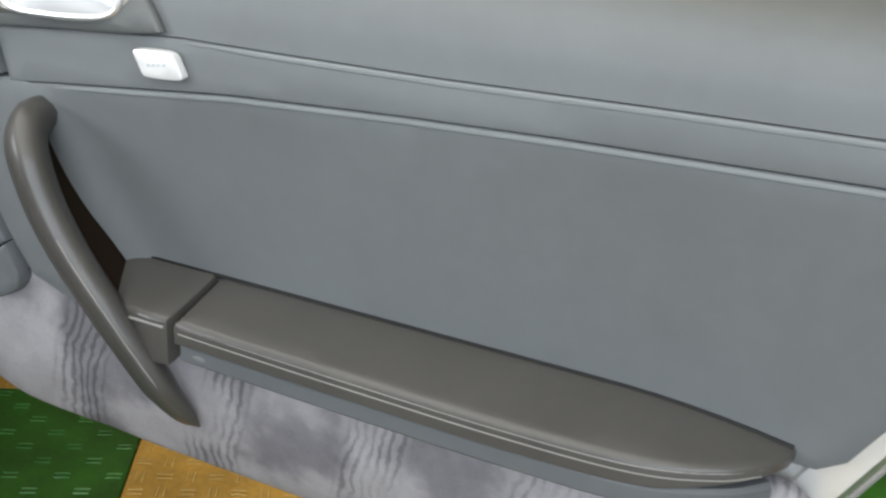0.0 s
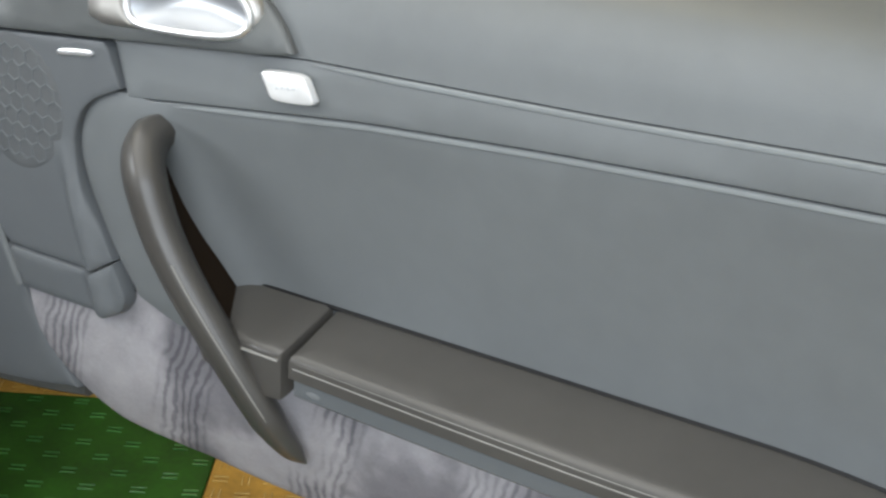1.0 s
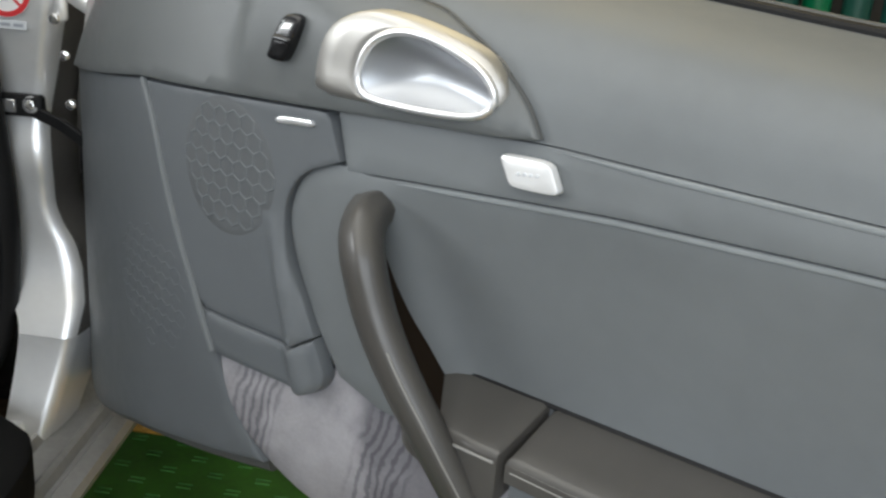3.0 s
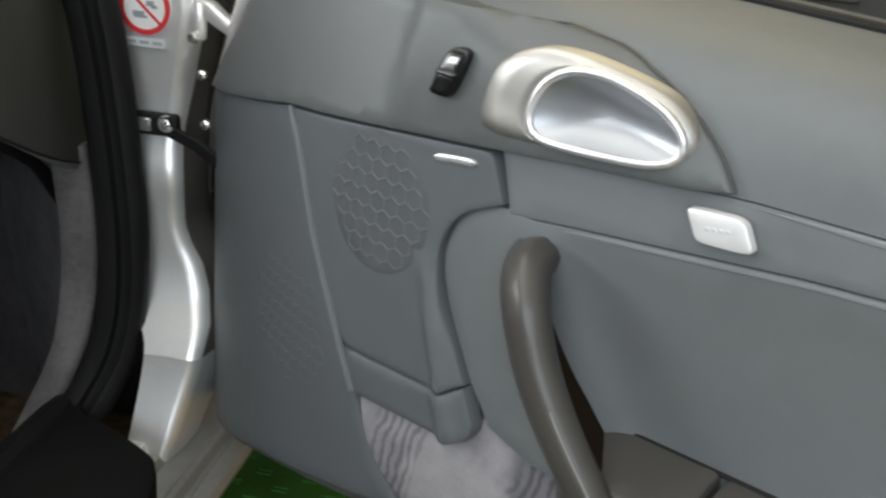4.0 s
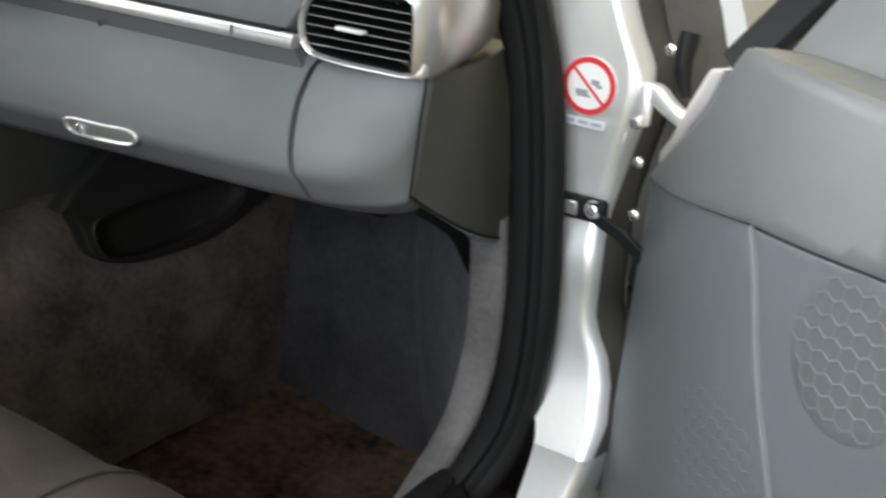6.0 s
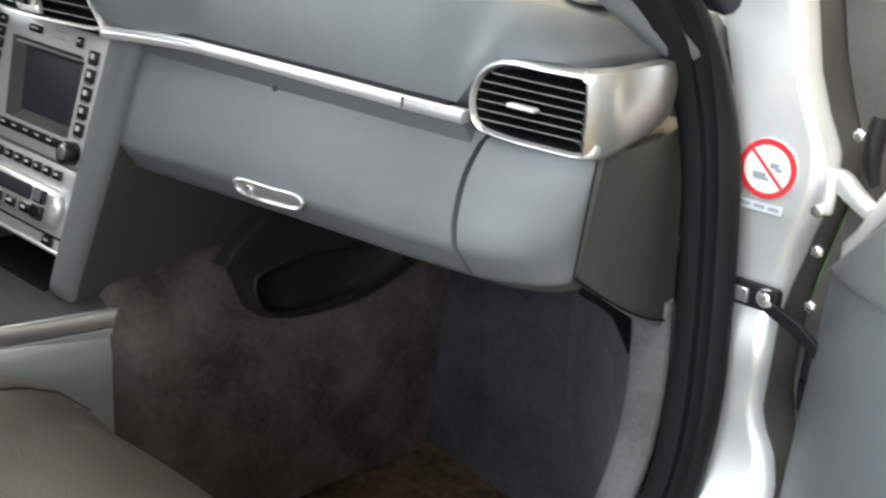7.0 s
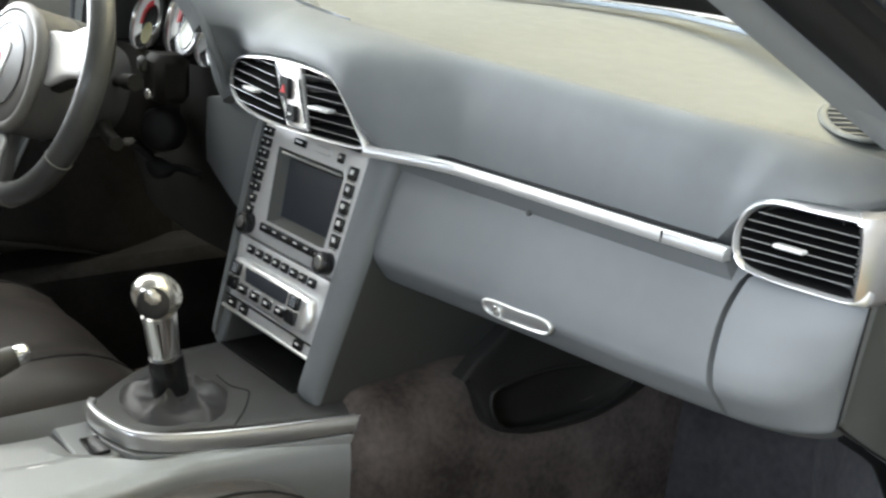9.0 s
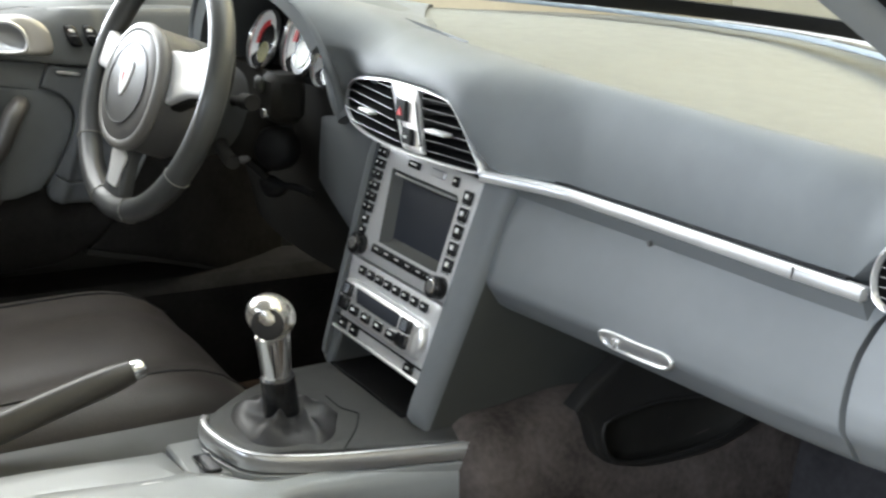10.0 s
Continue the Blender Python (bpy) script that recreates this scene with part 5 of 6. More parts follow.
def boot_point(r, a):
    """Loose leather, pulled up into four folds round the shaft."""
    near = math.exp(-max(0.0, r - 0.020) / 0.020)
    fold = 1 - abs(math.sin(2.5 * a - 0.9 + 16 * (r - 0.02))) ** 0.8
    wave = 0.0016 * math.sin(5 * a + 90 * r) * math.sin(math.pi * min(1, max(0, (r - 0.02) / 0.055)))
    h = -0.004 + near * (0.004 + 0.020 * fold) + 0.006 * fold * math.exp(-((r - 0.045) / 0.016) ** 2) + wave - 0.010 * max(0.0, (r - 0.044) / 0.018) ** 2
    return g0 + V3(r * 1.22 * math.cos(a), r * 0.92 * math.sin(a) + 0.006, h)


boot = [[boot_point(r, a) for a in np.linspace(0, 2 * math.pi, 61)[:-1]] for r in (0.062, 0.0605, 0.0585, 0.0555, 0.050, 0.045, 0.040, 0.036, 0.032, 0.028, 0.024, 0.0205)]
part("boot", rings(boot), BOOT, gear, "creased dark leather boot", smooth=80)
part("shaft", sweep([g0 + ax * s for s in (0.045, 0.06, 0.08, 0.096)], ring(0.0155, 0.018, 20), up=(0, -1, 0.1), scale=[0.86, 0.92, 0.98, 1.04]), CHROME, gear, "ribbed silver shaft", smooth=60)
part("sleeve", sweep([g0 + ax * s for s in (-0.004, 0.02, 0.046)], ring(0.0185, 0.0195, 20), up=(0, -1, 0.1), scale=[1.02, 0.98, 0.94]), BLACKGLOSS, gear, "dark glossy sleeve at the foot of the shaft", smooth=60)
for a in (-0.5, 0.5, 1.57, 2.6):
    part("shaft_rib", tube([g0 + ax * s + V3(math.cos(a) * 0.017, -abs(math.sin(a)) * 0.0185, 0) * (0.8 + 2 * s) for s in (0.05, 0.07, 0.09)], 0.0010, 6), DARKPLASTIC, gear)
kc = g1 + V3(0, 0, 0.004)
ball = [[kc + ax * (0.024 * math.sin(e)) + 0.0255 * math.cos(e) * V3(math.cos(a), math.sin(a), 0) for a in np.linspace(0, 2 * math.pi, 29)[:-1]] for e in np.linspace(-1.35, 1.35, 12)]
part("knob", rings(ball), KNOB, gear, "worn silver round knob", smooth=80)
vn = V3(0.82, -0.52, 0.12)
vn /= np.linalg.norm(vn)
part("knob_inlay", disc(kc + vn * 0.0205 - V3(0, 0, 0.004), vn, 0.0165, 0.0045, 24, 0.3), BOOT, gear, "dark leather inlay")

# ---- handbrake ----
hbk = thing("handbrake_lever", (-0.06, -0.50, 0.43), "grey leather handbrake lever with a silver button", "handbrake")
hp = curve([(-0.075, -0.55, 0.425), (-0.082, -0.46, 0.450), (-0.090, -0.36, 0.477), (-0.096, -0.272, 0.498)], 24)
part("grip", sweep(hp, ring(0.0145, 0.0165, 16), scale=[np.interp(k, (0, 0.5, 0.9, 1), (0.9, 1, 1, 0.8)) for k in np.linspace(0, 1, 24)]), TAUPE, hbk, smooth=60)
hd = (hp[-1] - hp[-2]) / np.linalg.norm(hp[-1] - hp[-2])
part("release_button", disc(hp[-1], hd, 0.0115, 0.016, 20, 0.3), CHROME, hbk, "bright silver release button")
part("brake_bracket", cbox((-0.072, -0.57, 0.42), XYZ, (0.03, 0.06, 0.03), 0.01), DARKPLASTIC, hbk)


# ---- steering wheel ----
sw = thing("steering_wheel", (-0.385, -0.05, 0.735), "three-spoke grey leather steering wheel with silver spoke plates", "steering wheel")
wa, wb = radians(18), radians(6)
wnrm = V3(math.sin(wb) * math.cos(wa), -math.cos(wb) * math.cos(wa), math.sin(wa))
wx = np.cross((0, 0, 1), wnrm)
wx /= -np.linalg.norm(wx)
wx = -wx
wy = np.cross(wnrm, wx)
WC = V3(-0.3675, -0.1565, 0.768)
wp = lambda a, b, h=0.0: WC + wx * a + wy * b + wnrm * h
RW = 0.164
part("rim", sweep([wp(RW * math.cos(k), RW * math.sin(k)) for k in np.linspace(0, 2 * math.pi, 73)[:-1]], ring(0.0155, 0.0165, 14), up=tuple(wnrm), closed=True), WHEELLEATHER, sw, "grey leather rim", smooth=80)
for k in (-35, 215, -75, -105):
    a = radians(k)
    part("rim_seam", sweep([wp((RW + 0.0160 * math.cos(q)) * math.cos(a), (RW + 0.0160 * math.cos(q)) * math.sin(a), 0.0168 * math.sin(q)) for q in np.linspace(0, 2 * math.pi, 17)[:-1]], ring(0.0011, 0.0008, 5), up=tuple(wp(1, 0) * 0 + wx * math.cos(a + 1.57) + wy * math.sin(a + 1.57)), closed=True), STITCH, sw)
hubo = [(0.078 * math.copysign(abs(math.cos(k)) ** 0.9, math.cos(k)), 0.080 * math.copysign(abs(math.sin(k)) ** 0.9, math.sin(k)) - 0.008) for k in np.linspace(0, 2 * math.pi, 49)[:-1]]
hub = part("hub_cover", drape(hubo, lambda a, b, h: wp(a, b, 0.036 - 1.2 * (a * a + b * b) + h), 0.060, 0.012, 0.012), HUB, sw, "round grey airbag cover", smooth=70)
part("hub_ring", sweep([wp(0.052 * math.cos(k), 0.052 * math.sin(k) - 0.006, 0.0335) for k in np.linspace(0, 2 * math.pi, 49)[:-1]], ring(0.0012, 0.001, 6), up=tuple(wnrm), closed=True), DARKPLASTIC, hub)
part("hub_bezel", sweep([wp(a * 0.93, (b + 0.008) * 0.93 - 0.008, 0.0290 - 1.2 * (a * a + b * b) * 0.86) for a, b in hubo], ring(0.0085, 0.0085, 10), up=tuple(wnrm), closed=True), HUBEDGE, hub, "edge of the airbag cover, paler with painted light", smooth=80)
em = curve([(-0.015, 0.020), (0, 0.023), (0.015, 0.020), (0.014, 0.0), (0.0, -0.023), (-0.014, 0.0)], 30, True)
part("emblem", drape(em + V3(0, -0.001)[:2], lambda a, b, h: wp(a, b, 0.0375 + h), 0.003, 0.001, 0.006), WHITE, hub, "pale shield emblem")
part("emblem_field", drape(line([(-0.0075, 0.006), (-0.002, 0.006), (-0.002, -0.005), (-0.0065, -0.003)], 16)[:-1], lambda a, b, h: wp(a, b, 0.0382 + h), 0.001, 0.0003, 0.004), RED, hub)
def spoke_face(a, lift):
    return lambda p, q, h: wp(p * math.cos(a) - q * math.sin(a), p * math.sin(a) + q * math.cos(a), lift - 0.06 * p + h)


for a0, wide in ((14, 0.034), (169, 0.028)):
    o = curve([(0.055, -wide * 0.9), (0.055, wide * 0.9), (0.11, wide * 0.80), (0.163, wide * 0.80), (0.163, -wide * 0.80), (0.11, -wide * 0.80)], 36, True)
    arm_ = part("spoke", drape(o, spoke_face(radians(a0), 0.019), 0.010, 0.004, 0.012), PALEMETAL, sw, "satin silver spoke", smooth=60)
    part("spoke_back", drape(inset(o, -0.005), spoke_face(radians(a0), 0.009), 0.014, 0.004, 0.012), POCKET, arm_, "dark back of the spoke", smooth=60)
o = curve([(0.055, -0.030), (0.055, 0.030), (0.10, 0.024), (0.163, 0.027), (0.163, -0.027), (0.10, -0.024)], 36, True)
low_spoke = part("spoke", drape(o, spoke_face(radians(266), 0.016), 0.016, 0.005, 0.012), WHEELLEATHER, sw, "dark lower spoke with a silver plate", smooth=60)
part("spoke_plate", drape(curve([(0.092, -0.020), (0.092, 0.019), (0.120, 0.017), (0.136, 0.0155), (0.1385, 0.0), (0.136, -0.0155), (0.12, -0.018)], 36, True), spoke_face(radians(266), 0.0190), 0.004, 0.0015, 0.010), PALEMETAL, low_spoke, "satin silver plate", smooth=60)
part("column_boss", rings([[wp(r * math.cos(k), r * math.sin(k) - 0.005, h) for k in np.linspace(0, 2 * math.pi, 33)[:-1]] for r, h in ((0.066, -0.012), (0.078, -0.03), (0.078, -0.06), (0.060, -0.11))]), DARKPLASTIC, sw, smooth=60)

col = thing("steering_column", (-0.385, 0.02, 0.60), "dark plastic steering column with stalks and ignition parts", "steering column")
part("column_shroud", sweep([wp(0, -0.015, -0.075), wp(0, -0.02, -0.12), wp(0, -0.025, -0.20)], ring(0.046, 0.046, 20), up=tuple(wy)), POCKET, col, smooth=60)
for sg in (1, -1):
    part("stalk", tube(curve([wp(0.05 * sg, 0.01, -0.085), wp(0.10 * sg, 0.016, -0.075), wp(0.150 * sg, 0.018, -0.060)], 10), 0.0085, 10, scale=[0.8] * 5 + [1.2] * 5), POCKET, col, "black control stalk")
part("lower_stalk", tube(curve([wp(0.04, -0.04, -0.09), wp(0.09, -0.055, -0.08), wp(0.13, -0.06, -0.07)], 10), 0.009, 10), POCKET, col)
part("ignition_block", cbox((-0.318, 0.004, 0.756), XYZ, (0.028, 0.024, 0.032), 0.010), POCKET, col)
part("key_head", cbox((-0.334, -0.022, 0.772), [V3(0.96, -0.28, 0), V3(0.28, 0.96, 0), V3(0, 0, 1)], (0.015, 0.006, 0.010), 0.004), SIDEMAT, col, "grey plastic key head")
part("ignition_lock", disc((-0.316, -0.019, 0.735), (0.3, -1, 0.2), 0.007, 0.008, 20, 0.25), CHROME, col, "small metal lock barrel")
part("light_switch", disc((-0.331, 0.010, 0.685), (0.6, -0.8, 0.1), 0.030, 0.030, 28, 0.3), BLACK, col, "black rotary switch")
part("stalk_end", cbox((-0.362, -0.032, 0.673), [V3(0.96, -0.28, 0), V3(0.28, 0.96, 0), V3(0, 0, 1)], (0.014, 0.010, 0.012), 0.005), RACKGREY, col, "grey end of a stalk")
part("lower_stalk_arm", tube(curve([(-0.355, -0.028, 0.664), (-0.345, -0.012, 0.648), (-0.338, 0.0, 0.635)], 10), 0.006, 8), BLACK, col)
part("adjust_lever", sweep(curve([(-0.362, -0.004, 0.634), (-0.340, 0.0, 0.630), (-0.318, 0.004, 0.632), (-0.290, 0.010, 0.640), (-0.245, 0.018, 0.640)], 20), ring(0.010, 0.013, 12), scale=[0.4, 0.9, 1.1, 1.2, 1.2, 1.1, 1.0, 0.9, 0.7, 0.5] + [0.4] * 10), BLACK, col, "black column adjusting lever", smooth=60)
part("knee_panel", drape(line([(-0.270, 0.738), (-0.200, 0.752), (-0.128, 0.752), (-0.124, 0.735), (-0.122, 0.595), (-0.17, 0.590), (-0.235, 0.622), (-0.297, 0.645), (-0.288, 0.69)], 70)[:-1], lambda a, b, h: V3(a, 0.034 + 0.10 * (0.7 - b) + 1.1 * max(0.0, -0.20 - a) ** 2 - h, b), 0.03, 0.008, 0.02), GLOVE, col, "grey knee panel beside the column")
# Added black panel and blocks stand for the shade under the column
part("lower_dash", solid(lambda x, k: V3(x, 0.045 + 0.05 * k + 0.02 * ((x + 0.42) / 0.2) ** 2 * k, 0.77 - 0.27 * k), np.linspace(-0.66, -0.19, 14), np.linspace(0, 1, 8), (0, 0.05, 0)), POCKET, col, "lower dashboard under the column, black for the shade there", smooth=60)
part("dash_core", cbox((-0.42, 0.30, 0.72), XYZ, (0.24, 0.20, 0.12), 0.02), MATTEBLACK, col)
part("black_backing", cbox((-0.42, 0.20, 0.62), XYZ, (0.27, 0.03, 0.14), 0.02), MATTEBLACK, col)

# ---- instrument cluster ----
clu = thing("instrument_cluster", (-0.40, 0.06, 0.78), "round silver-ringed gauges under a grey hood", "instrument cluster")
inorm = V3(0.0, -0.95, 0.30)
inorm /= np.linalg.norm(inorm)
ix, iy = V3(1, 0, 0), np.cross(inorm, V3(1, 0, 0)) * -1
iy = iy if iy[2] > 0 else -iy
gauges = ((-0.287, 0.066, 0.812, 0.044), (-0.370, 0.068, 0.825, 0.056), (-0.500, 0.066, 0.807, 0.044))
for gx_, gy_, gz_, gr in gauges:
    gcn = V3(gx_, gy_, gz_)
    g = part("gauge", disc(gcn, inorm, gr, 0.004, 36, 0.02), BLACKGLOSS, clu, "round black gauge dial", smooth=60)
    part("gauge_ring", sweep([gcn + inorm * 0.008 + gr * (ix * math.cos(k) + iy * math.sin(k)) for k in np.linspace(0, 2 * math.pi, 41)[:-1]], ring(0.0026, 0.006, 8), up=tuple(inorm), closed=True), CHROME, g, smooth=80)
    part("gauge_face", sweep([gcn + inorm * 0.0045 + gr * 0.76 * (ix * math.cos(k) + iy * math.sin(k)) for k in np.linspace(radians(-40), radians(220), 30)], box_profile(gr * 0.19, 0.0006, 0.0002), up=tuple(inorm)), WHITE, g)
    part("red_arc", sweep([gcn + inorm * 0.0052 + gr * 0.60 * (ix * math.cos(k) + iy * math.sin(k)) for k in np.linspace(radians(95), radians(195), 14)], box_profile(gr * 0.10, 0.0006, 0.0002), up=tuple(inorm)), RED, g)
    part("gauge_display", disc(gcn + inorm * 0.0045 - iy * gr * 0.40, inorm, gr * 0.36, 0.001, 20), OLIVE, g)
part("cluster_backing", solid(lambda a, k: V3(a, 0.086 + 0.012 * k, 0.74 + 0.135 * k), np.linspace(-0.64, -0.215, 8), np.linspace(0, 1, 3), (0, 0.02, 0)), BLACK, clu)


def hood(a, k):
    """Padded hood over the gauges: a runs over the arch, k from the lip forward."""
    x = -0.405 + 0.235 * math.cos(a)
    z = 0.762 + 0.150 * math.sin(a) ** 0.7 + 0.004 * k
    return V3(x, -0.020 + 0.20 * k + 0.02 * math.cos(a) ** 2, z - 0.03 * k * k)


part("hood", solid(hood, np.linspace(0.45, math.pi - 0.02, 40), np.linspace(0, 1, 8), lambda p: (0.03 * np.sign(-0.405 - p[0]) * min(1, abs(p[0] + 0.405) / 0.2), 0.0, -0.02)), LEATHER, clu, "padded grey hood", smooth=60)


def saddle(a, s_):
    """Smooth leather from the hood's rim across to the pad over the centre vents."""
    low_ = max(0.0, 1 - (a - 0.09) / 0.3)
    k = min(1.0, (a - 0.09) / 1.0)
    lip, far_ = np.array(hood(a, 0.0)) + V3(-0.004, -0.003 + 0.016 * low_, 0.003), pad(-0.100, k)
    along = (pad(-0.080, k) - pad(-0.100, k)) * 6
    if a > 1.09:
        far_ = far_ + V3(-0.06, 0.05, 0.006) * (a - 1.09)
    off = V3(0.05, 0.03, 0.0) + low_ * V3(-0.03, 0.03, 0.13)
    q, r = s_ * s_, s_ * s_ * s_
    return lip * (2 * r - 3 * q + 1) + off * (r - 2 * q + s_) + far_ * (3 * q - 2 * r) + along * (r - q)


part("hood_lip", tube([np.array(hood(a, 0.0)) + V3(-0.004, 0.001 + 0.016 * max(0.0, 1 - a / 0.25), -0.002) for a in np.linspace(0.0, math.pi - 0.05, 50)], 0.006, 10), LEATHER, clu, smooth=80)
part("pad_end", sweep(curve([(-0.205, 0.038, 0.808), (-0.196, 0.036, 0.790), (-0.186, 0.034, 0.772), (-0.172, 0.034, 0.752)], 14), ring(0.022, 0.030, 18), up=(0, -1, 0), scale=[np.interp(i, (0, 13), (1.05, 0.75)) for i in range(14)]), LEATHER, clu, smooth=80)
part("hood_saddle", solid(saddle, np.concatenate([np.linspace(0.09, 0.40, 10), np.linspace(0.46, 1.9, 22)]), np.linspace(0, 1, 18), (0.0, 0.012, -0.012)), LEATHER, clu, "grey leather flowing from the hood to the dashboard", smooth=70)


# ---- seats ----
def car_seat(name, cx, label, lift=0.0, soft_edge=0.45):
    s = thing(name, (cx, -0.40, 0.20), label, "car seat", "front seats")

    def cushion(a, k):
        ang = k * math.pi
        y = -0.68 + 0.645 * a
        wid = 0.235 - 0.02 * abs(a - 0.5)
        e = 1 - max(0, (a - 0.70) / 0.30) ** 2.6
        x = -wid * math.cos(ang) ** 1
        bol = 0.06 * max(0, abs(x) / wid - 0.45) / 0.55
        return V3(cx + x, y, 0.262 + (0.145 + lift + bol + 0.035 * a) * (math.sin(ang) ** soft_edge) * max(0.0, e) ** 0.5)

    part("cushion", solid(cushion, np.linspace(0, 1, 26), np.linspace(0.001, 0.999, 30), (0, 0, -0.03)), SEATLEATHER, s, "smooth brown-grey leather cushion", smooth=70)
    for sg in (-1, 1):
        part("cushion_seam", tube([np.array(cushion(a, 0.5 + 0.24 * sg)) + V3(0, 0, 0.001) for a in np.linspace(0.15, 0.93, 16)], 0.0016, 6), BOOT, s)

    def backrest(a, k):
        ang = k * math.pi
        z = 0.34 + 0.66 * a
        wid = 0.245 - 0.09 * max(0, a - 0.6)
        x = -wid * math.cos(ang)
        bol = 0.05 * max(0, abs(x) / wid - 0.5) / 0.5
        return V3(cx + x, -0.76 - 0.25 * a + (0.10 + bol) * math.sin(ang) ** 0.35, z)

    part("backrest", solid(backrest, np.linspace(0, 1, 20), np.linspace(0.001, 0.999, 24), (0, -0.04, 0)), SEATLEATHER, s, smooth=70)
    part("seat_base", cbox((cx, -0.40, 0.20), XYZ, (0.20, 0.26, 0.05), 0.02), BLACK, s)
    return s


car_seat("passenger_seat", 0.395, "brown-grey leather passenger seat beside the open door", 0.032, 0.3)
car_seat("driver_seat", -0.385, "brown-grey leather driver seat with stitched bolsters")

# ---- footwells ----
foot = thing("footwell_carpet", (0.4, 0.1, 0.17), "worn brown-grey carpet lining the footwells and tunnel", "carpet")


def floor_fn(x, y):
    z = 0.185 + 0.30 * max(0, (y - 0.40) / 0.25) ** 1.3
    return V3(x, y, z + 0.004 * math.sin(9 * x) * math.sin(7 * y))


part("floor_mat", solid(floor_fn, np.linspace(-0.68, 0.655, 40), np.concatenate([np.linspace(-0.9, 0.40, 20), np.linspace(0.42, 0.62, 8)]), (0, 0, -0.02)), MAT, foot, "worn floor mat, darkened by painted footwell shade", smooth=60)


def hump(y, k):
    """Carpeted tunnel flank in front of the silver trim."""
    x = np.interp(k, (0, 0.25, 0.5, 1), (0.125, 0.162, 0.192, 0.235)) + 0.035 * max(0, (y - 0.05) / 0.4) * (1 - 0.4 * k) - 0.035 * max(0.0, (0.035 - y) / 0.045) ** 2.5
    z = np.interp(k, (0, 0.25, 0.5, 1), (0.482, 0.476, 0.43, 0.19)) + 0.012 * min(1.0, max(0.0, (y - 0.06) / 0.08)) * (1 - k) - 0.045 * max(0.0, (0.035 - y) / 0.045) ** 2.5 * (1 - k) + 0.004 * math.sin(14 * y + 5 * k)
    return V3(x, y, z)


part("tunnel_carpet", solid(hump, np.concatenate([np.linspace(-0.010, 0.05, 9), np.linspace(0.07, 0.56, 20)]), np.linspace(0, 1, 20), (-0.03, 0, -0.01)), FLOORCARPET, foot, smooth=70)
part("left_tunnel_carpet", solid(lambda y, k: V3(-0.10 - 0.05 * k, y, 0.43 - 0.24 * k), np.linspace(-0.1, 0.56, 10), np.linspace(0, 1, 8), (0.03, 0, 0)), FLOORCARPET, foot, smooth=60)
part("kick_panel", solid(lambda y, k: V3(0.650 - 0.015 * math.sin(math.pi * k) - 1.12 * (y - 0.272), y, 0.565 - 0.36 * k), np.linspace(0.272, 0.46, 14), np.linspace(0, 1, 12), (0.012, 0, 0)), KICK, foot, "grey carpeted kick panel", smooth=60)
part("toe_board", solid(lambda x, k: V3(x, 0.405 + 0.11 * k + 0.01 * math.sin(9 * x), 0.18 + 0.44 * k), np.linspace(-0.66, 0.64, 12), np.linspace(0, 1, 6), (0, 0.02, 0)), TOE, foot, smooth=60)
strip_path = curve([(0.632, 0.262, 0.575), (0.638, 0.264, 0.50), (0.638, 0.262, 0.43), (0.632, 0.254, 0.37), (0.624, 0.236, 0.330), (0.619, 0.208, 0.302), (0.616, 0.165, 0.270), (0.614, 0.10, 0.235)], 60)
part("sill_carpet", sweep(strip_path, box_profile(0.019, 0.008, 0.004), up=np.array([V3(0.1, -1, 0.0) * min(1, max(0, (q[2] - 0.30) / 0.12)) + V3(-0.3, -0.1, 1) * (1 - min(1, max(0, (q[2] - 0.30) / 0.12))) for q in strip_path])), CARPET, foot, "pale grey carpet edge beside the door seal", smooth=60)
pocket = thing("footwell_trim", (0.21, 0.24, 0.36), "dark plastic pocket and duct beside the tunnel", "car trim")
plate = lambda a, b, h: V3(0.213 + 0.05 * (a - 0.15) + 0.10 * (0.47 - b) + h, a, b)
rim_ = np.concatenate([curve([(0.105, 0.506), (0.118, 0.500), (0.130, 0.480), (0.137, 0.458), (0.150, 0.440), (0.180, 0.428), (0.2257, 0.4205), (0.32, 0.4235), (0.42, 0.455)], 50), line([(0.43, 0.47), (0.43, 0.60), (0.20, 0.575), (0.125, 0.525)], 40)])
mouth = curve([(0.146, 0.484), (0.146, 0.462), (0.165, 0.438), (0.2257, 0.430), (0.32, 0.437), (0.37, 0.462), (0.36, 0.485), (0.29, 0.494), (0.2203, 0.498), (0.165, 0.491)], 48, True)
part("pocket_panel", drape(rim_, plate, 0.02, 0.004, 0.012, holes=[mouth]), DUCTMAT, pocket, "dark brown-grey plastic panel", smooth=60)
mid_ = mouth.mean(0)
part("pocket", rings([[plate(*(mid_ + (q - mid_) * k_), h_) for q in mouth] for k_, h_ in ((1.0, 0.0), (0.985, -0.005), (0.96, -0.012), (0.88, -0.016), (0.5, -0.017), (0.02, -0.017))], caps=False), POCKET, pocket, "empty dark pocket", smooth=50)
part("pocket_rim", sweep([plate(a, b, 0.0005) for a, b in mouth], ring(0.0025, 0.003, 8), up=(1, 0, 0), closed=True), DUCTMAT, pocket, smooth=80)
part("heater_box", cbox((0.30, 0.40, 0.56), XYZ, (0.17, 0.07, 0.06), 0.02), BLACK, pocket)

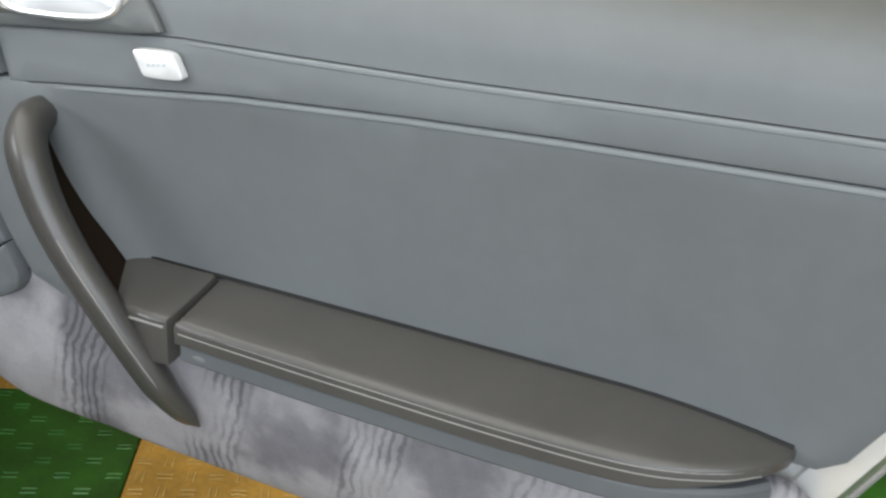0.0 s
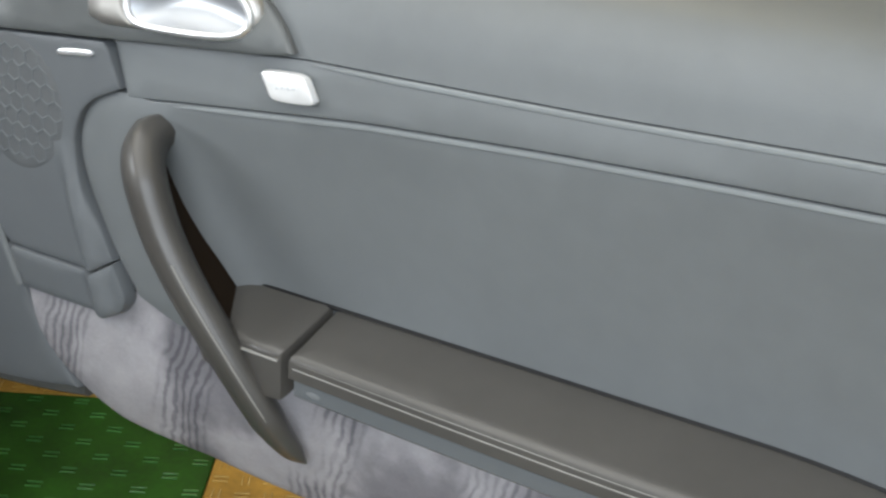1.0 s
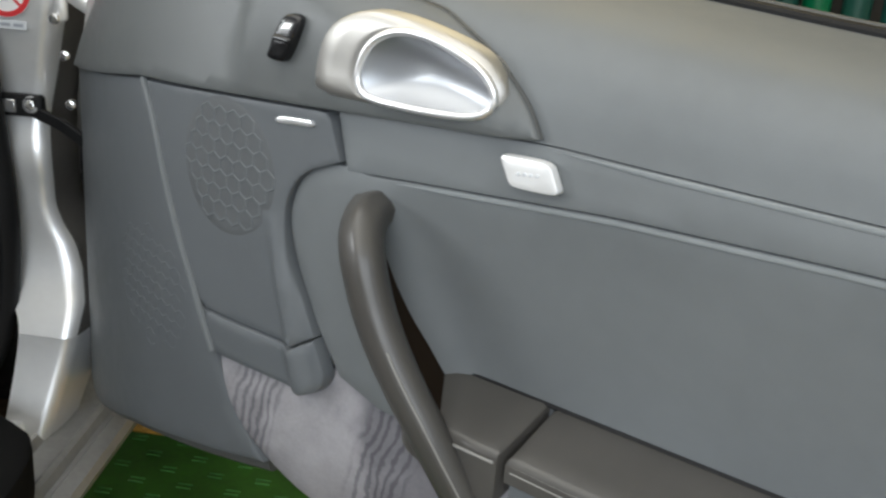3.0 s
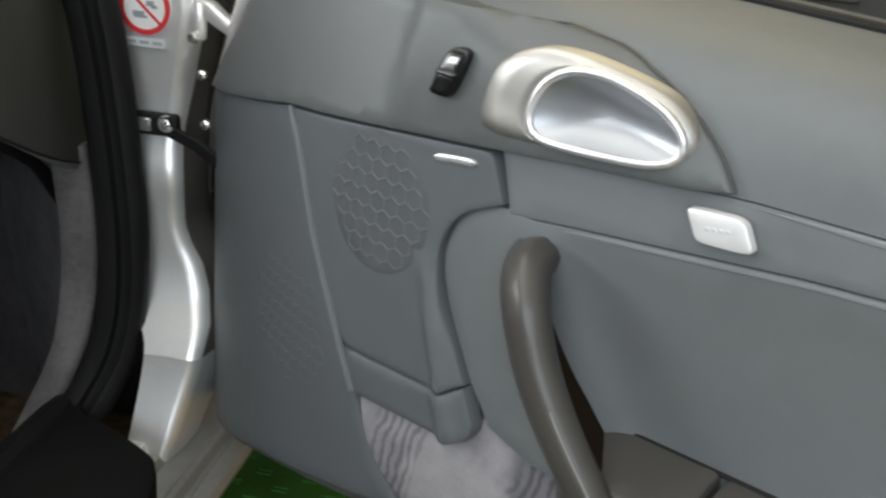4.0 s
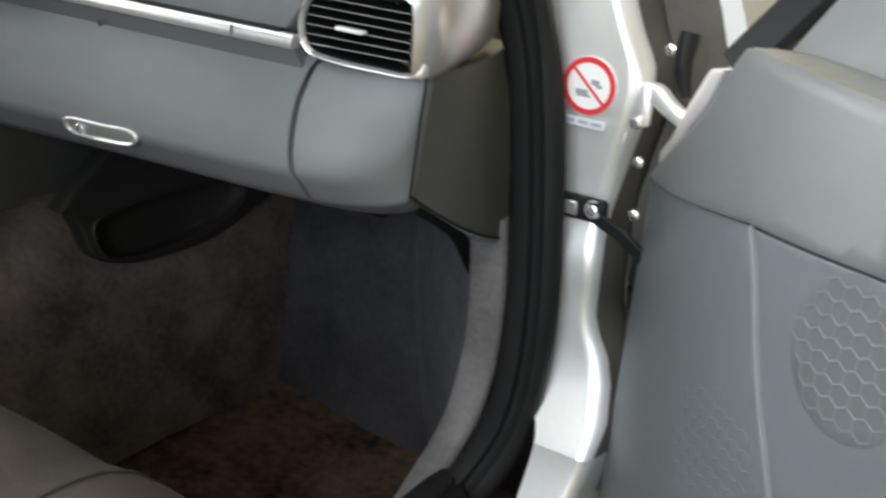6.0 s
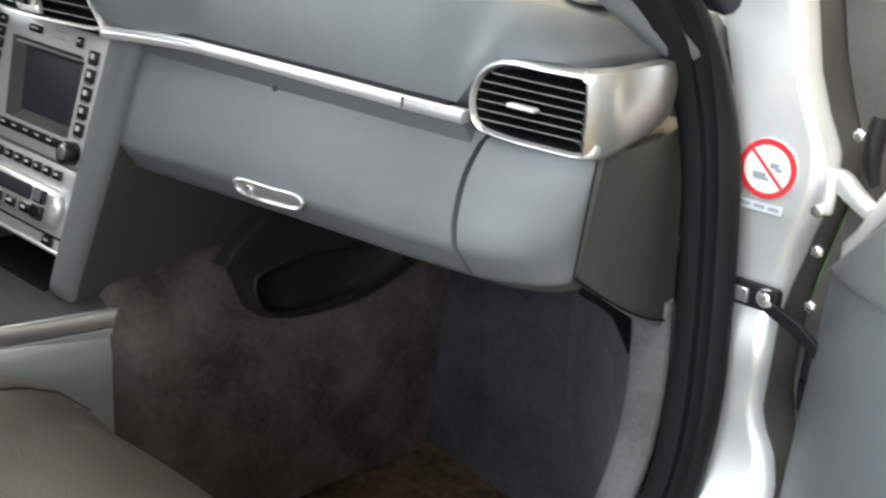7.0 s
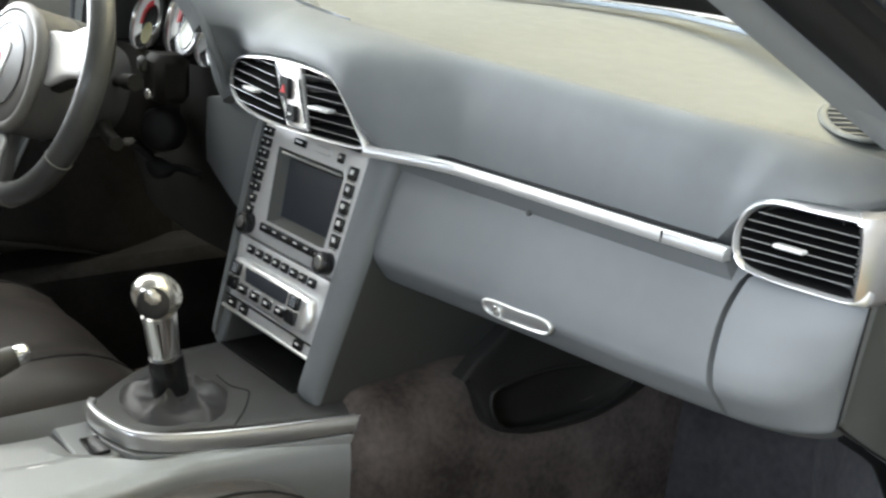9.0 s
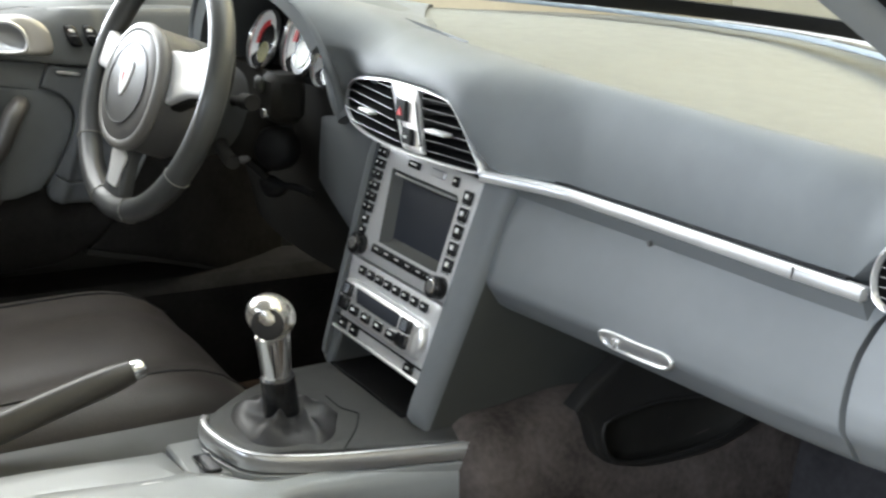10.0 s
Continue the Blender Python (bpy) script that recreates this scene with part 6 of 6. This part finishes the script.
# ---- body round the door opening ----
body = thing("car_body", (0.70, 0.3, 0.2), "silver car body round the open door", "car body")
OX = ((0.20, 0.752), (0.29, 0.752), (0.352, 0.752), (0.398, 0.766), (0.43, 0.764), (0.455, 0.757), (0.475, 0.745), (0.495, 0.738), (0.574, 0.736), (0.60, 0.739), (0.634, 0.745), (0.66, 0.749), (0.69, 0.755), (0.715, 0.760), (0.74, 0.7565), (0.768, 0.741), (0.80, 0.727), (0.90, 0.700))
ox = lambda z: float(np.interp(z, [q[0] for q in OX], [q[1] for q in OX]))


PILLAR = curve([(0.240, 0.366), (0.246, 0.378), (0.262, 0.402), (0.276, 0.425), (0.284, 0.46), (0.283, 0.51), (0.278, 0.54), (0.280, 0.562), (0.290, 0.588), (0.295, 0.615), (0.291, 0.65), (0.285, 0.69), (0.283, 0.73), (0.283, 0.92)], 90)


def pillar(z, k):
    x0 = 0.672 - 0.05 * max(0, (z - 0.75) / 0.15) + 0.03 * min(1.0, max(0.0, (0.46 - z) / 0.08))
    x = x0 + (ox(z) - x0) * min(1, k / 0.8)
    e = max(0, (k - 0.72) / 0.28)
    y = float(np.interp(z, PILLAR[:, 1], PILLAR[:, 0]))
    up_ = min(1.0, max(0.0, (z - 0.60) / 0.05))
    return V3(x + (0.010 - 0.005 * up_) * e + 0.4 * (0.283 - y), y + 0.05 * e ** (1.5 - 0.3 * up_) + 0.02 * up_ * e, z)


part("hinge_pillar", solid(pillar, np.linspace(0.368, 0.90, 70), np.linspace(0, 0.83, 14), (0, 0.03, 0)), PAINT, body, "silver hinge pillar", smooth=60)
part("pillar_return", solid(pillar, np.linspace(0.368, 0.90, 70), np.linspace(0.82, 1, 6), (-0.004, 0.02, 0)), JAMB, body, "return of the hinge pillar, greyed by painted shade", smooth=60)


def pillar_foot(z, k):
    p = pillar(0.368, k)
    d_ = max(0.0, (0.368 - z) / 0.12)
    return V3(0.69 + (p[0] - 0.69) * (1 - 0.28 * d_), p[1] - 0.045 * d_**1.4, z)


part("pillar_foot", solid(pillar_foot, np.linspace(0.3676, 0.235, 14), np.linspace(0, 1, 16), (0, 0.03, 0)), PAINT, body, "silver foot of the pillar above the sill", smooth=60)
part("sill", sweep([V3(0, y, 0) for y in (-1.1, -0.7, -0.3, 0.1, 0.17, 0.205)], [(0.640, 0.290), (0.735, 0.285), (0.745, 0.255), (0.745, 0.12), (0.64, 0.12)], up=(0, 0, 1)), PAINT, body, "silver door sill", smooth=30)
SO = ((0.7455, 0.272), (0.750, 0.271), (0.755, 0.262), (0.776, 0.258), (0.781, 0.262), (0.786, 0.259), (0.789, 0.248), (0.793, 0.247), (0.798, 0.252), (0.812, 0.247), (0.816, 0.238), (0.812, 0.226), (0.795, 0.205), (0.770, 0.185), (0.7455, 0.175))
part("outer_sill", sweep([V3(0, y, 0) for y in (-1.1, -0.7, -0.3, 0.1, 0.25, 0.48)], SO, up=(0, 0, 1)), SILLSHADE, body, "stepped silver outer sill, darkened by painted shade", smooth=30)
part("sill_plate", drape(line([(0.662, 0.196), (0.700, 0.183), (0.745, 0.164), (0.776, 0.146), (0.793, 0.110), (0.800, 0.068), (0.800, -1.0), (0.655, -1.0)], 60), lambda a, b, h: V3(a, b, 0.318 + 0.016 * (0.73 - a) / 0.06 * 0.3 + h), 0.05, 0.008, 0.02), MATTEBLACK, body, "black plastic sill plate")
trim_line = curve([(0.648, 0.224, 0.316), (0.644, 0.208, 0.320), (0.643, 0.18, 0.320), (0.643, 0.05, 0.319), (0.643, -0.3, 0.318), (0.643, -0.95, 0.318)], 60)
part("sill_trim", sweep(trim_line, [(-0.013, -0.12), (-0.022, -0.006), (-0.016, 0.001), (-0.004, 0.002), (-0.002, 0.000), (0.001, 0.002), (0.009, 0.001), (0.013, -0.005), (0.013, -0.03)], scale=[min(1.0, 0.45 + 0.25 * i) for i in range(60)]), BLACK, body, "black ribbed plastic sill trim", smooth=40)
seal_c = curve([(0.51, -0.22, 1.10), (0.575, -0.02, 0.99), (0.620, 0.135, 0.897), (0.640, 0.215, 0.83), (0.655, 0.25, 0.765), (0.670, 0.256, 0.70), (0.683, 0.258, 0.60), (0.691, 0.258, 0.50), (0.690, 0.255, 0.42), (0.682, 0.245, 0.36), (0.668, 0.225, 0.318), (0.660, 0.18, 0.295), (0.657, 0.08, 0.288), (0.655, -0.2, 0.288), (0.655, -0.9, 0.29)], 120)
sn = [V3(0.25, -1, 0.0) if q[2] > 0.42 and q[2] < 0.8 else (V3(0.3, -0.6, 0.7) if q[2] <= 0.42 else V3(0.8, -0.5, 0.4)) for q in seal_c]
for _ in range(12):
    sn = [sn[max(i - 1, 0)] + sn[i] + sn[min(i + 1, len(sn) - 1)] for i in range(len(sn))]
    sn = [q / np.linalg.norm(q) for q in sn]
part("door_seal", sweep(seal_c, [(-0.024, -0.008), (0.024, -0.008), (0.025, 0.002), (0.018, 0.010), (0.006, 0.012), (0.002, 0.005), (-0.004, 0.006), (-0.010, 0.014), (-0.019, 0.012), (-0.025, 0.002)], up=np.array(sn)), BLACK, body, "black ribbed rubber door seal", smooth=50)
ap = curve([(0.650, 0.30, 0.83), (0.60, 0.17, 0.925), (0.555, 0.03, 1.005), (0.48, -0.19, 1.11)], 24)
trim_in = lambda s_: V3(0.628, 0.228, 0.795) + V3(-0.15, -0.7, 0.4) * s_
trim_out = lambda s_: V3(0.645, 0.215, 0.805) + (V3(0.593, 0.07, 0.925) - V3(0.645, 0.215, 0.805)) * s_ / 0.2 if s_ < 0.2 else V3(0.593, 0.07, 0.925) + V3(-0.27, -0.7, 0.65) * (s_ - 0.2)
part("pillar_trim", solid(lambda s_, k: trim_in(s_) * (1 - k) + trim_out(s_) * k + V3(0.1, -0.5, -0.2) * 0.012 * math.sin(math.pi * k), np.linspace(0, 0.55, 16), np.linspace(0, 1, 7), (0.01, 0.02, 0.0)), GLOVE, body, "grey windscreen pillar trim", smooth=60)
part("rear_bulkhead", solid(lambda x, k: V3(x, -1.2 - 0.3 * k, 0.2 + 0.9 * k), np.linspace(-0.68, 0.62, 6), np.linspace(0, 1, 4), (0, -0.03, 0)), DARKPLASTIC, body)
part("far_sill", cbox((-0.74, -0.45, 0.26), XYZ, (0.07, 1.0, 0.13), 0.02), FARSHADE, body)
part("far_side_wall", solid(lambda y, k: V3(-0.86 + 0.02 * k, y, 0.2 + 0.6 * k), np.linspace(-1.4, 0.5, 6), np.linspace(0, 1, 3), (-0.03, 0, 0)), DARKPLASTIC, body)
part("windscreen_pillar", sweep([q + V3(-0.004, 0.028, 0.004) for q in ap], ring(0.040, 0.026, 16), up=(0.5, -0.3, 0.8), scale=[min(1, 0.35 + 0.3 * i) for i in range(24)]), BLUEBLACK, body, "blue-black windscreen pillar cover", smooth=70)
part("outer_pillar", sweep([q + V3(0.053, 0.045, 0.0) for q in ap], box_profile(0.018, 0.016, 0.008), up=(0.5, -0.3, 0.8)), PAINT, body, "silver outer edge of the windscreen pillar")
wsg = lambda x, k: V3(x * (1 - 0.16 * k), glass_y(x) + 0.045 - 0.62 * k, 0.885 + 0.40 * k)
ws = part("windscreen", solid(wsg, np.linspace(-0.60, 0.60, 20), np.linspace(0, 1, 6), (0, 0.003, 0.004)), GLASS, body, "clear windscreen glass", smooth=60)
ws.visible_shadow = False
# Roof out of view, added to keep overhead lamp light off the cabin
roof_fn = lambda x, k: wsg(x, 1.0) + V3(0, -1.15 * k, 0.03 * math.sin(math.pi * min(1.0, k * 1.2)) - 0.16 * k ** 2.5 - 0.07 * (x / 0.6) ** 4)
part("roof", solid(roof_fn, np.linspace(-0.66, 0.66, 16), np.linspace(0, 1, 12), (0, 0, 0.02)), PAINT, body, "unseen silver roof panel, added to shade the cabin", smooth=60)
# Lining made pale so that it bounces light onto the dash
part("roof_lining", solid(lambda x, k: roof_fn(x * 0.96, k) - V3(0, 0, 0.012), np.linspace(-0.66, 0.66, 12), np.linspace(0.02, 0.98, 10), (0, 0, -0.012)), HEADLINER, body, "unseen pale grey roof lining, added to bounce light", smooth=60)
part("windscreen_border", solid(lambda x, k: wsg(x, 0.055 * k) + V3(0, -0.004, 0), np.linspace(-0.60, 0.60, 20), np.linspace(0, 1, 2), (0, 0.002, 0.002)), BLACK, body)
part("bonnet", solid(lambda x, k: V3(x, glass_y(x * 0.8) + 0.10 + 1.1 * k, 0.885 - 0.03 * k - 0.28 * k * k - 0.10 * (x / 0.7) ** 2), np.linspace(-0.72, 0.72, 16), np.linspace(0, 1, 10), (0, 0, -0.02)), PAINT, body, "silver bonnet", smooth=60)
part("wing", solid(lambda y, k: V3(0.785 + 0.10 * math.sin(k * 1.57) * (1 - 0.1 * y), y, 0.84 - 0.50 * k**1.5 + 0.06 * math.sin(2 * (y - 0.3))), np.linspace(0.335, 1.5, 14), np.linspace(0, 1, 10), (-0.02, 0, 0)), PAINT, body, "silver front wing", smooth=60)
part("hinge_recess", solid(lambda z, k: V3(ox(z) + 0.008 + 0.06 * k, 0.345 - 0.01 * k, z), np.linspace(0.3, 0.86, 14), (0, 1), (0, 0.02, 0)), JAMB, body, "inner side of the hinge gap, greyed by painted shade")
hg = part("door_hinge", sweep(curve([(0.757, 0.294, 0.7165), (0.770, 0.286, 0.7190), (0.786, 0.279, 0.7115), (0.801, 0.276, 0.7035)], 12), box_profile(0.008, 0.0085, 0.003), scale=[np.interp(q, (0, 0.4, 1), (1.1, 1.0, 0.8)) for q in np.linspace(0, 1, 12)]), PAINT, body, "silver painted door hinge", smooth=50)
part("hinge_pin", sweep([V3(0.7625, 0.283, z) for z in (0.690, 0.692, 0.724, 0.726)], ring(0.0066, 0.0066, 16), up=(0, 1, 0), scale=[0.8, 1, 1, 0.8]), PAINT, hg, smooth=50)
part("hinge_bolt", disc((0.7595, 0.277, 0.6925), (-0.2, -1, 0.1), 0.0055, 0.005, 6), CHROME, hg)
part("cable_sleeve", sweep(curve([(0.789, 0.292, 0.775), (0.788, 0.288, 0.755), (0.790, 0.285, 0.738), (0.797, 0.284, 0.722)], 16), ring(0.0085, 0.010, 12), scale=[np.interp(q, (0, 0.1, 0.6, 1), (0.9, 1.0, 0.95, 0.45)) for q in np.linspace(0, 1, 16)]), BLACK, body, "black rubber cable sleeve by the hinge", smooth=60)
for bx_, by_, bz_ in ((0.772, 0.30, 0.757), (0.762, 0.290, 0.655), (0.766, 0.290, 0.606)):
    part("body_bolt", disc((bx_, by_, bz_), (0.1, -1, 0), 0.0055, 0.006, 6), CHROME, body)
ck = part("check_strap", cbox((0.720, 0.277, 0.6035), [V3(0.98, -0.12, 0.06), V3(0.12, 1, 0), V3(-0.06, 0, 1)], (0.025, 0.006, 0.011), 0.003), BLACK, body, "black door check strap")
part("strap_plate", cbox((0.7095, 0.2715, 0.6030), [V3(0.98, -0.12, 0.06), V3(0.12, 1, 0), V3(-0.06, 0, 1)], (0.0075, 0.002, 0.0065), 0.001), SATINDARK, ck)
part("strap_arm", sweep([V3(0.735, 0.272, 0.600), V3(0.765, 0.268, 0.590), V3(0.79, 0.262, 0.578)], box_profile(0.003, 0.006, 0.001)), BLACK, ck)
part("strap_washer", disc((0.733, 0.271, 0.6065), (0, -1, 0.2), 0.0085, 0.002, 20), SATINDARK, ck)
part("strap_bolt", disc((0.733, 0.2685, 0.6065), (0, -1, 0.2), 0.0055, 0.003, 6), CHROME, ck)
part("wiring_sleeve", tube(curve([(0.772, 0.32, 0.56), (0.774, 0.312, 0.53), (0.774, 0.318, 0.50)], 14), 0.012, 10), BLACK, body)



def wheel(x, y, sg):
    w_ = part("wheel", rings([[V3(x + sg * h, y + r * math.cos(a), GROUND + 0.30 + r * math.sin(a)) for a in np.linspace(0, 2 * math.pi, 41)[:-1]] for r, h in ((0.21, -0.09), (0.285, -0.10), (0.30, -0.08), (0.30, 0.08), (0.285, 0.10), (0.21, 0.09))]), BLACK, body, "black road tyre", smooth=50)
    part("rim", rings([[V3(x + sg * h, y + r * math.cos(a), GROUND + 0.30 + r * math.sin(a)) for a in np.linspace(0, 2 * math.pi, 41)[:-1]] for r, h in ((0.21, -0.07), (0.212, 0.085), (0.195, 0.085), (0.19, 0.02), (0.06, 0.03), (0.05, 0.05))]), SATIN, w_, smooth=50)


for y in (1.05, -1.35):
    wheel(0.74, y, 1)
    wheel(-0.74, y, -1)

# warning sticker
stk = thing("warning_sticker", (0.716, 0.28, 0.68), "round white warning sticker with a red prohibition ring", "sticker")
sc0 = V3(0.7075, 0.2815, 0.7145)
sp = lambda a, b, h=0.0: sc0 + V3(a, -h, b)
part("sticker_base", disc(sp(0, 0, -0.001), (0, -1, 0), 0.0265, 0.0016, 40, 0.02), WHITE, stk)
part("red_ring", sweep([sp(0.0235 * math.cos(k), 0.0235 * math.sin(k), 0.0008) for k in np.linspace(0, 2 * math.pi, 49)[:-1]], box_profile(0.0026, 0.0003, 0.0001), up=(0, -1, 0), closed=True), RED, stk)
part("red_bar", cbox(sp(0, 0, 0.0009), [V3(0.74, 0, -0.67), V3(0, 1, 0), V3(0.67, 0, 0.74)], (0.022, 0.0003, 0.0014), 0.0001), RED, stk)
for a, b, la, lb in ((-0.006, -0.006, 0.006, 0.0022), (-0.004, -0.009, 0.007, 0.0012), (0.006, 0.004, 0.004, 0.0025), (0.010, 0.001, 0.003, 0.0016)):
    part("pictogram", cbox(sp(a, b, 0.0007), XYZ, (la, 0.0002, lb), 0.0001), GREYPRINT, stk)
part("label_strip", cbox(sp(-0.002, -0.0335, -0.0003), XYZ, (0.022, 0.0005, 0.0042), 0.0002), PALEPRINT, stk)
for k in range(3):
    part("writing_bar", cbox(sp(-0.014 + 0.013 * k, -0.0335, 0.0003), XYZ, (0.005, 0.0002, 0.0016), 0.0001), GREYPRINT, stk)

# ---- workshop ----
gnd = tagged(part("ground", solid(lambda x, y: V3(x, y, GROUND - 0.012), (-30, 30), (-30, 30), (0, 0, -0.1)), CONCRETE, smooth=0), "grey concrete workshop floor", "floor", kind="structure")
tile_me = {}
TS = 0.40


def tile_mesh(colour):
    bits = [cbox((0, 0, -0.006), XYZ, (TS / 2 - 0.001, TS / 2 - 0.001, 0.006), 0.0015)]
    n = 12
    for i in range(n):
        for j in range(n):
            cx_, cy_ = (i + 0.5) / n * TS - TS / 2, (j + 0.5) / n * TS - TS / 2
            flat = (i + j) % 2 == 0
            if colour is GREEN and not flat:
                continue
            for sg in (-1, 1):
                h = (0.0105, 0.0016, 0.0016) if flat else (0.0016, 0.0105, 0.0016)
                bits.append(cbox((cx_ + (0 if flat else sg * 0.0045), cy_ + (sg * 0.0045 if flat else 0), 0.0008), XYZ, h, 0.001))
    return join(*bits)


def tread(me, bar):
    """Worn, shinier tread bars on a tile, highlights partly in their colour."""
    me.materials.append(bar)
    for q in me.polygons:
        if q.center.z > 0.0004:
            q.material_index = 1


for i in range(-2, 5):
    for j in range(-4, 5):
        x, y = 1.06 + TS * (i - 0.5), 0.60 + TS * (j + 0.5)
        colour = YELLOW if (j == 0 or i in (1, 4)) else GREEN
        if colour.name not in tile_me:
            first = part("floor_tile", tile_mesh(colour), colour, gnd, smooth=30)
            tile_me[colour.name] = first.data
            tread(first.data, GREENBAR if colour is GREEN else YELLOWBAR)
        else:
            first = new("floor_tile", tile_me[colour.name])
            first.parent = gnd
        first.location = (x, y, GROUND)

for nm, c, h in (("wall_north", (0, 6.0, 1.5), (5, 0.1, 1.55)), ("wall_east", (5.0, 1.0, 1.5), (0.1, 5.0, 1.55)), ("wall_west", (-5.0, 1.0, 1.5), (0.1, 5.0, 1.55))):
    tagged(part(nm, cbox(c, XYZ, h, 0.01), WALLPAINT, smooth=0), "pale painted workshop wall", "wall", kind="structure")
tagged(part("wall_south", join(cbox((-3.2, -4.1, 1.5), XYZ, (1.8, 0.1, 1.55), 0.01), cbox((4.75, -4.1, 1.5), XYZ, (0.25, 0.1, 1.55), 0.01)), WALLPAINT, smooth=0), "pale painted wall beside the open gate", "wall", kind="structure")
tagged(part("ceiling", cbox((0, 1.3, 2.95), XYZ, (5.1, 4.8, 0.1), 0.01), CREAM, smooth=0), "cream painted workshop ceiling", "ceiling", kind="structure")


def shelf_unit(x, y, wide, label):
    s = thing("storage_rack", (x, y, 0), label, "storage rack")
    for sx in (-1, 1):
        for sy in (-1, 1):
            part("post", cbox((x + sx * wide / 2, y + sy * 0.2, 0.8), XYZ, (0.02, 0.02, 0.8), 0.004), RACKGREEN, s)
    for z in (0.25, 0.75, 1.25, 1.58):
        part("shelf", cbox((x, y, z), XYZ, (wide / 2, 0.22, 0.015), 0.004), RACKGREY, s)
    return s


shelf_unit(1.15, 2.75, 1.5, "green steel rack with bins and papers on its shelves")
for k, (x, w_, h_, m) in enumerate(((0.62, 0.06, 0.11, WHITE), (0.72, 0.05, 0.16, PURPLE), (0.80, 0.03, 0.14, CREAMBOX), (0.93, 0.05, 0.12, RED), (1.10, 0.10, 0.15, PALEPRINT), (1.28, 0.06, 0.13, PALEPRINT))):
    bx = thing("parcel", (x, 2.62, 0.265), "small box standing on a rack shelf", "box", "boxes on the rack")
    part("box_body", cbox((x, 2.62, 0.265 + h_), XYZ, (w_, 0.10, h_), 0.006), m, bx)
    part("box_lid", cbox((x, 2.62, 0.267 + 2 * h_), XYZ, (w_ + 0.003, 0.103, 0.006), 0.003), m, bx)
cab = thing("tool_cabinet", (1.55, 2.15, 0.03), "dark grey steel tool cabinet standing on the floor", "cabinet")
part("cabinet_body", cbox((1.50, 2.15, 0.46), XYZ, (0.24, 0.22, 0.43), 0.012), CABINET, cab)
for k in range(4):
    dr = part("drawer", cbox((1.50, 1.924, 0.16 + 0.19 * k), XYZ, (0.22, 0.012, 0.085), 0.006), CABINET, cab)
    part("drawer_handle", cbox((1.50, 1.905, 0.21 + 0.19 * k), XYZ, (0.12, 0.01, 0.008), 0.003), CABINET, dr)
part("label_plate", cbox((1.33, 1.908, 0.79), XYZ, (0.05, 0.004, 0.025), 0.002), BLACK, cab)
for k in range(3):
    part("letter_bar", cbox((1.33, 1.903, 0.778 + 0.011 * k), XYZ, (0.011, 0.002, 0.0022), 0.0005), WHITE, cab)
part("letter_stem", cbox((1.3205, 1.903, 0.789), XYZ, (0.0022, 0.002, 0.0132), 0.0005), WHITE, cab)
for x, m, lab in ((1.86, TEAL, "teal"), (1.95, GREENBOTTLE, "green"), (2.06, RACKGREEN, "dark green"), (2.17, TEAL, "teal")):
    cn = thing("gas_cylinder", (x, 2.45, 0.03), lab + " gas cylinder standing on the floor", "gas cylinder", "gas cylinders")
    part("cylinder_body", rings([[V3(x + r * math.cos(a), 2.45 + r * math.sin(a), z) for a in np.linspace(0, 2 * math.pi, 21)[:-1]] for r, z in ((0.036, 0.03), (0.04, 0.05), (0.04, 0.62), (0.03, 0.69), (0.012, 0.72))]), m, cn, smooth=50)
    part("valve", disc((x, 2.45, 0.72), (0, 0, 1), 0.012, 0.04, 10), SATIN, cn)
# Locker shape added as a backdrop for the dark behind the cylinders
lk = thing("locker_backdrop", (2.5, 2.95, 0.03), "dark locker-shaped backdrop added behind the cylinders", "locker")
part("locker_body", cbox((2.5, 2.95, 0.83), XYZ, (0.75, 0.22, 0.80), 0.012), CABINET, lk)
for k in range(3):
    ld = part("locker_door", cbox((2.0 + 0.5 * k, 2.722, 0.83), XYZ, (0.24, 0.010, 0.77), 0.005), CABINET, lk)
    part("locker_handle", cbox((2.19 + 0.5 * k, 2.705, 0.85), XYZ, (0.012, 0.010, 0.06), 0.004), BLACK, ld)
hoist = thing("hoist_arm", (2.28, 2.3, 0.03), "yellow steel hoist arm standing on the floor", "hoist")
part("arm", sweep([V3(2.42, 2.3, 0.03), V3(2.36, 2.3, 0.28), V3(2.16, 2.3, 0.51), V3(2.04, 2.3, 0.80)], box_profile(0.03, 0.03, 0.006), up=(0, 1, 0)), ORANGE, hoist)
part("hoist_foot", cbox((2.42, 2.3, 0.04), XYZ, (0.12, 0.12, 0.012), 0.004), ORANGE, hoist)
